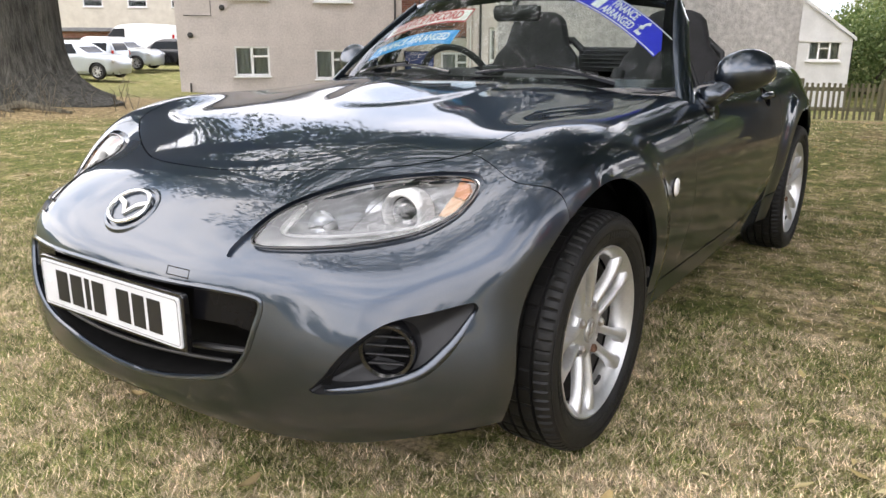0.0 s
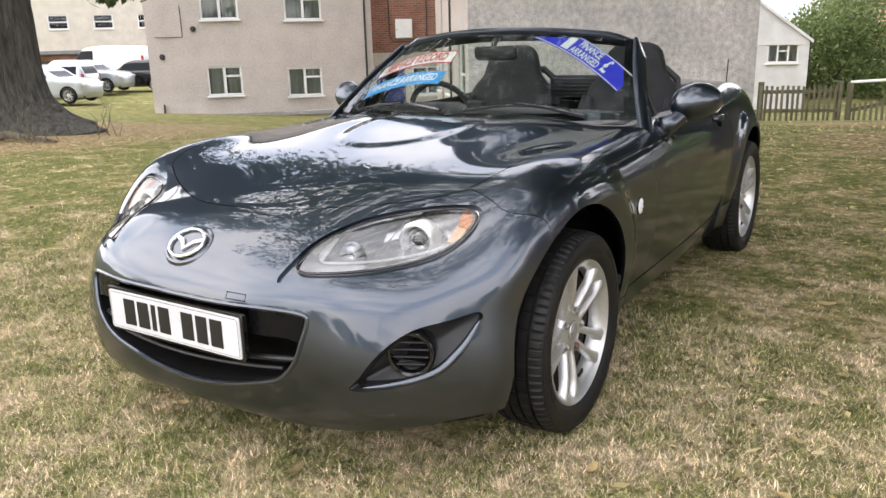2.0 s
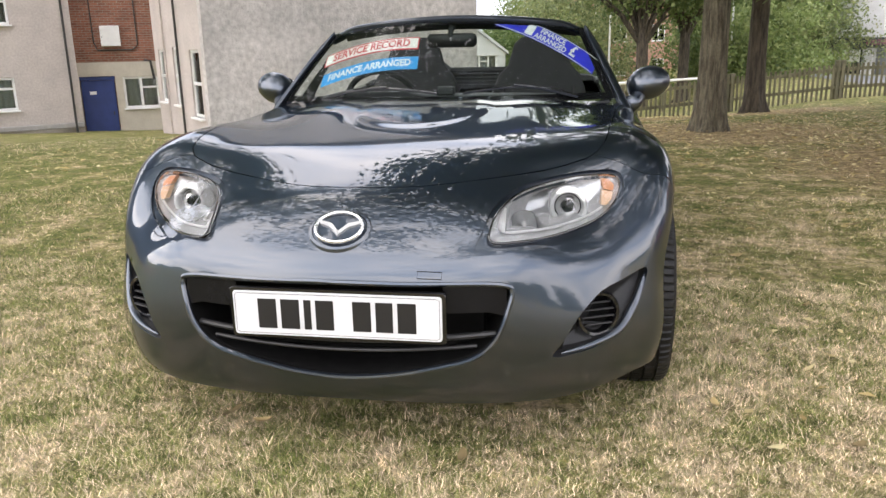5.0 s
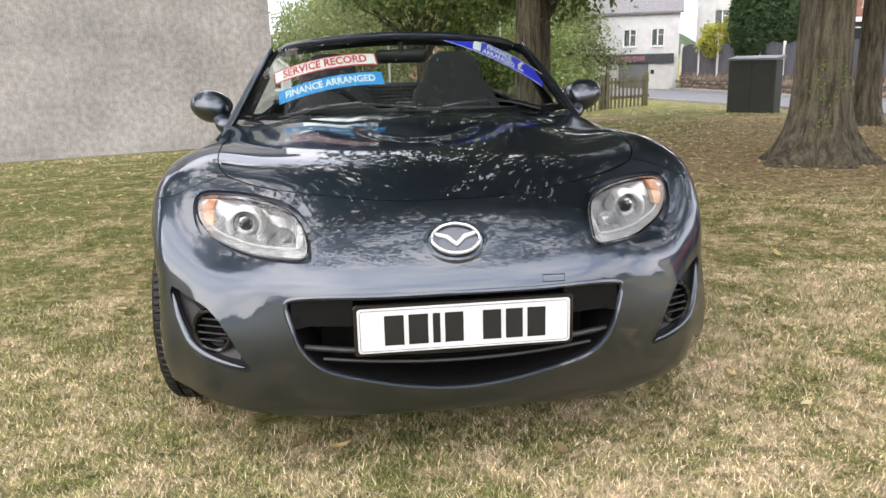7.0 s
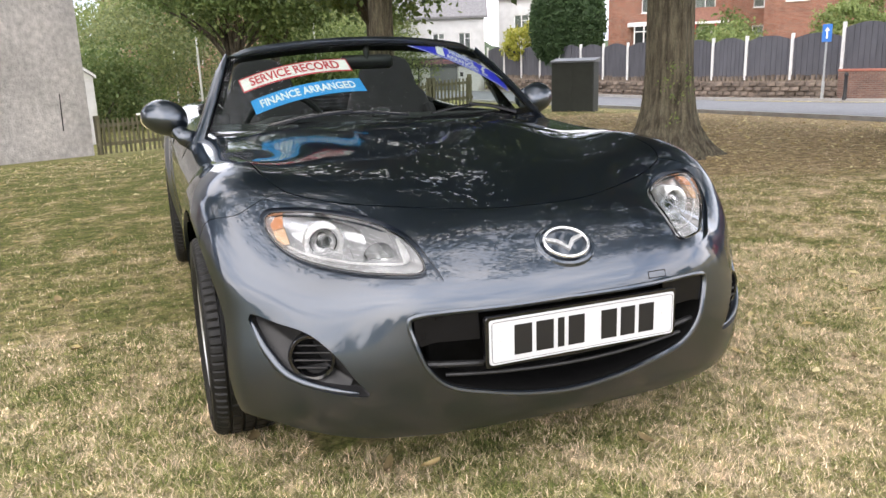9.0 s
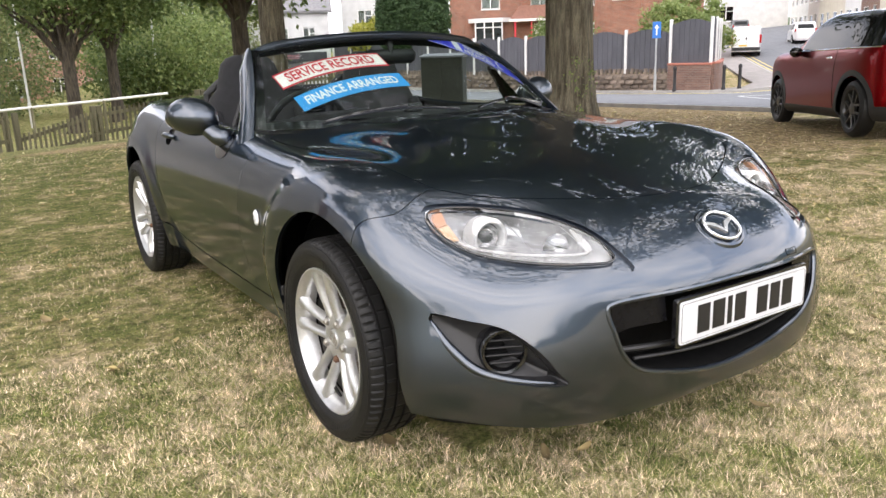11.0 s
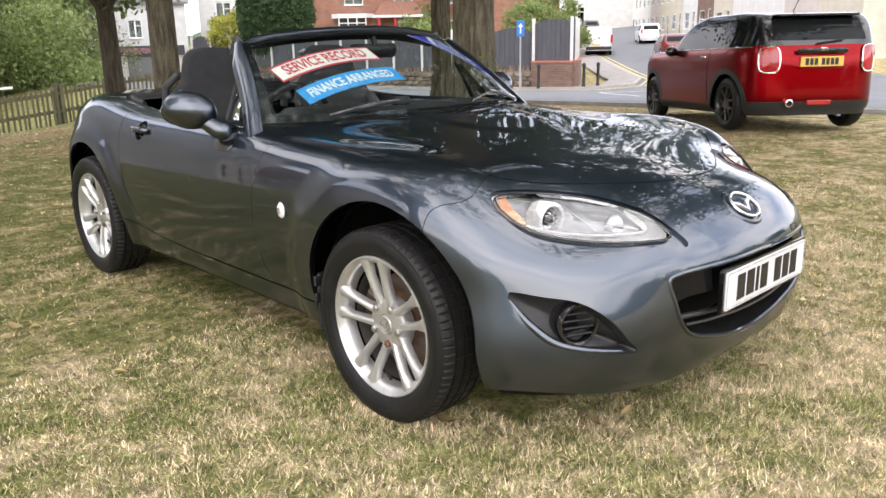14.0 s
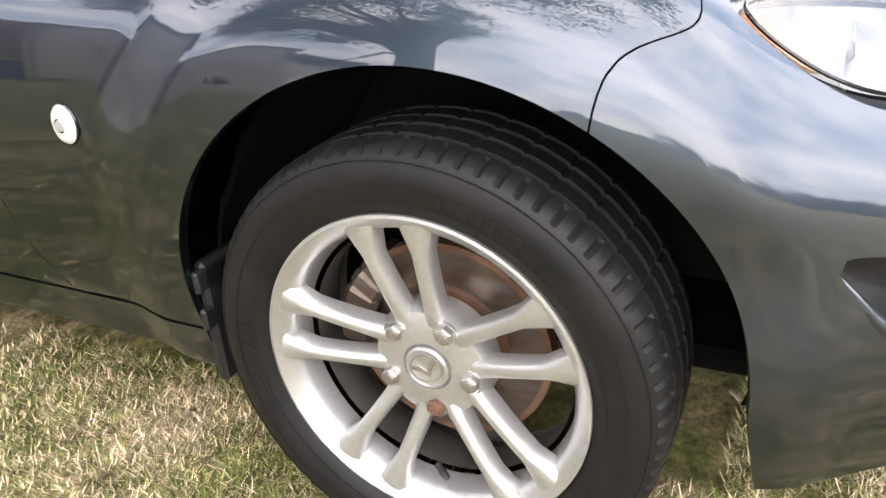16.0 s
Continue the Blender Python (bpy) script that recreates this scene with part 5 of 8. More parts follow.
bollard_black = surface("black_bollard_paint", (0.02, 0.02, 0.021), (0.014, 0.014, 0.015), scale=8, rough=0.5)
shop_dark = surface("dark_shop_front", (0.045, 0.047, 0.055), (0.032, 0.034, 0.04), scale=3, rough=0.5)
shutter_grey = surface("grey_shutter", (0.16, 0.165, 0.175), (0.12, 0.125, 0.13), scale=4, rough=0.5, squash=(0.3, 0.3, 12))
lead_pipe = surface("black_drain_pipe", (0.03, 0.029, 0.028), (0.022, 0.021, 0.02), scale=8, rough=0.5)
tail_red = surface("red_lamp_plastic", (0.45, 0.012, 0.015), (0.32, 0.008, 0.01), scale=8, rough=0.15, coat=0.6)
plate_yellow = surface("plate_yellow", (0.72, 0.50, 0.10), (0.66, 0.45, 0.09), scale=8, rough=0.35)
rose_ink = surface("dull_rose_lettering", (0.34, 0.14, 0.16), (0.06, 0.05, 0.06), scale=9, rough=0.5)
leaf_litter = surface("fallen_leaf", (0.42, 0.33, 0.15), (0.28, 0.20, 0.09), scale=14, rough=0.85, vary=0.45)


def brickwork(name, one, two, mortar):
    m = bpy.data.materials.new(name)
    m.use_nodes = True
    n, l = m.node_tree.nodes, m.node_tree.links
    b = n["Principled BSDF"]
    b.inputs["Roughness"].default_value = 0.9
    c, sw, r = n.new("ShaderNodeTexCoord"), n.new("ShaderNodeMapping"), n.new("ShaderNodeTexBrick")
    sw.inputs["Rotation"].default_value = (radians(90), 0, 0)
    l.new(c.outputs["Object"], sw.inputs["Vector"]), l.new(sw.outputs["Vector"], r.inputs["Vector"])
    for k, v in (("Color1", (*one, 1)), ("Color2", (*two, 1)), ("Mortar", (*mortar, 1))):
        r.inputs[k].default_value = v
    r.inputs["Scale"].default_value, r.inputs["Brick Width"].default_value, r.inputs["Row Height"].default_value, r.inputs["Mortar Size"].default_value = 1.0, 0.225, 0.075, 0.008
    t = n.new("ShaderNodeTexNoise")
    t.inputs["Scale"].default_value, t.inputs["Detail"].default_value = 1.6, 6
    l.new(c.outputs["Object"], t.inputs["Vector"])
    a = n.new("ShaderNodeMapRange")
    a.inputs["To Min"].default_value, a.inputs["To Max"].default_value = 0.6, 1.4
    x = n.new("ShaderNodeVectorMath")
    x.operation = "SCALE"
    l.new(t.outputs["Fac"], a.inputs["Value"]), l.new(r.outputs["Color"], x.inputs[0]), l.new(a.outputs["Result"], x.inputs["Scale"]), l.new(x.outputs["Vector"], b.inputs["Base Color"])
    k = n.new("ShaderNodeBump")
    k.inputs["Distance"].default_value, k.invert = 0.008, True
    l.new(r.outputs["Fac"], k.inputs["Height"]), l.new(k.outputs["Normal"], b.inputs["Normal"])
    return m


brick_red = brickwork("red_brick", (0.30, 0.12, 0.075), (0.20, 0.085, 0.055), (0.28, 0.24, 0.20))
brick_salmon = brickwork("salmon_brick", (0.50, 0.26, 0.19), (0.42, 0.21, 0.15), (0.42, 0.36, 0.30))
brick_brown = brickwork("brown_brick", (0.21, 0.115, 0.085), (0.14, 0.08, 0.06), (0.22, 0.19, 0.17))


# ---- buildings ----
def facade_pose(a, b, z):
    """Pose of a wall that runs from a to b, as seen from outside left to right: x along it, y into the house."""
    return pose(a[0], a[1], z, 0, 0, math.degrees(math.atan2(b[1] - a[1], b[0] - a[0]))), math.hypot(b[0] - a[0], b[1] - a[1])


def holed_wall(w, h, holes, thick=.28, top=None):
    """A wall with openings that go right through; holes: (x, z, width, height)."""
    xs = sorted({0, w, *[q for x, z, a, b in holes for q in (x, x + a)]})
    zs = sorted({0, h, *[q for x, z, a, b in holes for q in (z, z + b)]})
    g = Geo()
    inside_hole = lambda x, z: any(a < x < a + c and b < z < b + d for a, b, c, d in holes)
    for i in range(len(xs) - 1):
        for j in range(len(zs) - 1):
            if not inside_hole((xs[i] + xs[i + 1]) / 2, (zs[j] + zs[j + 1]) / 2):
                x0, x1, z0, z1 = xs[i], xs[i + 1], zs[j], zs[j + 1]
                g.add([(x0, 0, z0), (x1, 0, z0), (x1, 0, z1), (x0, 0, z1), (x0, thick, z0), (x1, thick, z0), (x1, thick, z1), (x0, thick, z1)], [(0, 1, 2, 3), (5, 4, 7, 6)])
    for x, z, a, b in holes:
        p = [(x, z), (x + a, z), (x + a, z + b), (x, z + b)]
        g.add([(q[0], y, q[1]) for y in (0, thick) for q in p], [(i, i + 4, (i + 1) % 4 + 4, (i + 1) % 4) for i in range(4)])
    g.add([(0, 0, h), (w, 0, h), (w, thick, h), (0, thick, h)], [(0, 1, 2, 3)])
    g.add([(0, 0, 0), (0, 0, h), (0, thick, h), (0, thick, 0)], [(0, 1, 2, 3)])
    g.add([(w, 0, 0), (w, thick, 0), (w, thick, h), (w, 0, h)], [(0, 1, 2, 3)])
    seen, order = {}, []
    for p in g.v:
        key = tuple(round(c, 4) for c in p)
        order.append(seen.setdefault(key, len(seen)))
    g.v, g.f = list(seen), [tuple(order[i] for i in q) for q in g.f]
    return g


def add_window(wall, x, z, w, h, style="casement", hung=True, sill=True, deep=.07, bar=.068, finish_mat=None):
    """A framed window in an opening of a wall: frame, panes, sill, curtain and a near-black board behind."""
    fm = finish_mat or upvc
    g = Geo()
    for cx, cz, sx, sz in ((x + w / 2, z + bar / 2, w, bar), (x + w / 2, z + h - bar / 2, w, bar), (x + bar / 2, z + h / 2, bar, h - 2 * bar), (x + w - bar / 2, z + h / 2, bar, h - 2 * bar)):
        g.box((cx, deep, cz), (sx, .06, sz), .008)
    cells = [(x + bar, z + bar, w - 2 * bar, h - 2 * bar)]
    if style == "casement":
        m = x + w * .50
        g.box((m, deep, z + h / 2), (bar * 1.3, .065, h - 2 * bar), .008)
        g.box(((m + x + w) / 2, deep, z + h * .66), (w / 2 - bar, .06, bar), .008)
        cells = [(x + bar, z + bar, w / 2 - 1.6 * bar, h - 2 * bar), (m + .6 * bar, z + bar, w / 2 - 1.6 * bar, h * .66 - 1.5 * bar), (m + .6 * bar, z + h * .66 + bar / 2, w / 2 - 1.6 * bar, h * .34 - 1.5 * bar)]
    elif style == "thirds":
        for k in (1, 2):
            g.box((x + w * k / 3, deep, z + h / 2), (bar, .065, h - 2 * bar), .008)
        g.box((x + w / 2, deep, z + h * .62), (w / 3, .06, bar * .7), .006)
        cells = [(x + w * k / 3 + bar / 2, z + bar, w / 3 - bar, h - 2 * bar) for k in range(3)]
    elif style == "sash":
        g.box((x + w / 2, deep, z + h / 2), (w - 2 * bar, .06, bar), .008)
        cells = [(x + bar, z + bar, w - 2 * bar, h / 2 - 1.5 * bar), (x + bar, z + h / 2 + bar / 2, w - 2 * bar, h / 2 - 1.5 * bar)]
    win = g.put("window", fm, wall)
    for cx, cz, sx, sz in cells:
        Geo().box((cx + sx / 2, deep + .012, cz + sz / 2), (sx, .012, sz)).put("pane", window_glass, win)
    if sill:
        Geo().box((x + w / 2, -.02, z - .025), (w + .10, .16, .05), .01).put("sill", fm, win)
    if hung:
        c = Geo()
        for x0, x1 in ((x + bar, x + w * .46), (x + w * .56, x + w - bar)):
            c.grid(lambda a, b: (a, deep + .11 + .02 * math.sin(a * 46), b), steps(x0, x1, 12), [z + .03, z + h - .03])
        c.put("curtain", curtain, win, angle=80)
    # near-black board: the unlit room's shade is put into its colour
    Geo().box((x + w / 2, deep + .55, z + h / 2), (w + .8, .02, h + .6)).put("room_shade_board", dark_lining, win)
    return win


window_glass = glass("house_window_glass", (0.80, 0.84, 0.84), ior=1.5)


def block(name, label, category, a, b, z, h, depth, material, windows, style="casement", roof=None, kind="", eave=.25, hung=True, wins=None):
    """A house: front wall with windows, plain sides and back, and a roof."""
    m, w = facade_pose(a, b, z)
    house = thing(name, label, category, m, kind=kind)
    holes = [(x, y, ww, hh) for x, y, ww, hh in windows]
    front = holed_wall(w, h, holes).put("wall", material, house)
    for q in holes:
        add_window(front, *q, style=style, hung=hung)
    s = Geo()
    s.box((.14, depth / 2 + .14, h / 2), (.28, depth - .28, h))
    s.box((w - .14, depth / 2 + .14, h / 2), (.28, depth - .28, h))
    s.box((w / 2, depth - .14, h / 2), (w - .56, .28, h))
    s.put("side_wall", material, house)
    if roof == "flat":
        Geo().box((w / 2, depth / 2, h + .12), (w + 2 * eave, depth + 2 * eave, .24), .03).put("roof", slate, house)
    elif roof:
        rise = depth * .36
        g = Geo()
        p = [(-eave, h - .02), (depth / 2, h + rise), (depth + eave, h - .02), (depth + eave, h + .12), (depth / 2, h + rise + .16), (-eave, h + .12)]
        g.add([(x, y, zz) for x in (-eave, w + eave) for y, zz in p], [(0, 1, 4, 5), (1, 2, 3, 4), (11, 10, 7, 6), (10, 9, 8, 7), (0, 6, 7, 1), (1, 7, 8, 2), (2, 8, 9, 3), (3, 9, 10, 4), (4, 10, 11, 5), (5, 11, 6, 0)])
        g.put("roof", roof, house, angle=20)
        e = Geo()
        for x in (.14, w - .14):
            e.add([(x - .13, 0, h), (x - .13, depth, h), (x - .13, depth / 2, h + rise - .03), (x + .13, 0, h), (x + .13, depth, h), (x + .13, depth / 2, h + rise - .03)], [(0, 2, 1), (3, 4, 5), (0, 3, 5, 2), (1, 2, 5, 4)])
        e.put("gable", material, house)
    return house, front


# grey rendered flats
flats, fw = block("flats", "two-storey grey rough-rendered block of flats with white casement windows", "building", (-19.84, 14.31), (-14.75, 19.45), -1.35, 7.4, 8.0, render_grey,
                  [(1.74, 1.06, 1.12, .95), (4.33, .95, 1.15, .95), (1.71, 3.47, 1.20, .98), (4.36, 3.41, 1.22, .98)], roof="flat")
m, w = facade_pose((-19.84, 14.31), (-14.75, 19.45), -1.35)
g = Geo()
g.box((w / 2, -.03, .40), (w + .02, .07, .16), .02)
g.put("plinth_band", kerb_stone, flats)
g = Geo()
g.tube([(7.0, -.06, 0), (7.0, -.06, 7.3)], .035, 8)
g.put("drain_pipe", lead_pipe, flats)
g = Geo()
g.tube([(.25, -.03, 2.95), (1.1, -.03, 2.95), (1.1, -.03, 3.9)], .012, 6)
g.put("cable", lead_pipe, flats)
for x, z in ((.42, 2.35), (1.45, 3.2)):
    Geo().lathe([(.09, 0), (.09, .05), (.05, .07), (.0005, .07)], 16, pose(x, 0, z, 90)).put("wall_vent", lead_pipe, flats)
Geo().tube([(.30, -.04, .1), (.32, -.05, .85)], .03, 6).put("stub_pipe", lead_pipe, flats)

# brick stair tower with blue door
tm, tw = facade_pose((-15.95, 19.70), (-12.75, 21.70), -1.75)
tower = thing("stair_tower", "red brick stair tower with cream ground floor and blue door", "building", tm)
low = holed_wall(tw, 2.68, [(.86, .0, 1.06, 2.24), (2.15, 1.20, 1.08, 1.0)]).put("wall", cream_render, tower)
Geo().box((tw / 2, .14, 2.68 + 2.7), (tw, .26, 5.4)).put("brick_wall", brick_red, tower)
Geo().box((tw / 2, 3.2, 3.9), (tw, 5.8, 7.8)).put("tower_core", brick_red, tower)
add_window(low, 2.15, 1.20, 1.08, 1.0)
door_leaf = Geo().box((1.39, .10, 1.06), (1.00, .05, 2.10), .006).put("door", blue_paint, tower, "blue painted door with a small white notice")
Geo().box((1.39, .08, 2.175), (1.05, .08, .12), .01).put("door_head", blue_paint, door_leaf)
Geo().box((1.22, .068, 1.72), (.20, .006, .10)).put("notice", white_ink, door_leaf)
Geo().box((.08, 0, 0), (.03, .05, .12), .01, pose(1.70, .05, 1.05)).put("door_handle", lead_pipe, door_leaf)
box_ob = Geo().box((1.93, -.09, 3.485), (.58, .18, .63), .015).put("meter_box", upvc, tower, "white wall-mounted meter box")
Geo().box((1.69, -.184, 3.46), (.02, .01, .04), .003).put("latch", lead_pipe, box_ob)
Geo().tube([(1.4, -.02, 5.6), (1.42, -.02, 3.30), (1.52, -.02, 3.05), (2.55, -.02, 3.05), (2.72, -.02, 3.2), (2.72, -.02, 5.6)], .02, 6).put("cable", lead_pipe, tower)
Geo().tube([(2.85, -.10, 2.72), (3.05, -.12, 2.70), (3.12, -.12, 2.10)], .04, 8).put("overflow_pipe", lead_pipe, tower)

# the long block whose gable stands beside the lawn
GL, GR = (-7.58, 13.68), (-2.15, 18.20)
gm, gw = facade_pose(GL, GR, -1.1)
gable = thing("gable_block", "pale pebbledashed gable end of a block of flats", "building", gm)
Geo().box((gw / 2, .15, 4.2), (gw, .30, 8.4)).put("gable_wall", pebble, gable)
Geo().box((gw / 2 + .25, 3.2, 4.0), (gw - .9, 5.6, 8.0)).put("core", render_grey, gable)
Geo().box((gw / 2, 3.0, 8.5), (gw + .5, 6.6, .25), .03).put("roof", slate, gable)
Geo().tube([(gw - .75, -.02, .9), (gw - .72, -.02, 1.75)], .012, 6).put("cable", lead_pipe, gable)
back = (GL[0] - .640 * 6.0, GL[1] + .768 * 6.0)
sm, sw = facade_pose(back, GL, -1.35)
side_holes = [(sw - 1.55, 1.0, 1.0, 1.55), (sw - 3.5, 1.2, .80, 1.45), (sw - 5.5, 1.2, .9, 1.4), (sw - 2.0, 4.1, 1.1, 1.6), (sw - 3.8, 4.2, .80, 1.4), (sw - 5.6, 4.2, 1.0, 1.4)]
side = holed_wall(sw - .3, 7.9, side_holes).put("side_wall", render_grey, gable)
side.matrix_basis = gm.inverted() @ sm
for q in side_holes:
    add_window(side, *q, style="sash")
pipe = Geo().tube([(sw - 2.55, -.06, 0), (sw - 2.55, -.06, 7.8)], .03, 8).put("drain_pipe", lead_pipe, side)
Geo().tube([(sw - 4.3, -.05, 0), (sw - 4.3, -.05, 7.8)], .025, 8).put("drain_pipe", render_grey, side)

# low white house behind it
lm, lw = facade_pose((-6.3, 29.5), (-2.55, 30.1), -2.3)
low_house = thing("white_house", "low white-rendered house with a sloping roof edge and one window", "house", lm)
hole = [(2.35, 2.46, 1.10, .72)]
f = holed_wall(lw, 3.25, hole)
f.add([(0, 0, 3.25), (lw, 0, 3.25), (0, 0, 6.1), (0, .28, 3.25), (lw, .28, 3.25), (0, .28, 6.1)], [(0, 1, 2), (3, 5, 4), (1, 4, 5, 2)])
f = f.put("wall", white_render, low_house)
add_window(f, *hole[0], style="thirds")
Geo().box((lw / 2, 3.2, 1.6), (lw - .02, 5.8, 3.2)).put("core", white_render, low_house)
r = Geo()
r.add([(lw + .12, -.10, 3.18), (-.1, -.10, 6.24), (-.1, 6.2, 6.24), (lw + .12, 6.2, 3.18), (lw + .12, -.10, 3.30), (-.1, -.10, 6.36), (-.1, 6.2, 6.36), (lw + .12, 6.2, 3.30)], [(0, 1, 2, 3), (7, 6, 5, 4), (0, 4, 5, 1), (1, 5, 6, 2), (2, 6, 7, 3), (3, 7, 4, 0)])
r.put("roof", white_render, low_house)
Geo().box((lw / 2, -.012, 3.16), (lw, .03, .05)).put("string_course", concrete_white, low_house)

# cream flats and brick garages far beyond the parked cars
hol = [(1.2 + 3.05 * i, 2.4 + 2.75 * j, 1.35, 1.0) for i in range(6) for j in range(3)]
block("cream_flats", "tall cream-rendered block of flats with rows of small windows", "building", (-58.0, 26.0), (-43.5, 41.5), -2.2, 11.5, 9, cream_render, hol, style="sash", roof="flat", hung=False)
gmm, gww = facade_pose((-47.0, 24.5), (-35.2, 36.5), -2.0)
gar = thing("garages", "low brown brick garages with a grey felt roof", "building", gmm)
Geo().box((gww / 2, 2.5, 1.6), (gww, 5, 3.2)).put("wall", brick_red, gar)
Geo().box((gww / 2, 2.4, 3.3), (gww + .4, 5.6, .24), .03).put("roof", slate, gar)
for k in range(9):
    Geo().box((1.4 + .42 * k, -.04, 1.45), (.40, .05, 2.7), .008).put("gate_board", bark_dark, gar)

# ---- shops and houses across the road ----
sh = [(.9, 3.35, 1.85, 1.40), (4.4, 3.40, .85, 1.15), (6.2, 3.40, .85, 1.15)]
shop, sfront = block("shop", "white two-storey shop with a dark fascia and grey shutter", "shop", (14.2, 50.6), (21.6, 47.6), -1.6, 5.5, 8, white_render, sh, roof=slate)
Geo().box((3.9, -.12, 2.62), (7.6, .22, .62), .02).put("fascia", shop_dark, shop)
for x, wd in ((4.7, 2.3), (1.3, 1.6)):
    Geo().box((x, -.24, 2.64), (wd, .02, .30), .004).put("fascia_bar", rose_ink if wd > 2 else trim_grey, shop)
Geo().box((1.9, -.05, 1.45), (3.0, .08, 1.7), .02).put("shop_window", pane_dark, shop)
Geo().box((1.9, -.10, 1.85), (2.8, .02, .75)).put("shop_poster", white_ink, shop)
Geo().box((5.1, -.05, 1.15), (1.9, .08, 2.3), .02).put("shutter", shutter_grey, shop)
for x in (3.75, 6.35):
    Geo().box((x, -.08, 1.25), (.45, .14, 2.4), .02).put("pilaster", white_render, shop)
Geo().box((6.35, -.17, 1.75), (.22, .05, .28), .01).put("wall_box", black_plastic, shop)
Geo().box((3.9, -.6, .25), (8.2, 1.4, .5), .03).put("step", paving, shop)

br = [(2.4, 3.4, 1.4, 1.4), (6.1, 3.4, 1.4, 1.4), (10, 3.4, 1.4, 1.4), (10.0, .7, 1.5, 1.5)]
house, hf = block("brick_house", "red brick house with a white bay window and a tiled porch", "house", (32.2, 48.6), (42.4, 39.6), .6, 5.9, 8, brick_red, br, roof=slate)
bay = Geo()
pl = [(1.5, 0), (2.0, -.75), (4.0, -.75), (4.5, 0)]
bay.prism(pl, .2, .95, None)
bay = bay.put("bay_window", white_render, house, "white bay window")
b = Geo()
b.prism([(1.4, 0), (1.95, -.85), (4.05, -.85), (4.6, 0)], 2.45, 2.75)
b.put("bay_roof", upvc, bay)
for x in (2.0, 2.67, 3.33, 4.0):
    Geo().box((x, -.74, 1.7), (.09, .09, 1.5), .01).put("bay_bar", upvc, bay)
Geo().box((3.0, -.74, 2.08), (2.0, .07, .07), .01).put("bay_bar", upvc, bay)
Geo().box((3.0, -.40, 1.7), (1.9, .62, 1.5)).put("bay_glass", pane_dark, bay)
p = Geo()
p.add([(4.6, 0, 2.55), (8.4, 0, 2.55), (8.4, -1.2, 2.55), (4.6, -1.2, 2.55), (5.3, 0, 3.6), (7.7, 0, 3.6)], [(0, 3, 2, 1), (3, 4, 5, 2)[::-1], (0, 4, 3)[::-1], (1, 2, 5)[::-1], (0, 1, 5, 4)[::-1]])
porch = p.put("porch", red_tile, house, "tiled porch roof on dark red posts")
Geo().box((6.5, -1.2, 2.5), (3.9, .08, .18), .02).put("gutter", upvc, porch)
for x in (5.0, 6.2, 7.6, 8.2):
    Geo().box((x, -1.1, 1.3), (.14, .14, 2.4), .01).put("porch_post", red_ink, porch)
Geo().box((6.9, -.02, 1.2), (1.1, .06, 2.2), .01).put("front_door", upvc, porch)

block("white_house", "white-rendered house wall behind the golden shrub", "house", (25.0, 52.5), (30.5, 49.6), -.6, 6.0, 7, white_render, [(1.2, 3.6, 1.1, 1.3), (3.8, 3.6, 1.1, 1.3)], roof=slate)
block("brick_villa", "red brick house behind the corner fence", "house", (36.4, 37.4), (41.0, 32.2), .6, 6.2, 9, brick_red, [(1.2, 3.4, 1.3, 1.4), (3.9, 3.4, 1.3, 1.4)], roof=slate)
block("end_house", "white end-of-terrace house across the side street", "house", (63.5, 52.0), (72.0, 46.5), 2.0, 8.2, 9, white_render, [(1.0, 4.6, 1.0, 1.7), (4.4, 4.6, 1.0, 1.7), (7.6, 4.6, 1.0, 1.7), (3.0, 1.0, 1.6, 1.5)], roof=slate, hung=False)

tints = [cream_render, white_render, brick_brown, cream_render, white_render, white_render, render_grey, cream_render]
ux, uy = .735, .678
for i in range(-4, 8):
    a = (40.0 + ux * (8 - i) * 5.4, 12.6 + uy * (8 - i) * 5.4)
    b = (a[0] - ux * 5.4, a[1] - uy * 5.4)
    z = level(min(a[0] - 3, 60), a[1] + 3) - .3
    block("terraced_house", ("cream-painted", "white-painted", "brown brick", "cream-painted", "white-painted", "white-painted", "grey-rendered", "cream-painted")[i] + " two-storey terraced house with slate roof", "house", a, b, z, 5.8, 8, tints[i], [(.8, 3.6, 1.0, 1.5), (3.3, 3.6, 1.0, 1.5), (.7, .8, 1.7, 1.5), (3.5, .3, .95, 2.05)], style="sash", roof=slate, hung=False)[0]["group"] = "terrace along the side street"


# ---- road, pavement, walls ----
def laid(name, poly, lift, material, label, category, step_=.6, kind="structure"):
    """A thin sheet over the ground inside an outline."""
    px, py = [p[0] for p in poly], [p[1] for p in poly]
    xs_, ys_ = np.arange(min(px) - 1, max(px) + 1, step_), np.arange(min(py) - 1, max(py) + 1, step_)
    gx, gy = np.meshgrid(xs_, ys_, indexing="ij")
    v = np.stack([gx, gy, height(gx, gy) + lift], -1).reshape(-1, 3)
    k = len(ys_)
    idx = np.arange(len(xs_) * k).reshape(-1, k)
    q = np.stack([idx[:-1, :-1], idx[1:, :-1], idx[1:, 1:], idx[:-1, 1:]], -1).reshape(-1, 4)
    t = np.concatenate([q[:, :3], q[:, [0, 2, 3]]])
    v, t, _ = cut(v, t, inside(poly, v[:, 0], v[:, 1]))
    used, t = np.unique(t, return_inverse=True)
    return tagged(raw_mesh(name, v[used], t.reshape(-1, 3), material, angle=None), label, category, kind=kind)


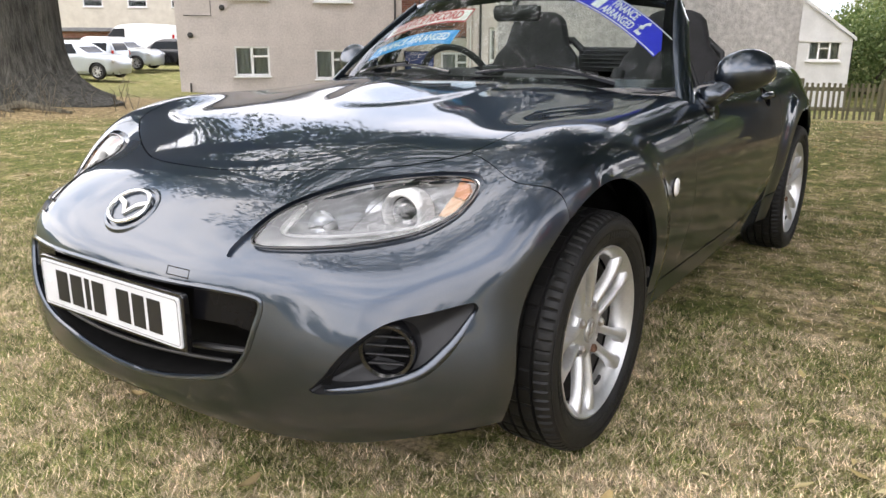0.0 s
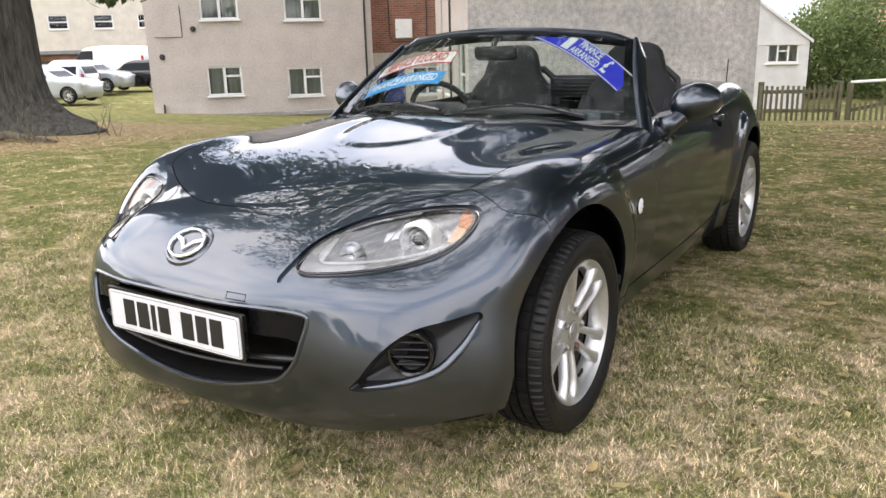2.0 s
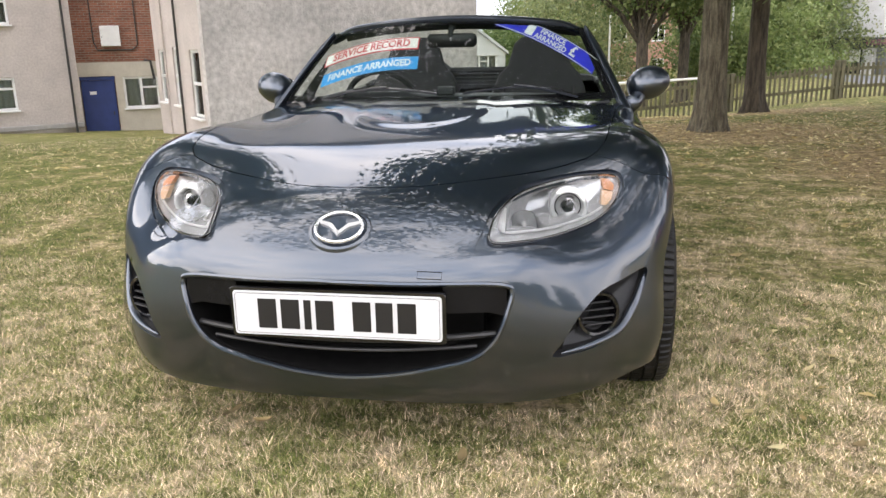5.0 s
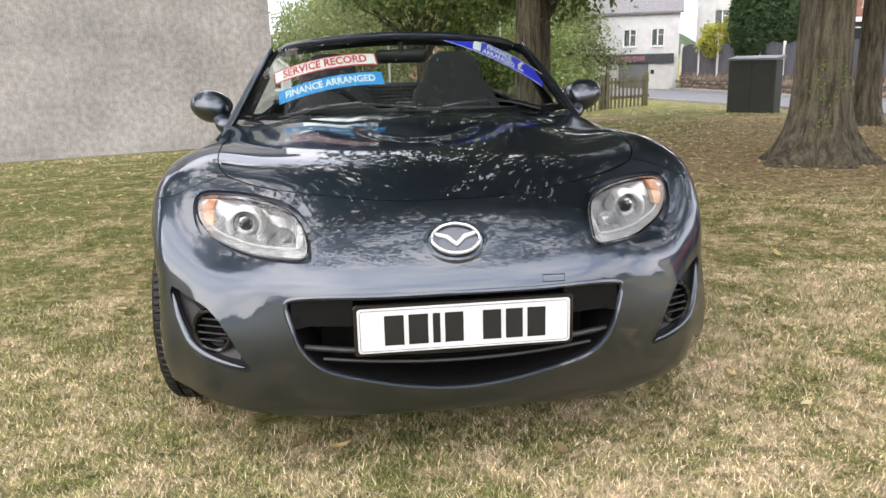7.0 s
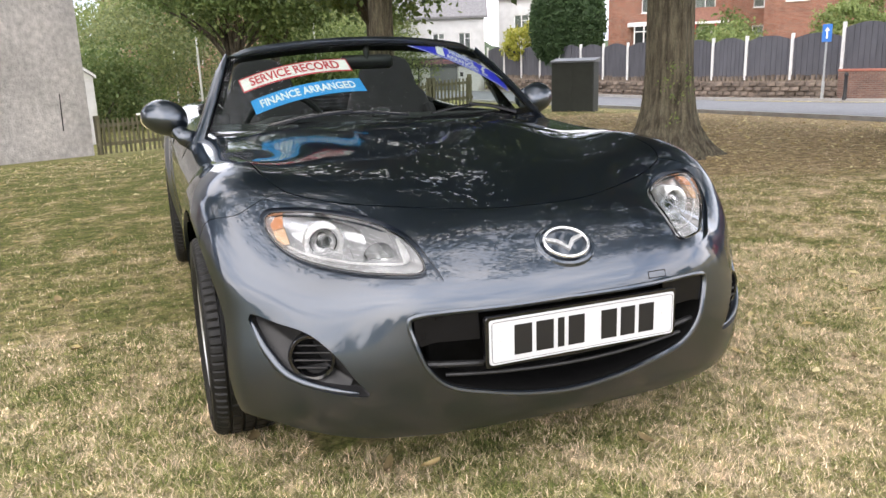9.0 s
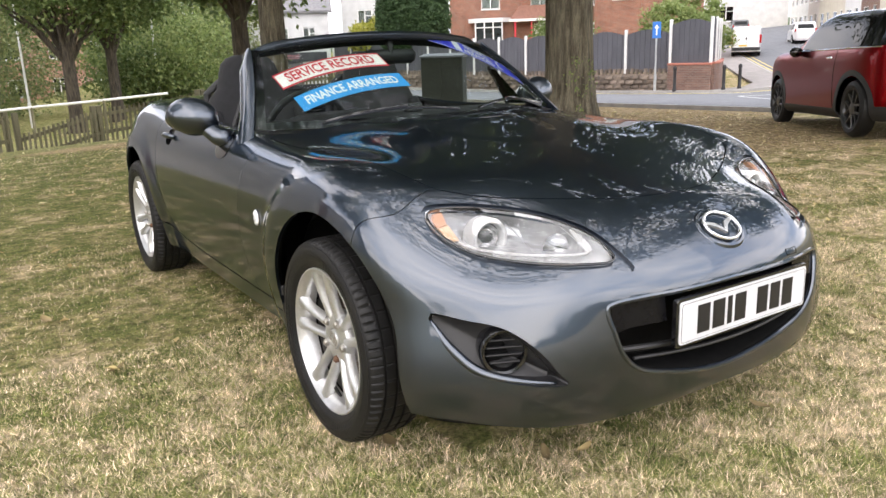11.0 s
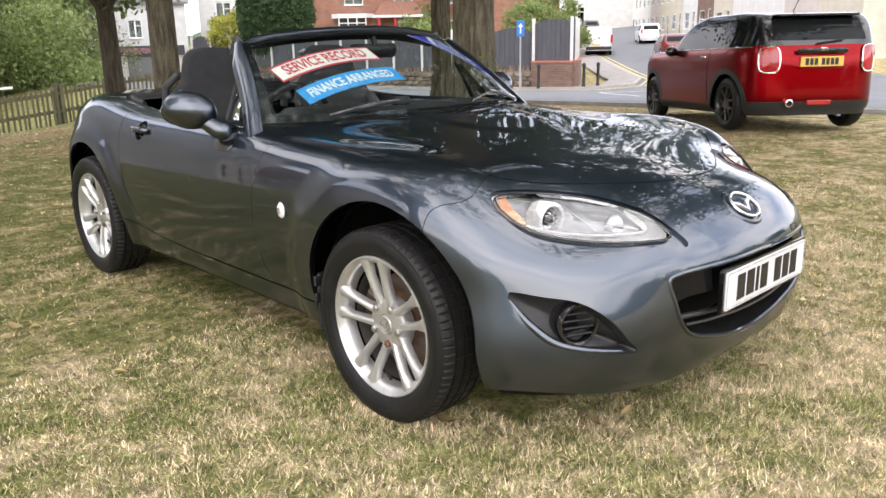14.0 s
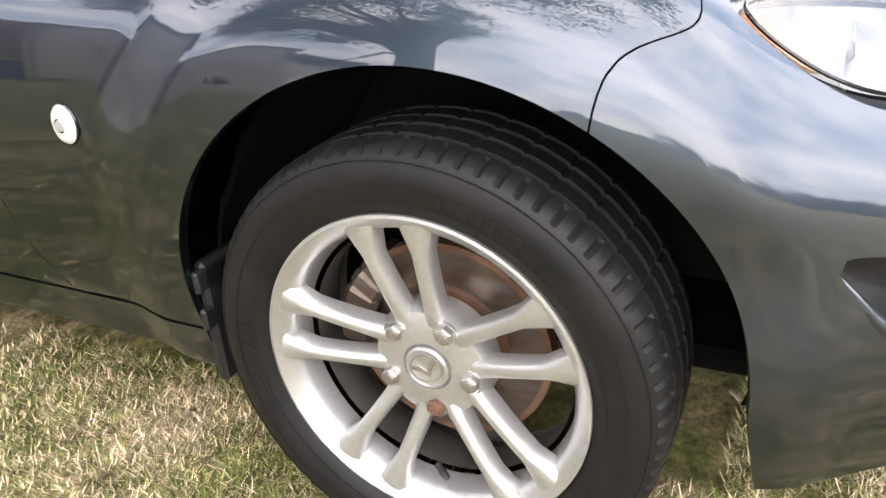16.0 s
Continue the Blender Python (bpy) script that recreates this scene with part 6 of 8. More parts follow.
NEAR = [(14.5, -30), (13.2, -14), (11.6, 0), (10.8, 5), (10.6, 10), (10.7, 15.5), (11.0, 21), (11.6, 28), (12.0, 44)]
FAR = [(20.6, 46.3), (24.5, 27.2), (25.4, 22.2), (26.6, 19.2), (29.5, 18.7), (32.5, 20.2), (52, 38.8), (64, 49.5), (70, 44.5), (52, 28.0), (38.5, 15.2), (34, 9), (31, 0), (30, -30)]
laid("road", NEAR + FAR, .03, asphalt, "grey asphalt road curving up into a side street", "road")


def along(points, n=None, gap=1.0):
    """Evenly spaced places on a bent line, with their headings."""
    out, carry = [], 0.0
    for a, b in zip(points, points[1:]):
        d = math.hypot(b[0] - a[0], b[1] - a[1])
        s = carry
        while s < d:
            out.append((a[0] + (b[0] - a[0]) * s / d, a[1] + (b[1] - a[1]) * s / d, math.degrees(math.atan2(b[1] - a[1], b[0] - a[0]))))
            s += gap
        carry = s - d
    return out


def ribbon(name, pts, wide, lift, thick, material, label, category, kind="structure", shift=0.0):
    """A band of some thickness that follows the ground along a bent line."""
    pts = [(x, y) for x, y, _ in along(pts, gap=.7)]
    g = Geo()
    v, n = [], len(pts)
    for i, (x, y) in enumerate(pts):
        a, b = pts[max(i - 1, 0)], pts[min(i + 1, n - 1)]
        d = Vector((b[0] - a[0], b[1] - a[1])).normalized()
        for o in (shift - wide / 2, shift + wide / 2):
            px, py = x - d.y * o, y + d.x * o
            z = level(px, py) + lift
            v += [(px, py, z), (px, py, z + thick)]
    f = []
    for i in range(n - 1):
        k = 4 * i
        f += [(k + 1, k + 3, k + 7, k + 5), (k, k + 1, k + 5, k + 4), (k + 3, k + 2, k + 6, k + 7)]
    return tagged(g.add(v, f).put(name, material), label, category, kind=kind)


EDGE = [(20.6, 46.3), (24.5, 27.2), (25.4, 22.2), (26.6, 19.2), (29.5, 18.7), (32.5, 20.2), (52, 38.8), (64, 49.5)]
ribbon("pavement", EDGE, 1.5, .02, .12, paving, "grey tarmac pavement along the walls", "pavement", shift=.85)
ribbon("kerb", EDGE, .14, .02, .13, kerb_stone, "pale kerb stones", "kerb", shift=.03)
for o in (-.32, -.62):
    ribbon("road_marking", EDGE[1:7], .09, .034, .004, road_yellow, "double yellow line beside the kerb", "road marking", shift=o)
ribbon("kerb", [(13.2, -14), (11.6, 0), (10.8, 5), (10.6, 10), (10.7, 15.5), (11.0, 21), (11.6, 28)], .13, .0, .08, kerb_stone, "low kerb between lawn and road", "kerb")
ribbon("road_marking", [(19.5, 12), (23.5, 16.5), (28.5, 15.0)], .12, .036, .004, road_white, "white give-way line", "road marking")
ribbon("road_marking", [(18.6, 45), (21.9, 27), (23.6, 17)], .10, .036, .004, road_white, "white line along the road", "road marking", shift=3.0)
laid("road_marking", [(36.4, 19.2), (38.8, 20.8), (38.6, 21.4), (40.0, 21.5), (39.5, 20.2), (39.1, 20.5), (36.7, 18.9)], .038, road_white, "white arrow painted on the road", "road marking", .3)

WALL = [(21.6, 47.2), (25.4, 26.7), (26.35, 22.2)]
stone_wall = thing("stone_wall", "weathered brown stone retaining wall", "wall", kind="structure")
g = Geo()
for x, y, a in along(WALL, gap=1.0):
    z = level(x, y)
    g.box((.5, .12, .15), (1.02, .24, 1.50), 0, pose(x, y, z, 0, 0, a))
g.put("wall_core", stone, stone_wall)
random.seed(11)
shapes = []
for k in range(6):
    q = Geo()
    q.box((0, 0, 0), (.36 + .03 * k, .12, .18), .028)
    for i in range(len(q.v)):
        q.v[i] = tuple(c + random.uniform(-.014, .014) for c in q.v[i])
    me = bpy.data.meshes.new("stone_block")
    me.from_pydata(q.v, [], q.f)
    finish(me, stone, 40)
    shapes.append(me)
for row in range(4):
    for x, y, a in along(WALL, gap=.47):
        if random.random() < .9 and row < 6:
            ob = new("stone_block", random.choice(shapes))
            ob.parent = stone_wall
            ob.matrix_basis = pose(x + random.uniform(-.05, .05), y, level(x, y) + .12 + .205 * row, 0, random.uniform(-2, 2), a) @ pose(.25 * (row % 2), -.04, 0)
for x, y, a in along(WALL, gap=.24):
    ob = new("coping_stone", shapes[0])
    ob.parent = stone_wall
    ob.matrix_basis = pose(x, y, level(x, y) + .95 + random.uniform(-.03, .05), 0, 90 + random.uniform(-8, 8), a) @ pose(0, .06, 0)


def panel_shape(w, h, rise):
    """A fence panel with an arched top and vertical boards."""
    n, cols = 16, []
    for i in range(n):
        top = h + rise * math.sin(math.pi * (i + .5) / n)
        y = .012 * (i % 2)
        cols += [(w * i / n, y + .014, top - .012), (w * i / n + .008, y, top), (w * (i + 1) / n - .008, y, top)]
    cols.append((w, .014, h))
    k = len(cols)
    v = [(x, y, 0) for x, y, t in cols] + [(x, y, t) for x, y, t in cols] + [(x, .045, t) for x, y, t in cols] + [(x, .045, 0) for x, y, t in cols]
    f = [(r * k + i, r * k + i + 1, (r + 1) * k + i + 1, (r + 1) * k + i) for r in range(3) for i in range(k - 1)]
    g = Geo().add(v, f + [(0, k, 2 * k, 3 * k), (k - 1, 4 * k - 1, 3 * k - 1, 2 * k - 1)])
    return g


pan = panel_shape(1.78, 1.72, .20)
me_panel = bpy.data.meshes.new("panel")
me_panel.from_pydata(pan.v, [], pan.f)
finish(me_panel, panel_grey, 30)
post_g = Geo().box((0, 0, .95), (.13, .12, 2.0), .015)
me_post = bpy.data.meshes.new("post")
me_post.from_pydata(post_g.v, [], post_g.f)
finish(me_post, concrete_white, 30)
panel_fence = thing("panel_fence", "dark grey arched fence panels between white concrete posts", "fence")
CORNER = [(26.35, 22.2), (26.75, 20.2), (27.25, 20.35), (31.0, 23.0), (35.6, 27.2)]
for line, base in ((WALL, .97), (CORNER, 1.28)):
    for p, q in zip(line, line[1:]):
        d, a = math.hypot(q[0] - p[0], q[1] - p[1]), math.degrees(math.atan2(q[1] - p[1], q[0] - p[0]))
        n = max(1, round(d / 1.9))
        for i in range(n):
            x, y = p[0] + (q[0] - p[0]) * i / n, p[1] + (q[1] - p[1]) * i / n
            z = level(x, y) + base
            for name, me, off, wide in (("post", me_post, 0, 1), ("panel", me_panel, .06, d / n / 1.90)):
                ob = new(name, me)
                ob.parent = panel_fence
                ob.matrix_basis = pose(x, y, z, 0, 0, a) @ pose(off, .06, 0) @ Matrix.Diagonal((wide, 1, 1, 1))
corner_wall = thing("corner_wall", "low brown brick wall with a red coping at the street corner", "wall", kind="structure")
for p, q in zip(CORNER, CORNER[1:]):
    d, a = math.hypot(q[0] - p[0], q[1] - p[1]), math.degrees(math.atan2(q[1] - p[1], q[0] - p[0]))
    z = level(*p)
    Geo().box((d / 2, 0, .54), (d + .02, .24, 1.44)).put("brick_wall", brick_brown, corner_wall, m=pose(*p, z, 0, 0, a))
    Geo().box((d / 2, 0, 1.29), (d + .06, .30, .10), .02).put("coping", coping_red, corner_wall, m=pose(*p, z, 0, 0, a))
x, y = 26.9, 20.3
Geo().box((0, -.14, 1.05), (.9, .02, .12), .004).put("name_plate", white_ink, corner_wall, m=pose(26.72, 20.95, level(26.7, 20.9) - .02, 0, 0, -79))

# sign post, bollards, cabinet
def sign_post(x, y):
    t = thing("sign_post", "grey pole with a blue one-way arrow sign", "road sign", pose(x, y, level(x, y) + .1, 0, 0, -48))
    Geo().tube([(0, 0, 0), (0, 0, 3.05)], .042, 10).put("pole", pole_grey, t)
    Geo().tube([(0, 0, 0), (0, 0, .75)], .065, 10).put("pole_base", pole_grey, t)
    s_ = Geo().box((0, -.06, 2.68), (.36, .02, .70), .008).put("sign_plate", sign_blue, t)
    a = Geo()
    a.prism([(-.03, -.22), (.03, -.22), (.03, .08), (.10, .08), (0, .24), (-.10, .08), (-.03, .08)], 0, .004, pose(0, -.071, 2.68, 90))
    a.put("arrow", white_ink, s_)


sign_post(25.45, 22.2)
for x, y in ((25.75, 21.35), (26.95, 19.7), (27.9, 19.6)):
    t = thing("bollard", "black cast bollard on the pavement", "bollard", pose(x, y, level(x, y) + .1), group="bollards at the corner")
    Geo().lathe([(.09, 0), (.09, .12), (.07, .16), (.065, .92), (.085, .95), (.085, 1.02), (.05, 1.09), (.0005, 1.11)], 16).put("shaft", bollard_black, t)

cab = thing("utility_cabinet", "dark green street utility cabinet with a sloping lid, on the grass", "cabinet", pose(8.75, 13.95, level(8.75, 13.95) - .06, 0, 0, -46))
g = Geo()
g.box((0, 0, .60), (1.02, .50, 1.20), .015)
cb = g.put("body", cabinet_green, cab)
g = Geo()
g.add([(-.54, -.29, 1.20), (.54, -.29, 1.20), (.54, .29, 1.20), (-.54, .29, 1.20), (-.54, -.27, 1.24), (.54, -.27, 1.24), (.54, .29, 1.30), (-.54, .29, 1.30)], [(0, 3, 2, 1), (4, 5, 6, 7), (0, 1, 5, 4), (1, 2, 6, 5), (2, 3, 7, 6), (3, 0, 4, 7)])
g.put("lid", shutter_grey, cab)
for x in (-.25, .25):
    Geo().box((x, -.256, .60), (.49, .014, 1.10), .006).put("door", cabinet_green, cab)


# ---- picket fence round the lawn's foot ----
def picket_fence():
    """Runs of pickets: from, to, height of the picket tops above the ground at both ends."""
    runs = (((-2.05, 18.30), (-.26, 19.15), .84, .84), ((-.18, 19.20), (1.80, 19.85), .36, .82), ((1.80, 19.85), (4.60, 20.10), .82, .94), ((4.60, 20.10), (7.43, 20.20), .94, .92), ((7.43, 20.20), (8.74, 20.10), .92, .90))
    t = thing("picket_fence", "weathered mossy wooden picket fence", "fence")
    p = Geo().box((0, 0, -.48), (.062, .020, .96), .006)
    me = bpy.data.meshes.new("picket")
    me.from_pydata(p.v, [], p.f)
    finish(me, fence_wood, 30)
    q = Geo().box((0, 0, -.55), (.12, .12, 1.20), .012)
    me2 = bpy.data.meshes.new("post")
    me2.from_pydata(q.v, [], q.f)
    finish(me2, fence_wood, 30)
    random.seed(5)
    for p0, p1, h0, h1 in runs:
        d, a = math.hypot(p1[0] - p0[0], p1[1] - p0[1]), math.degrees(math.atan2(p1[1] - p0[1], p1[0] - p0[0]))
        at = lambda k: (p0[0] + (p1[0] - p0[0]) * k, p0[1] + (p1[1] - p0[1]) * k, level(*p0) + h0 + (level(*p1) + h1 - level(*p0) - h0) * k)
        n = round(d / .125)
        for i in range(n):
            x, y, z = at((i + .5) / n)
            ob = new("picket", me)
            ob.parent = t
            ob.matrix_basis = pose(x, y, z + random.uniform(-.012, .012), 0, random.uniform(-1.5, 1.5), a)
        for k in (0, 1):
            x, y, z = at(k)
            ob = new("post", me2)
            ob.parent = t
            ob.matrix_basis = pose(x, y, max(z, level(x, y) + .8) + .05, 0, 0, a) @ pose(.07 - .14 * k, .08, 0)
        A, B = Vector(at(0)), Vector(at(1))
        m = Matrix.Translation((A + B) / 2) @ (B - A).to_track_quat("X", "Z").to_matrix().to_4x4()
        for drop in (.14, .60):
            Geo().box((0, .035, -drop), ((B - A).length, .04, .09), .008).put("rail", fence_wood, t, m=m)


picket_fence()
rail = thing("white_rail", "low white metal barrier rail beyond the fence", "barrier")
pts = [(-1.2, 31.7, -.62), (.8, 31.8, -.49), (3.4, 31.7, -.38), (6.4, 31.1, -.20)]
Geo().tube(pts, .05, 8).put("rail", upvc, rail)
for x, y, _ in along([p[:2] for p in pts], gap=2.6):
    top = -.58 + .052 * (x + 1.2)
    Geo().tube([(x, y, min(level(x, y), top) - .5), (x, y, top - .03)], .05, 8).put("post", fence_wood, rail)
for x, y in ((7.7, 38.0), (1.9, 37.9), (1.4, 52)):
    t = thing("lamp_post", "slim pale street lamp post", "lamp post", pose(x, y, level(x, y)))
    Geo().tube([(0, 0, 0), (0, 0, 1.1), (0, 0, 1.12), (0, 0, 5.4)], [.08, .08, .055, .045], 10).put("pole", upvc, t)

# ---- trees, bushes, grass ----
def leaf_material(name, one, two, three=None):
    m = bpy.data.materials.new(name)
    m.use_nodes = True
    n, l = m.node_tree.nodes, m.node_tree.links
    b = n["Principled BSDF"]
    b.inputs["Roughness"].default_value, b.inputs["Specular IOR Level"].default_value = 0.55, 0.35
    g = n.new("ShaderNodeNewGeometry")
    r = n.new("ShaderNodeValToRGB")
    stops = [(0.0, one), (0.6, two), (1.0, three or two)]
    r.color_ramp.elements.new(.5)
    for e, (p, c) in zip(r.color_ramp.elements, stops):
        e.position, e.color = p, (*c, 1)
    l.new(g.outputs["Random Per Island"], r.inputs["Fac"])
    l.new(r.outputs["Color"], b.inputs["Base Color"])
    t, x = n.new("ShaderNodeBsdfTranslucent"), n.new("ShaderNodeMixShader")
    x.inputs["Fac"].default_value = 0.35
    l.new(r.outputs["Color"], t.inputs["Color"])
    l.new(b.outputs["BSDF"], x.inputs[1]), l.new(t.outputs["BSDF"], x.inputs[2]), l.new(x.outputs["Shader"], n["Material Output"].inputs["Surface"])
    return m


leaf_green = leaf_material("lime_leaf", (0.070, 0.110, 0.032), (0.115, 0.160, 0.048), (0.20, 0.24, 0.085))
leaf_dark = leaf_material("dark_leaf", (0.048, 0.075, 0.028), (0.075, 0.115, 0.040), (0.12, 0.16, 0.06))
leaf_light = leaf_material("light_leaf", (0.13, 0.18, 0.055), (0.20, 0.26, 0.08), (0.30, 0.33, 0.13))
leaf_wood = leaf_material("woodland_leaf", (0.12, 0.15, 0.065), (0.20, 0.24, 0.10), (0.30, 0.31, 0.14))
leaf_gold = leaf_material("golden_leaf", (0.25, 0.27, 0.04), (0.38, 0.38, 0.06), (0.45, 0.42, 0.10))
leaf_hedge = leaf_material("clipped_conifer", (0.035, 0.068, 0.026), (0.055, 0.098, 0.036), (0.08, 0.13, 0.048))


def unit(rng, n):
    v = rng.normal(size=(n, 3))
    return v / np.linalg.norm(v, axis=1)[:, None]


def leaf_quads(rng, pos, size, droop=0.3):
    """Rhombic leaves at the places given, turned at random."""
    n = len(pos)
    a = unit(rng, n)
    a[:, 2] -= droop
    a /= np.linalg.norm(a, axis=1)[:, None]
    b = np.cross(a, unit(rng, n))
    b /= np.maximum(np.linalg.norm(b, axis=1), 1e-6)[:, None]
    s = (size * rng.uniform(.65, 1.35, n))[:, None]
    v = np.stack([pos - a * s * .5, pos + b * s * .36, pos + a * s * .6, pos - b * s * .36], 1).reshape(-1, 3)
    return v, np.arange(4 * n).reshape(-1, 4)


def clumps(rng, centre, radii, count, per, spread, floor=-9.0, hollow=.55, uneven=1.0):
    """Places of leaves: clumps scattered through an uneven ellipsoid."""
    d = unit(rng, count)
    r = rng.uniform(hollow, 1, count) ** .6
    wob = 1 + uneven * .22 * np.sin(3.1 * d[:, 0] + 2.3 * d[:, 1] + centre[0]) + uneven * .16 * np.sin(5.7 * d[:, 2] + 4.1 * d[:, 0] + centre[1])
    c = np.array(centre) + d * (r * wob)[:, None] * np.array(radii)
    c = c[c[:, 2] > floor]
    p = np.repeat(c, per, 0) + rng.normal(size=(len(c) * per, 3)) * spread * np.array([1, 1, .7])
    return c, p


def tree(x, y, r, top, crown, seed, label, bark_m=None, leaf_m=None, leaf=.12, flare=1.6, lean=(0, 0), fork=3.0, count=150, per=45, spread=.38, hang=()):
    """A tree: flared furrowed trunk, forked limbs, twigs and a crown of leaf clumps. crown: (dx, dy, z, rx, ry, rz)."""
    rng = np.random.default_rng(seed)
    z0 = level(x, y)
    t = thing("tree", label, "tree", pose(x, y, z0))
    g = Geo()
    n = 84
    hs = [-.15, .0, .08, .18, .32, .5, .8, 1.2, 1.8, 2.4, fork, fork + .6, fork + 1.4]
    ph = rng.uniform(0, 6.28, 4)
    v, f = [], []
    for h in hs:
        wide = r * (1 + (flare - 1) * math.exp(-max(h, 0) / .28) - .05 * max(h, 0) / fork * 2)
        root = .30 * math.exp(-max(h, 0) / .30)
        for i in range(n):
            a = 2 * math.pi * i / n
            q = 1 + root * math.cos(5 * a + ph[0]) * .6 + root * .4 * math.cos(3 * a + ph[1]) + .045 * math.sin(7 * a + ph[2] + h) + .025 * math.sin(13 * a + 2.1 * h) + .022 * abs(math.sin(15.5 * a + .9 * math.sin(2.2 * h + 5 * a))) + .014 * math.sin(37 * a + 1.7 * math.sin(3.1 * h))
            v.append((lean[0] * h + wide * q * math.cos(a), lean[1] * h + wide * q * math.sin(a), h))
    for i in range(len(hs) - 1):
        for j in range(n):
            f.append((i * n + j, i * n + (j + 1) % n, (i + 1) * n + (j + 1) % n, (i + 1) * n + j))
    g.add(v, f)
    g.put("trunk", bark_m or bark, t, angle=70)
    dx, dy, cz, rx, ry, rz = crown
    centres, p = clumps(rng, (dx, dy, cz), (rx, ry, rz), count, per, spread, floor=fork - .2)
    extra = []
    for hx, hy, hz, hr in hang:
        _, e = clumps(rng, (hx - x, hy - y, hz - z0), (hr, hr, hr * .6), 12, per, .16, hollow=.1)
        extra.append(e)
    p = np.concatenate([p, *extra]) if extra else p
    limbs = Geo()
    base = Vector((lean[0] * fork, lean[1] * fork, fork))
    pick = rng.permutation(len(centres))[:16]
    for k in pick:
        c = Vector(centres[k])
        mid = base.lerp(c, .5) + Vector((rng.uniform(-.3, .3), rng.uniform(-.3, .3), .5))
        limbs.tube([base - Vector((0, 0, .3)), base.lerp(mid, .5) + Vector((0, 0, .15)), mid, c], [r * .42, r * .28, r * .18, r * .05], 7)
    for hx, hy, hz, hr in hang:
        c = Vector((hx - x, hy - y, hz - z0))
        limbs.tube([base, base.lerp(c, .55) + Vector((0, 0, .9)), c], [r * .2, r * .1, r * .03], 6)
    limbs.put("branchwork", bark_m or bark, t, angle=70)
    lv, lf = leaf_quads(rng, p, leaf)
    raw_mesh("crown", lv, lf, leaf_m or leaf_green, t, smooth=False)
    return t


tree(2.24, 8.16, .165, 9, (.5, -1.0, 5.8, 4.8, 5.8, 2.7), 1, "lawn tree with a straight grey-brown trunk and full green crown", leaf_m=leaf_dark, count=260, per=120, leaf=.16, fork=3.0, spread=.38, hang=((5.4, 9.6, 2.75, .8), (4.4, 10.6, 2.7, .8)))
big_tree = tree(4.40, 4.70, .24, 10, (-.4, -1.9, 5.7, 6.6, 6.0, 2.7), 2, "large lawn tree with a flared, deeply furrowed trunk and moss", leaf_m=leaf_dark, count=255, per=120, spread=.36, leaf=.15, flare=2.1, fork=3.0)
tree(4.25, 15.30, .19, 8, (.2, .4, 5.6, 4.2, 4.0, 2.4), 3, "slim dark-barked tree forking above the fence", bark_m=bark_dark, count=300, per=60, leaf=.14, fork=2.5, hang=((3.2, 14.6, 2.6, .6),))
tree(8.0, 9.05, .18, 8, (.8, .2, 5.1, 4.6, 4.8, 2.7), 4, "slim grey tree beside the road", leaf_m=leaf_dark, count=340, per=70, leaf=.13, fork=3.2)
tree(-11.0, 4.55, .79, 12, (1.0, 2.5, 8.4, 6.2, 6.2, 2.8), 5, "massive old tree with spreading roots and dead stalks at its foot", bark_m=bark_old, flare=1.9, fork=3.6, leaf_m=leaf_dark, count=420, per=65, leaf=.17, spread=.36, hang=((-10.6, 6.6, 2.5, .8),))
tree(3.2, 33.7, .26, 8, (0, 0, 6.7, 4.2, 3.4, 2.3), 6, "tree beyond the fence with a broad crown", bark_m=bark_dark, count=260, per=70, leaf=.17, spread=.5, fork=3.0)
tree(5.2, 35.4, .24, 8, (0, 0, 6.8, 3.6, 3.4, 2.4), 7, "tree beyond the fence with a broad crown", bark_m=bark_dark, count=260, per=70, leaf=.17, spread=.5, fork=3.0)

def trunk_sprouts(owner):
    """Small yellow-green shoots that grow from the bark of the big lawn tree."""
    rng = np.random.default_rng(61)
    spots = [(-1.95, .42, .05), (-1.9, .62, .05), (-2.25, .78, .06), (-1.6, .70, .05), (-2.1, .95, .04), (-1.45, .85, .05)]
    pts = []
    for a, h, r in spots:
        c = np.array([.30 * math.cos(a), .30 * math.sin(a), h])
        pts.append(c + rng.normal(size=(22, 3)) * r * np.array([.7, .7, 1.0]))
    lv, lf = leaf_quads(rng, np.concatenate(pts), .032)
    raw_mesh("sprout", lv, lf, leaf_light, owner, "yellow-green shoots on the bark", smooth=False)


trunk_sprouts(big_tree)

# dead stalks and roots at the old tree's foot
st = thing("dead_stalks", "dry brown stalks and weeds round the old tree", "weeds", pose(-10.2, 3.7, level(-10.2, 3.7)), kind="stuff")
rng = np.random.default_rng(9)
g = Geo()
for k in range(140):
    a, b = rng.uniform(-1.8, 2.0), rng.uniform(-1.2, 1.4)
    h = rng.uniform(.1, .5)
    g.tube([(a, b, -.03), (a + rng.uniform(-.12, .12), b + rng.uniform(-.12, .12), h * .6), (a + rng.uniform(-.2, .2), b + rng.uniform(-.2, .2), h)], [.006, .005, .002], 4, cap=False)
for k in range(5):
    a = rng.uniform(-1.2, 1.6)
    g.tube([(a - .7, .2 * k - .6, .0), (a, .2 * k - .6 + rng.uniform(-.2, .2), .09), (a + .7, .2 * k - .4, .0)], [.04, .06, .02], 6)
g.put("stalk", bark, st, angle=60)


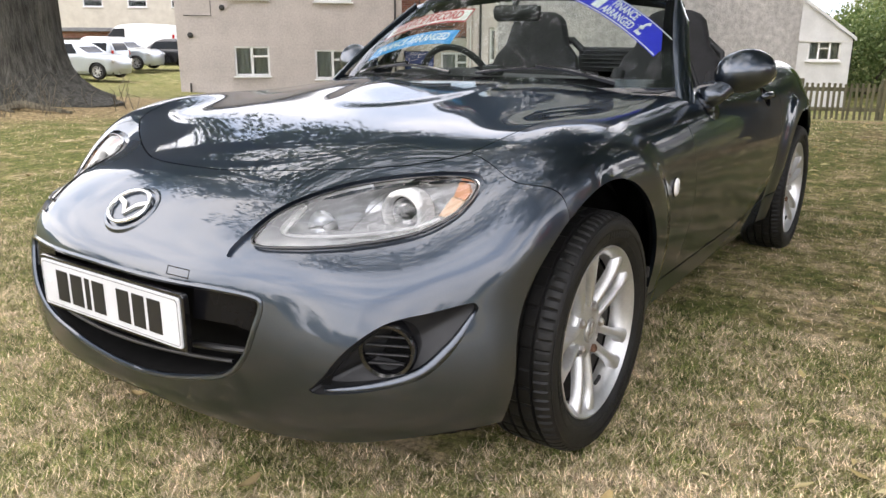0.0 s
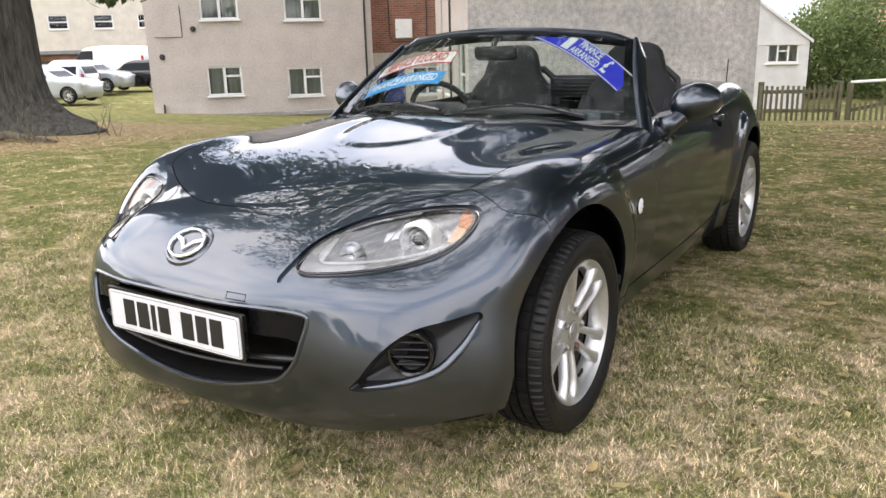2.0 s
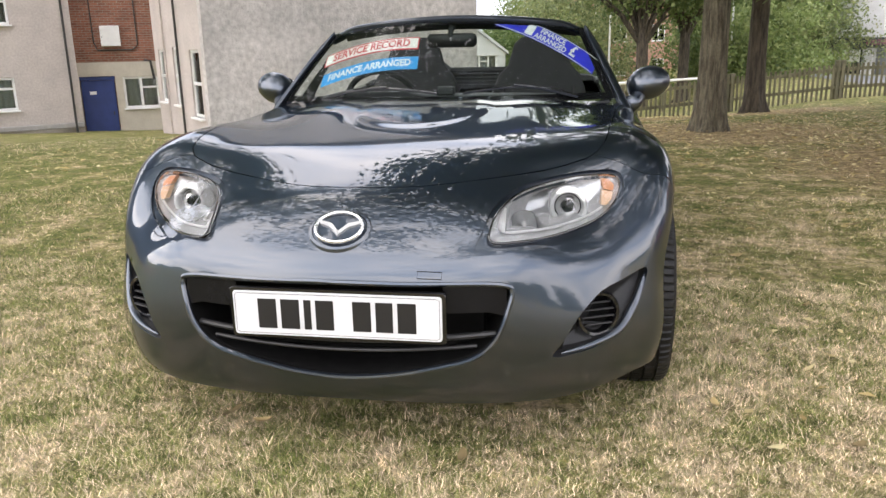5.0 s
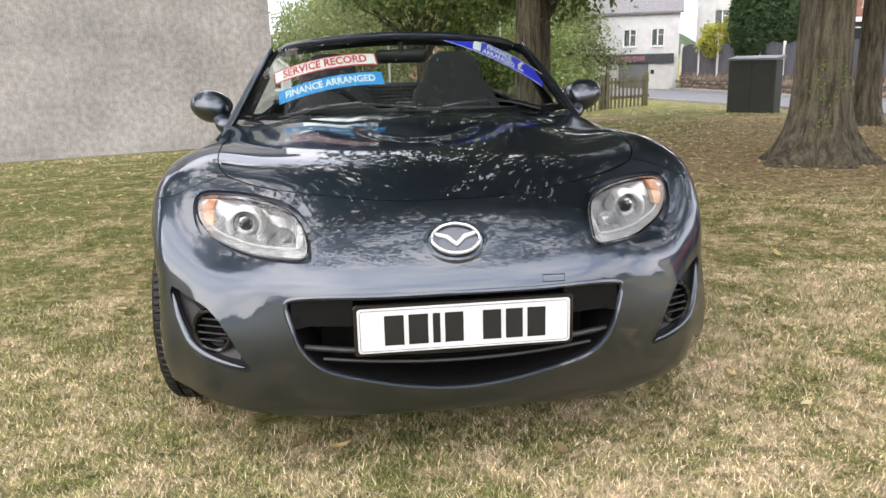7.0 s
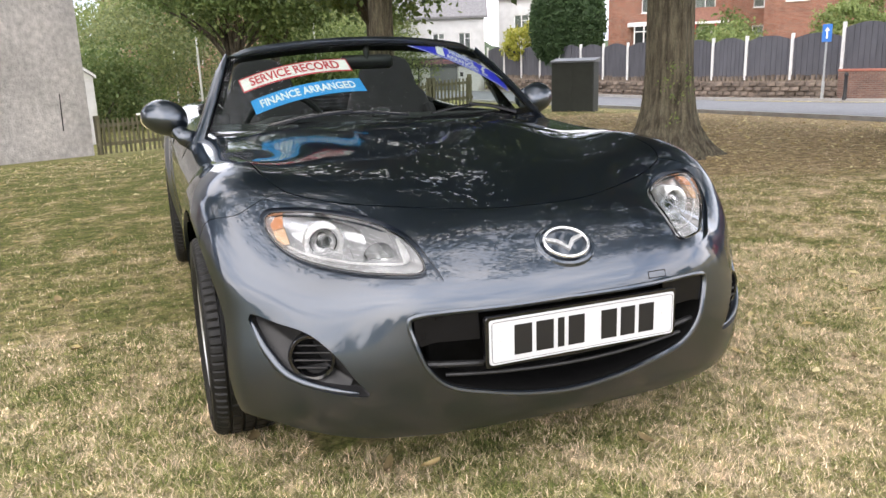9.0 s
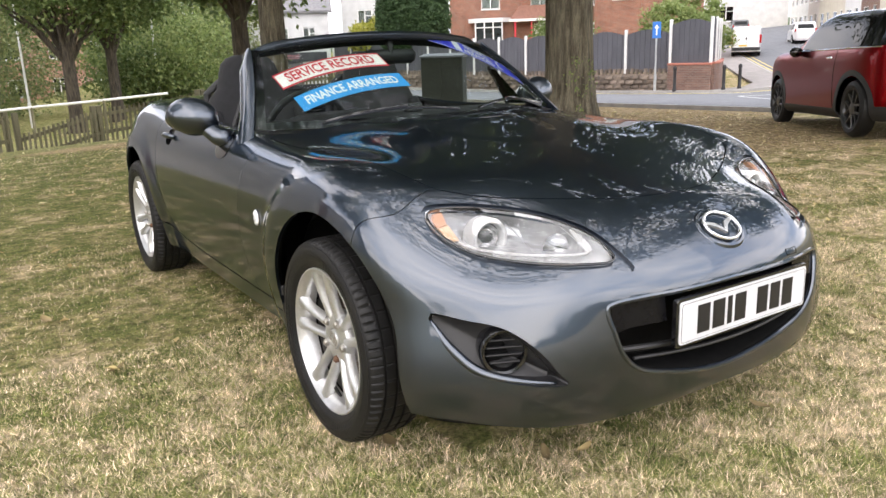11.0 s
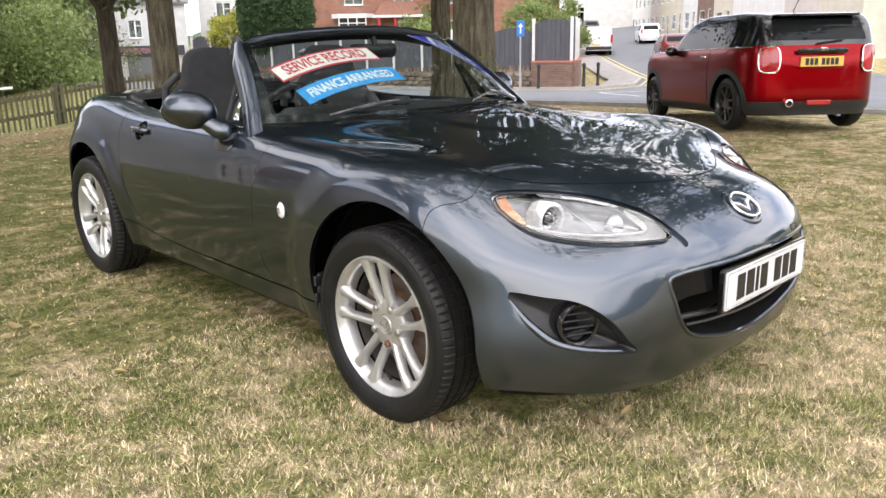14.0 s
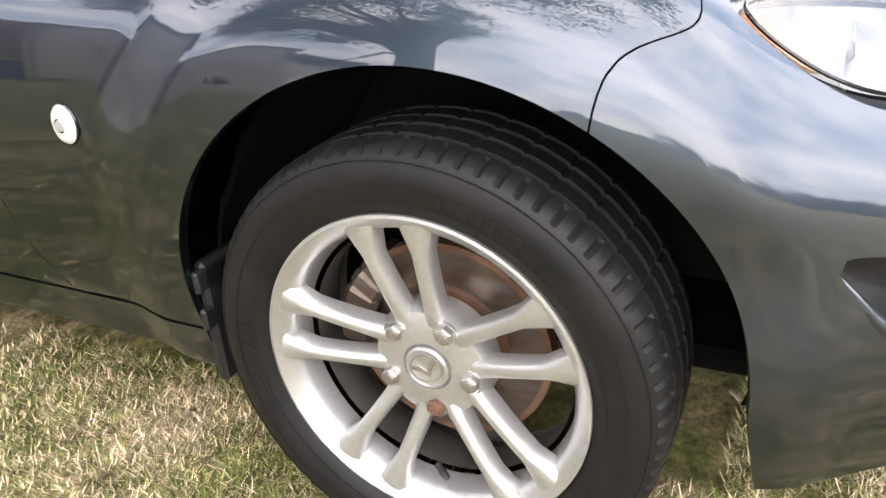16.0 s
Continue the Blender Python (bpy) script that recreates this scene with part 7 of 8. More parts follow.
def bush(x, y, z, rx, ry, rz, seed, label, leaf_m, leaf=.2, count=90, per=40, spread=.3, name="bush", mid=None, hollow=.55, core=False):
    rng = np.random.default_rng(seed)
    t = thing(name, label, "bush" if name == "bush" else "tree", pose(x, y, z))
    _, p = clumps(rng, (0, 0, mid or rz * .8), (rx, ry, rz), count, per, spread, floor=-.3, hollow=hollow, uneven=.08 if core else 1.0)
    lv, lf = leaf_quads(rng, p, leaf)
    raw_mesh("foliage", lv, lf, leaf_m, t, smooth=False)
    if core:
        Geo().grid(lambda a, b: (rx * .93 * math.cos(a) * math.cos(b), ry * .93 * math.sin(a) * math.cos(b), (mid or rz * .8) + rz * .93 * math.sin(b)), steps(0, 2 * math.pi, 32), steps(-1.45, 1.57, 18)).put("inner_foliage", leaf_m, t, angle=None)
    s = Geo()
    for k in range(5):
        a = rng.uniform(0, 6.28)
        s.tube([(0, 0, -.4), (.3 * rx * math.cos(a), .3 * ry * math.sin(a), (mid or rz * .8) * .6), (.55 * rx * math.cos(a), .55 * ry * math.sin(a), (mid or rz * .8) * 1.2)], [.09, .06, .02], 5)
    s.put("stemwork", bark_dark, t, angle=60)
    return t


bush(24.2, 40.9, level(24.2, 40.9), 2.2, 2.2, 3.2, 21, "clipped dark green conifer behind the fence", leaf_hedge, leaf=.14, count=1500, per=50, spread=.10, mid=3.2 - level(24.2, 40.9), hollow=.94, core=True)
bush(23.3, 44.6, level(23.3, 44.6), 1.6, 1.3, 1.25, 22, "golden yellow-green shrub above the fence", leaf_gold, leaf=.15, count=190, per=45, spread=.17, mid=1.9 - level(23.3, 44.6), hollow=.8)
bush(30.9, 25.4, .4, 2.2, 1.8, 1.6, 23, "rounded light green shrub behind the corner fence", leaf_light, leaf=.13, count=330, per=50, spread=.16, hollow=.85)
bush(27.8, 30.5, .2, 1.3, 1.2, 1.25, 24, "loose green shrub above the fence", leaf_light, leaf=.16, count=70, per=40, spread=.25)
bush(29.6, 33.5, .0, 1.8, 1.6, 1.6, 25, "loose green shrub above the fence", leaf_green, leaf=.18, count=80, per=40, spread=.3)

# woodland beyond the fence and behind the viewer
rng = np.random.default_rng(40)
spots = [(-4.5, 40, 2.6, 4.5)]
for k in range(17):
    spots.append((-1.5 + 1.55 * k, rng.uniform(47, 62), rng.uniform(3.4, 4.8), rng.uniform(6.0, 9.5)))
for k in range(9):
    spots.append((5.5 + 1.75 * k, rng.uniform(39.5, 44), rng.uniform(2.2, 3.0), rng.uniform(2.6, 4.6)))
for i, (yaw, d, w, h) in enumerate(spots):
    if yaw > (13.2 if d < 47 else 15.2) or 1.0 < yaw < 9.6:
        continue
    a = radians(yaw)
    x, y = d * math.sin(a), d * math.cos(a) - 2
    if yaw > 14.5 and d > 47:
        d *= 1.25
        x, y = d * math.sin(a), d * math.cos(a) - 2
    bush(x, y, level(min(x, 14), min(y, 45)) - .3, w, w, h / 2, 50 + i, ("dense broadleaf tree in the woodland belt", "tall woodland tree with mixed green leaves")[i % 2], (leaf_green, leaf_light, leaf_wood)[i % 3], leaf=.16, count=int(46 * h / 2), per=120, spread=.55, name="woodland_tree")

far_brick = block("brick_flats", "salmon brick houses seen through the trees", "building", (-1.5, 62.0), (13.0, 66.0), -2.4, 6.6, 8, brick_salmon, [(1.5 + 3.2 * i, 1.2 + 2.7 * j, 1.1, 1.3) for i in range(4) for j in range(2)], roof=red_tile, hung=False)

hill = Geo()
def ridge(u, v):
    a = radians(u)
    d = 210 + 40 * math.sin(u * .05)
    h = (15 + 5 * math.sin(u * .11) + 3 * math.sin(u * .37 + 1) + 1.2 * math.sin(u * 1.7) + .7 * math.sin(u * 4.3)) * v
    return (d * math.sin(a) * (1 + .12 * v), d * math.cos(a) * (1 + .12 * v), -8 + h)
hill.grid(ridge, steps(-180, 180, 420), [0, .4, .75, .9, 1.0], flip=True)
hill_mat = surface("far_woodland", (0.085, 0.115, 0.065), (0.050, 0.072, 0.042), scale=0.14, rough=1.0, bump=0.8, bump_scale=0.5, fine=0.25)
tagged(hill.put("backdrop", hill_mat, angle=80), "distant wooded hillside", "hillside", kind="structure")

belt = thing("tree_belt", "belt of broadleaf trees on the far side of the lawn", "trees", kind="stuff")
rng = np.random.default_rng(77)
allp = []
for k in range(34):
    a = radians(rng.uniform(108, 240))
    d = rng.uniform(52, 78)
    _, p = clumps(rng, (d * math.sin(a), d * math.cos(a), rng.uniform(2, 4)), (4.0, 4.0, 3.2), 60, 26, .8, floor=-.5)
    allp.append(p)
lv, lf = leaf_quads(rng, np.concatenate(allp), .5)
raw_mesh("foliage", lv, lf, leaf_dark, belt, smooth=False)

# ---- fallen leaves ----
lg = Geo()
lg.grid(lambda u, v: (u * .030, v * .011 * (1 - .7 * u * u), .004 + .006 * u * u + .004 * v * v), steps(-1, 1, 6), [-1, 0, 1])
me_leaf = bpy.data.meshes.new("fallen_leaf")
me_leaf.from_pydata(lg.v, [], lg.f)
finish(me_leaf, leaf_litter, None)
rng = np.random.default_rng(15)
known = [(.29, -.67, 1.2), (.99, -.26, 1.1), (-.43, -.50, 1.2), (-.75, -.19, 1.7), (-.32, -.54, 1.0), (-.76, -.09, 1.0), (1.32, -.47, 1.2), (-1.29, .91, 1.2)]
spots = [(x, y, s) for x, y, s in known]
while len(spots) < 290:
    k = rng.integers(0, 4)
    if k == 0:
        x, y = rng.uniform(-5, 6), rng.uniform(-2.2, 4)
        if rng.uniform() < .5:
            x = rng.uniform(1.2, 6)
    elif k == 1:
        x, y = 4.2 + rng.normal() * 2.6, 7 + rng.normal() * 3.2
    elif k == 2:
        x, y = rng.uniform(1.0, 8.5), rng.uniform(4, 16)
    else:
        x, y = rng.uniform(-4, 3.5), rng.uniform(4, 12)
    if abs(x) < 1.0 and -.9 < y < 3.4:
        continue
    spots.append((x, y, rng.uniform(.7, 1.7)))
for x, y, s in spots:
    ob = new("fallen_leaf", me_leaf)
    ob.matrix_basis = pose(x, y, level(x, y) + .012, rng.uniform(-14, 14), rng.uniform(-14, 14), rng.uniform(0, 360)) @ Matrix.Scale(s, 4)
    tagged(ob, "dry yellow-brown fallen leaf on the grass", "leaf", "fallen leaves on the lawn")


# loose litter under the trees and over the lawn
rng = np.random.default_rng(31)
n = 5200
x = np.concatenate([rng.normal(5.0, 2.6, 2900), rng.uniform(1.5, 10, 1300), rng.uniform(-6, -1.2, 500), rng.uniform(1.1, 5, 500)])
y = np.concatenate([rng.normal(6.8, 2.8, 2900), rng.uniform(3, 18, 1300), rng.uniform(1.5, 10, 500), rng.uniform(-1.2, 4, 500)])
keep = ~((np.abs(x) < 1.0) & (y > -.9) & (y < 3.4)) & (x < 10.2)
x, y = x[keep], y[keep]
n = len(x)
ang, size = rng.uniform(0, 6.28, n), rng.uniform(.013, .032, n) * (1 + .40 * (y > 4))
d, s_ = np.stack([np.cos(ang), np.sin(ang)], 1), np.stack([-np.sin(ang), np.cos(ang)], 1)
z = height(x, y) + rng.uniform(.008, .022, n)
c3 = np.stack([x, y, z], 1)
lift = lambda q, up: np.concatenate([q * size[:, None], (rng.uniform(-.3, 1, n) * up * size)[:, None]], 1)
lv = np.stack([c3 - lift(d, .3), c3 + lift(s_ * .5, .4), c3 + lift(d * 1.1, .5), c3 - lift(s_ * .45, -.3)], 1).reshape(-1, 3)
litter_leaf = leaf_material("dry_litter_leaf", (0.38, 0.27, 0.11), (0.60, 0.49, 0.22), (0.78, 0.69, 0.40))
tagged(raw_mesh("leaf_litter", lv, np.arange(4 * n).reshape(-1, 4), litter_leaf, smooth=False), "scattered dry yellow and brown leaves on the lawn", "leaves", kind="stuff")

# ---- grass blades ----
def blades():
    rng = np.random.default_rng(3)
    near, far, close = 420000, 200000, 1000000
    x = np.concatenate([rng.uniform(-4.2, 4.6, near), rng.uniform(-8, 9, far), rng.uniform(-2.7, 2.5, close)])
    y = np.concatenate([-2.0 + 5.2 * rng.uniform(0, 1, near) ** 1.35, rng.uniform(1.0, 11, far), rng.uniform(-1.75, 1.1, close)])
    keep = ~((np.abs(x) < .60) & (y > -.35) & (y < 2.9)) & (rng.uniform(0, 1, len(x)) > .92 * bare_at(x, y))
    x, y = x[keep], y[keep]
    r = np.hypot(x, y + 2)
    n = len(x)
    z = height(x, y)
    tuft = .5 + .5 * np.sin(2.1 * x + 1.3 * np.sin(1.7 * y)) * np.sin(1.9 * y + .8 * np.sin(2.3 * x))
    ln = rng.uniform(.010, .029, n) * (.75 + .5 * tuft) * (1 + .06 * r)
    w = rng.uniform(.00060, .0012, n) * (1 + .24 * r)
    h = rng.uniform(0, 2 * math.pi, n)
    lean = rng.uniform(.7, 1.5, n)
    d = np.stack([np.cos(h), np.sin(h)], 1)
    s = np.stack([-d[:, 1], d[:, 0]], 1)
    base = np.stack([x, y, z - .003], 1)
    tip = base + np.concatenate([d * (ln * np.sin(lean))[:, None], (ln * np.cos(lean))[:, None]], 1)
    side = np.concatenate([s * w[:, None], np.zeros((n, 1))], 1)
    v = np.stack([base - side, base + side, tip], 1).reshape(-1, 3)
    return v, np.arange(3 * n).reshape(-1, 3)


def blade_material():
    m = bpy.data.materials.new("grass_blade")
    m.use_nodes = True
    n, l = m.node_tree.nodes, m.node_tree.links
    b = n["Principled BSDF"]
    b.inputs["Roughness"].default_value, b.inputs["Specular IOR Level"].default_value = 0.7, 0.2
    c, g, t = n.new("ShaderNodeTexCoord"), n.new("ShaderNodeNewGeometry"), n.new("ShaderNodeTexNoise")
    t.inputs["Scale"].default_value, t.inputs["Detail"].default_value, t.inputs["Roughness"].default_value = 3.0, 8, .74
    l.new(c.outputs["Object"], t.inputs["Vector"])
    a = n.new("ShaderNodeMath")
    a.operation = "MULTIPLY_ADD"
    a.inputs[1].default_value, a.inputs[2].default_value = .46, -.23
    l.new(g.outputs["Random Per Island"], a.inputs[0])
    s = n.new("ShaderNodeMath")
    s.operation = "ADD"
    l.new(drier(n, l, c, t.outputs["Fac"]), s.inputs[0]), l.new(a.outputs["Value"], s.inputs[1])
    r = n.new("ShaderNodeValToRGB")
    stops = [(.33, (.140, .166, .045)), (.43, (.265, .255, .105)), (.51, (.48, .385, .235)), (.66, (.76, .61, .44))]
    while len(r.color_ramp.elements) < 4:
        r.color_ramp.elements.new(.5)
    for e, (p, col) in zip(r.color_ramp.elements, stops):
        e.position, e.color = p, (*col, 1)
    l.new(s.outputs["Value"], r.inputs["Fac"])
    q, k, x = n.new("ShaderNodeTexNoise"), n.new("ShaderNodeMapRange"), n.new("ShaderNodeVectorMath")
    q.inputs["Scale"].default_value, q.inputs["Detail"].default_value, q.inputs["Roughness"].default_value = 17, 5, .65
    k.inputs["From Min"].default_value, k.inputs["From Max"].default_value = .36, .64
    k.inputs["To Min"].default_value, k.inputs["To Max"].default_value = .72, 1.22
    x.operation = "SCALE"
    l.new(c.outputs["Object"], q.inputs["Vector"]), l.new(q.outputs["Fac"], k.inputs["Value"])
    wn, wr, y = n.new("ShaderNodeTexWhiteNoise"), n.new("ShaderNodeMapRange"), n.new("ShaderNodeVectorMath")
    wn.noise_dimensions = "1D"
    y.operation = "SCALE"
    wr.inputs["To Min"].default_value, wr.inputs["To Max"].default_value = .30, 1.95
    l.new(g.outputs["Random Per Island"], wn.inputs["W"]), l.new(wn.outputs["Value"], wr.inputs["Value"])
    l.new(r.outputs["Color"], x.inputs[0]), l.new(k.outputs["Result"], x.inputs["Scale"])
    l.new(x.outputs["Vector"], y.inputs[0]), l.new(wr.outputs["Result"], y.inputs["Scale"]), l.new(y.outputs["Vector"], b.inputs["Base Color"])
    return m


bv, bt = blades()
grass = raw_mesh("grass", bv, bt, blade_material(), smooth=False)
tagged(grass, "short mown grass, green tufts among dry straw", "grass", kind="stuff")

# ---- other cars ----
red_paint = surface("deep_red_metallic_paint", (0.22, 0.0015, 0.004), (0.17, 0.001, 0.003), scale=700, rough=0.33, metal=1.0, coat=0.3, detail=2, specular=0.2)
white_paint = surface("white_car_paint", (0.74, 0.74, 0.75), (0.70, 0.70, 0.71), scale=5, rough=0.3, coat=0.8)
silver_paint = surface("silver_car_paint", (0.42, 0.45, 0.47), (0.38, 0.41, 0.43), scale=300, rough=0.3, metal=0.6, coat=0.8)
black_paint = surface("black_car_paint", (0.015, 0.015, 0.017), (0.012, 0.012, 0.013), scale=300, rough=0.25, coat=1.0)
maroon_paint = surface("maroon_car_paint", (0.13, 0.015, 0.02), (0.11, 0.012, 0.016), scale=300, rough=0.3, coat=0.8)
tinted = surface("tinted_car_glass", (0.012, 0.014, 0.015), (0.009, 0.010, 0.011), scale=4, rough=0.02, specular=0.16)
black_rim = surface("black_alloy", (0.020, 0.020, 0.021), (0.014, 0.014, 0.015), scale=8, rough=0.35, coat=0.4)


def hatch_skin(profile, width, belt, rear, nose, boxy=4.0, tumble=.30):
    """Implicit body of a small car: y forwards from the rear axle, z up."""
    top = spline(*profile)
    mid, half = (rear + nose) / 2, (nose - rear) / 2

    def f(p):
        x, y, z = np.abs(p[..., 0]), p[..., 1], p[..., 2]
        w = width / 2 - tumble * soft(z - belt, .05) - .10 * ramp(.32 - z, 0, .2)
        n = boxy
        e = np.abs(y - mid) / (half - .05 * ramp(.45 - z, 0, .3))
        rho = (np.maximum(x / w, 0) ** n + e ** (n * 1.6)) ** (1 / n)
        wall = (rho - 1) * width / 2
        return smax(smax(wall, (z - top(y)) * .75, .13), .16 - z, .03)
    return f


def small_wheel(car_ob, x, y, s, r, rim_m, spokes=5, wide=.19, z=None):
    m = pose(x, y, z or r, 90, 0, 90 if s > 0 else -90)
    w = Geo().lathe([(r * .62, -wide / 2 + .01), (r * .64, wide * .3), (r * .67, wide / 2 - .012), (r * .70, wide / 2 - .004)], 36).put("wheel", rim_m, car_ob, m=m)
    Geo().lathe([(r * .66, -wide / 2 + .01), (r * .80, -wide / 2), (r * .95, -wide / 2 + .02), (r, -wide / 2 + .05), (r, wide / 2 - .05), (r * .95, wide / 2 - .02), (r * .82, wide / 2), (r * .68, wide / 2 - .008)], 44).put("tyre", rubber, w)
    Geo().disc(r * .60, .0, 24).put("brake", dark_lining, w)
    for k in range(spokes):
        for q in (-1, 1):
            g = Geo()
            g.box((r * .36, q * .035, wide / 2 - .035), (r * .62, .028, .03), .006, pose(0, 0, 0, 0, 0, 360 / spokes * k) @ pose(0, 0, 0, 0, 0, q * 6))
            g.put("spoke", rim_m, w)
    Geo().lathe([(.075, wide / 2 - .05), (.07, wide / 2 - .022), (.03, wide / 2 - .016), (.0005, wide / 2 - .016)], 20).put("hub", rim_m, w)
    return w


def hatchback(name, label, m, paint_m, roof_m, profile, width, belt, rear, nose, wheels, glass_z, side_y, rim_m, h=.045, r=.31, cladding=False, group="", boxy=4.0, rear_glass=.52, base=-.0):
    """A small car with windows cut from its skin. wheels: y of the two axles."""
    ob = thing(name, label, "car", m, group)
    f = hatch_skin(profile, width, belt, rear, nose, boxy)
    v, t = shell(f, (-1.05, rear - .1, .12), (1.05, nose + .1, 1.75), h)
    A = lambda: np.abs(v[:, 0])
    v, t, _ = cut(v, t, v[:, 2] - .20)
    R = r + .045
    for wy in wheels:
        v, t, _ = cut(v, t, np.maximum(np.hypot(v[:, 1] - wy, v[:, 2] - r) - R, width / 2 - .30 - A()))
    z0, z1 = glass_z
    ya, yb = side_y
    slant = lambda: np.minimum(v[:, 1] - ya, yb - v[:, 1] - (v[:, 2] - z0) * .75)
    v, sideg, t = cut(v, t, np.minimum(np.minimum(v[:, 2] - z0, z1 - v[:, 2]), np.minimum(slant(), A() - width * .28)))
    v, rearg, t = cut(v, t, np.minimum(np.minimum(v[:, 2] - z0 - .055, z1 - .01 - v[:, 2]), np.minimum(ya - .06 - v[:, 1], rear_glass + .16 * (z1 - v[:, 2]) - A())))
    v, frontg, t = cut(v, t, np.minimum(np.minimum(v[:, 2] - z0 - .03, z1 + .03 - v[:, 2]), np.minimum(v[:, 1] - yb + .10, .58 - A())))
    panel("glass", v, np.concatenate([sideg, rearg, frontg]), f, tinted, ob, lip=.004)
    if cladding:
        v, pillar, t = cut(v, t, np.minimum(np.minimum(v[:, 2] - z0, z1 + .013 - v[:, 2]), yb + .02 - v[:, 1] - (v[:, 2] - z0) * .75))
        panel("pillar", v, pillar, f, gloss_black, ob, lip=.004)
    v, roof, t = cut(v, t, np.minimum(v[:, 2] - z1 - .012, 9.0 - v[:, 1]))
    panel("roof", v, roof, f, roof_m, ob, lip=.004)
    if cladding:
        g = np.full(len(v), -9.0)
        for wy in wheels:
            g = np.maximum(g, R + .065 - np.hypot(v[:, 1] - wy, v[:, 2] - r))
        g = np.maximum(g, np.where(v[:, 1] < rear + .5, .36, .31) - v[:, 2])
        v, trim, t = cut(v, t, g)
        panel("cladding", v, trim, f, black_plastic, ob, lift=.004)
    panel("body", v, t, f, paint_m, ob)
    inner = Geo()
    inner.box((0, (rear + nose) / 2, .40), (width - .34, nose - rear - .30, .40), .05)
    inner.put("underbody", dark_lining, ob)
    for wy in wheels:
        for s in (1, -1):
            small_wheel(ob, s * (width / 2 - .115), wy, s, r, rim_m)
    return ob, f


mini_m = pose(7.69, 2.38, -.005, -1.7, 0, 51.8 - 90)
mini_profile = ([-.75, -.62, -.55, -.40, -.20, .5, 1.15, 1.45, 1.80, 2.3, 2.9, 3.25], [.72, .98, 1.14, 1.33, 1.39, 1.415, 1.39, 1.28, 1.07, 1.00, .90, .66])
mini, mf = hatchback("red_hatchback", "deep red three-door hatchback with black roof and wheels, parked on grass", mini_m, red_paint, gloss_black, mini_profile, 1.727, .93, -.66, 3.17, (0, 2.495), (1.005, 1.335), (-.30, 1.62), black_rim, h=.022, r=.322, cladding=True, boxy=4.6, rear_glass=.53)


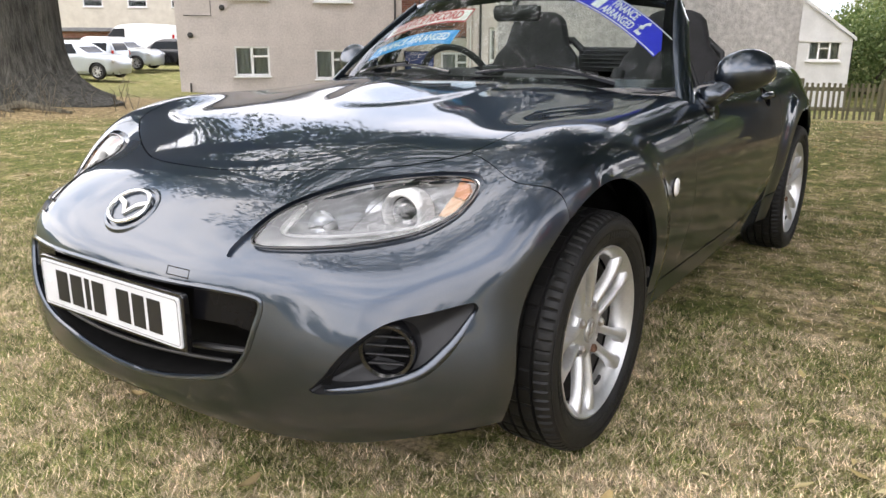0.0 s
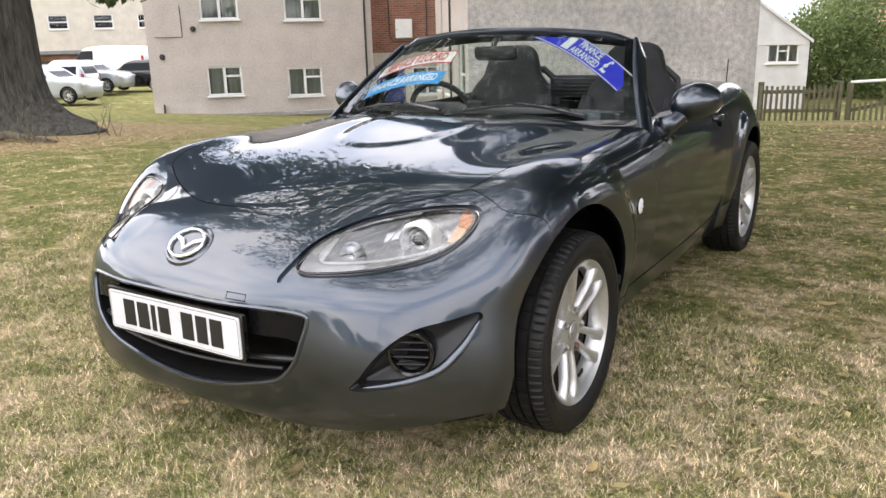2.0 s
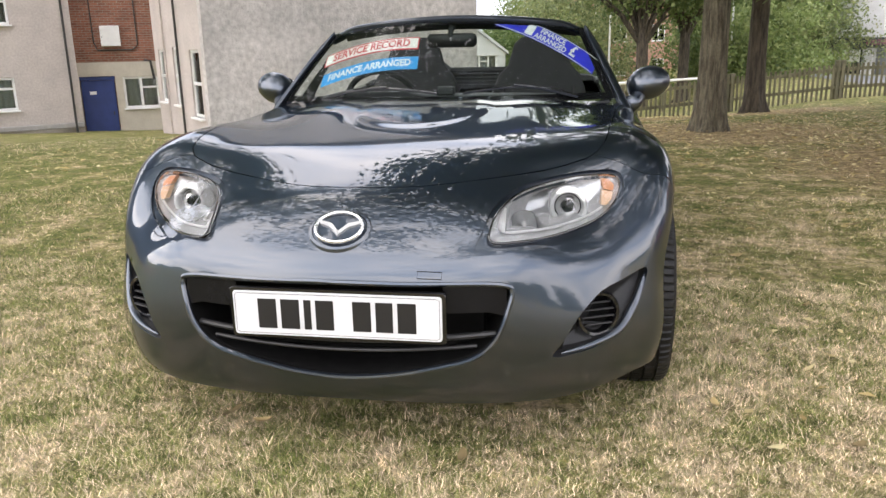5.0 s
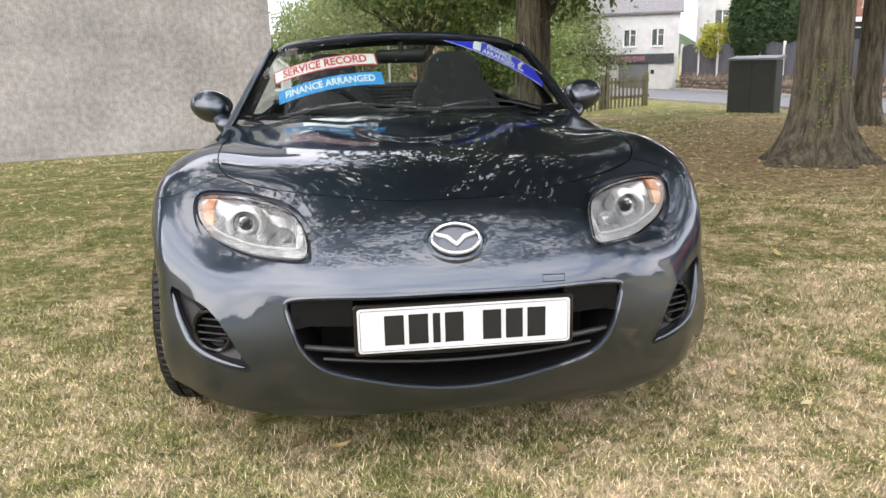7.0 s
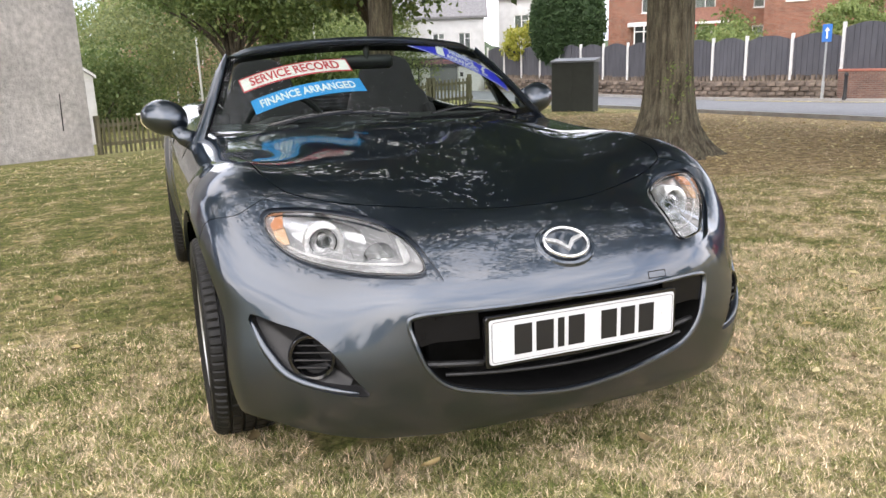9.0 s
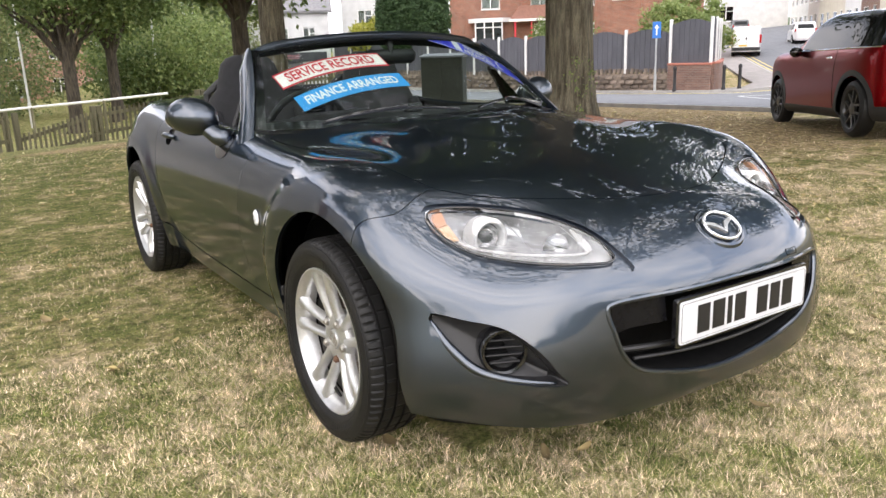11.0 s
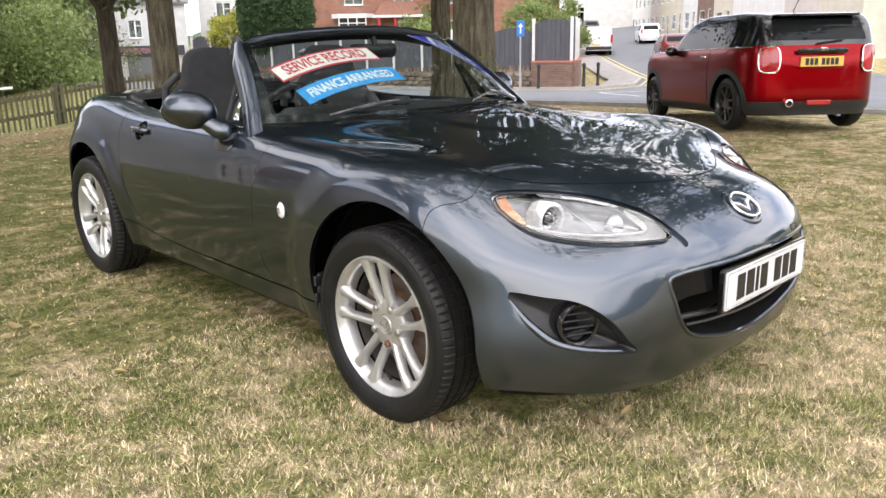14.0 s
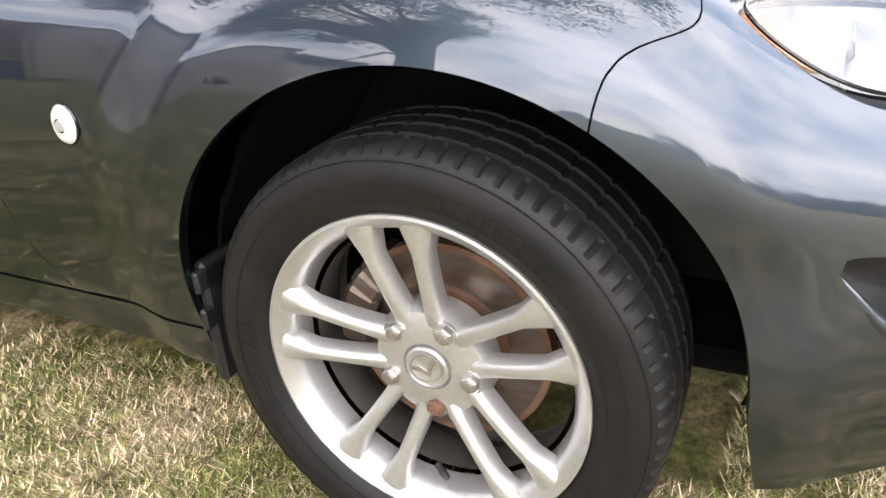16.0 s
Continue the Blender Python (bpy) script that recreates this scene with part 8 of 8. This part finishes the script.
def mini_details():
    back = lambda x, z: onto(mf, [(x, -1.2, z)], (0, 1, 0), .8)[0]
    for s in (1, -1):
        out = [(s * (.605 + .105 * math.copysign(abs(math.cos(a)) ** .6, math.cos(a))), .845 + .150 * math.copysign(abs(math.sin(a)) ** .6, math.sin(a))) for a in [2 * math.pi * i / 28 for i in range(28)]]
        p = onto(mf, [(x, -1.2, z) for x, z in out], (0, 1, 0), .9)
        c = p.mean(0)
        g = Geo()
        r1, r2 = p + np.array([0, -.02, 0]), c + (p - c) * .80 + np.array([0, -.035, 0])
        g.add([tuple(q) for q in r1] + [tuple(q) for q in r2] + [tuple(c + np.array([0, -.042, 0]))], [(i, (i + 1) % 28, 28 + (i + 1) % 28, 28 + i) for i in range(28)] + [(28 + i, 28 + (i + 1) % 28, 56) for i in range(28)])
        lamp = g.put("tail_light", tail_red, mini, "red tail light in a chrome ring", angle=60)
        Geo().tube([tuple(q + np.array([0, -.015, 0])) for q in p], .010, 8, closed=True).put("lamp_ring", chrome, lamp)
    y = back(0, .83)[1]
    pl = Geo().box((0, y - .012, .815), (.52, .014, .112), .003).put("number_plate", plate_yellow, mini, "yellow rear number plate")
    x = .20
    for k, w in enumerate((.05, .05, .05, .05, 0, .05, .05, .05)):
        if w:
            Geo().box((x - w / 2 - .0, y - .0205, .815), (w * .8, .004, .076)).put("plate_bar", plate_black, pl)
        x -= .055 if w else .03
    Geo().box((0, y - .010, .935), (.62, .05, .06), .02).put("boot_handle", gloss_black, mini)
    Geo().box((0, y - .04, .955), (.10, .02, .035), .012).put("badge", chrome, mini)
    Geo().tube([(-.29, y - .01, .76), (-.25, y - .02, .735), (.25, y - .02, .735), (.29, y - .01, .76)], .008, 6).put("plate_trim", red_paint, mini)
    low = back(0, .42)[1]
    Geo().box((0, low - .008, .345), (.30, .02, .055), .012).put("rear_fog_lamp", tail_red, mini)
    Geo().lathe([(.045, 0), (.045, .06), (.036, .062), (.034, .0)], 20, pose(-.38, low + .02, .345, 90)).put("exhaust", chrome, mini)
    for s in (1, -1):
        mm = Geo()
        us, vs = steps(0, 2 * math.pi, 16)[:-1], steps(0, math.pi, 8)
        v = [(s * (.93 + .085 * math.cos(b)), 1.58 + .06 * math.sin(b) * math.cos(a), .99 + .07 * math.sin(b) * math.sin(a)) for b in vs for a in us]
        n = len(us)
        mm.add(v, [(i * n + j, i * n + (j + 1) % n, (i + 1) * n + (j + 1) % n, (i + 1) * n + j) for i in range(len(vs) - 1) for j in range(n)])
        mir = mm.put("door_mirror", gloss_black, mini, angle=80)
        Geo().tube([(s * .80, 1.58, .94), (s * .90, 1.58, .96)], .02, 6).put("mirror_stalk", gloss_black, mir)
        x = abs(onto(mf, [(s * 1.2, .62, .90)], (-s, 0, 0), .6)[0][0])
        Geo().box((s * (x + .012), .62, .90), (.025, .16, .03), .008).put("door_handle", chrome, mini)
        line = onto(mf, [(s * 1.2, q, .995) for q in steps(-.45, 1.75, 14)], (-s, 0, 0), .7)
        Geo().tube([tuple(q + np.array([s * .004, 0, 0])) for q in line], .008, 6).put("waist_trim", chrome, mini)
        gapl = onto(mf, [(s * 1.2, .45 + .05 * math.sin(q * 3), z) for q, z in zip(steps(0, 1, 10), steps(.98, .34, 10))], (-s, 0, 0), .7)
        Geo().tube([tuple(q) for q in gapl], .004, 5).put("door_gap", dark_lining, mini)
    Geo().tube([(0, .05, 1.42), (0, -.10, 1.62)], .006, 5).put("aerial", black_plastic, mini)
    w = back(.1, 1.05)[1]
    Geo().tube([(-.05, w - .03, 1.02), (.28, w - .02, 1.06)], .010, 6).put("rear_wiper", black_plastic, mini)
    Geo().box((0, back(0, 1.30)[1] - .02, 1.345), (1.0, .16, .03), .012).put("roof_spoiler", gloss_black, mini)


mini_details()

plain = ([-.75, -.62, -.50, -.25, .4, 1.2, 1.6, 2.0, 2.6, 3.0, 3.35], [.70, .98, 1.22, 1.45, 1.50, 1.46, 1.28, 1.02, .94, .84, .62])
for label, mt, x, y, yaw, grp in (("silver-white small hatchback in the car park", silver_paint, -30.8, 18.9, 117, "cars in the car park"), ("silver hatchback in the car park", silver_paint, -33.91, 20.19, -64.5, "cars in the car park"),
                                  ("black hatchback in the car park", black_paint, -31.69, 23.91, 117, "cars in the car park"), ("silver-grey hatchback beside the old tree", silver_paint, -29.71, 15.57, -64, "cars in the car park"),
                                  ("white hatchback parked in the side street", white_paint, 53.0, 32.6, -50, "cars in the side street"), ("maroon saloon parked in the side street", maroon_paint, 42.7, 24.4, -50, "cars in the side street"), ("blue-black car beyond the van", black_paint, 63, 45.5, -47, "cars in the side street")):
    ob, f2 = hatchback("parked_car", label, pose(x, y, level(min(x, 60), y) + .03, 0, 0, yaw), mt, mt, plain, 1.72, .95, -.68, 3.25, (0, 2.5), (.98, 1.36), (-.30, 1.75), alloy, h=.06, group=grp)
    for s in (1, -1):
        q = onto(f2, [(s * .66, -1.3, .92)], (0, 1, 0), .9)[0]
        Geo().box((q[0], q[1] + .02, q[2]), (.16, .08, .26), .02).put("tail_light", tail_red, ob)
        q = onto(f2, [(s * .62, 3.9, .70)], (0, -1, 0), .9)[0]
        Geo().box((q[0], q[1] - .03, q[2]), (.26, .08, .14), .03).put("headlight", lamp_silver, ob)


def van(x, y, yaw, label, stripe=None):
    ob = thing("van", label, "van", pose(x, y, level(min(x, 60), y) + .03, 0, 0, yaw))
    prof = ([-.95, -.88, -.80, -.60, 2.2, 2.7, 3.3, 3.6, 3.9], [.8, 1.6, 1.88, 1.96, 1.97, 1.80, 1.25, 1.10, .75])
    f = hatch_skin(prof, 1.90, 1.2, -.90, 3.85, boxy=7, tumble=.08)
    v, t = shell(f, (-1.1, -1.0, .2), (1.1, 4.0, 2.2), .06)
    v, t, _ = cut(v, t, v[:, 2] - .34)
    for wy in (0, 3.0):
        v, t, _ = cut(v, t, np.maximum(np.hypot(v[:, 1] - wy, v[:, 2] - .32) - .38, .65 - np.abs(v[:, 0])))
    v, g, t = cut(v, t, np.minimum(np.minimum(v[:, 2] - 1.22, 1.75 - v[:, 2]), v[:, 1] - 2.05))
    panel("glass", v, g, f, tinted, ob, lip=.004)
    panel("body", v, t, f, white_paint, ob)
    Geo().box((0, 1.5, .42), (1.5, 4.3, .3), .04).put("underbody", dark_lining, ob)
    for wy in (0, 3.0):
        for s in (1, -1):
            small_wheel(ob, s * .82, wy, s, .32, alloy)
    for s in (1, -1):
        Geo().box((s * .88, -.86, 1.15), (.12, .10, .55), .02).put("tail_light", tail_red, ob)
    Geo().box((0, -.93, .52), (1.78, .10, .22), .03).put("bumper", black_plastic, ob)
    Geo().box((-.2, -.925, .74), (.52, .02, .11), .004).put("number_plate", plate_yellow, ob)
    Geo().box((0, -.925, 1.2), (.08, .03, .14), .01).put("door_handle", black_plastic, ob)
    Geo().tube([(0, -.915, .65), (0, -.91, 1.85)], .006, 5).put("door_gap", dark_lining, ob)
    if stripe:
        for k in range(3):
            Geo().box((.955, .3 + .5 * k, 1.25), (.01, .40, .36), .004).put("side_mark", stripe, ob)
        Geo().box((.955, 1.9, 1.25), (.01, .12, .60), .004, None).put("side_mark", royal_ink, ob)
    return ob


van(45.1, 31.8, -54.6, "white panel van parked at the mouth of the side street")
van(-38.0, 27.2, 117, "white panel van with blue marks in the car park", sky_ink)
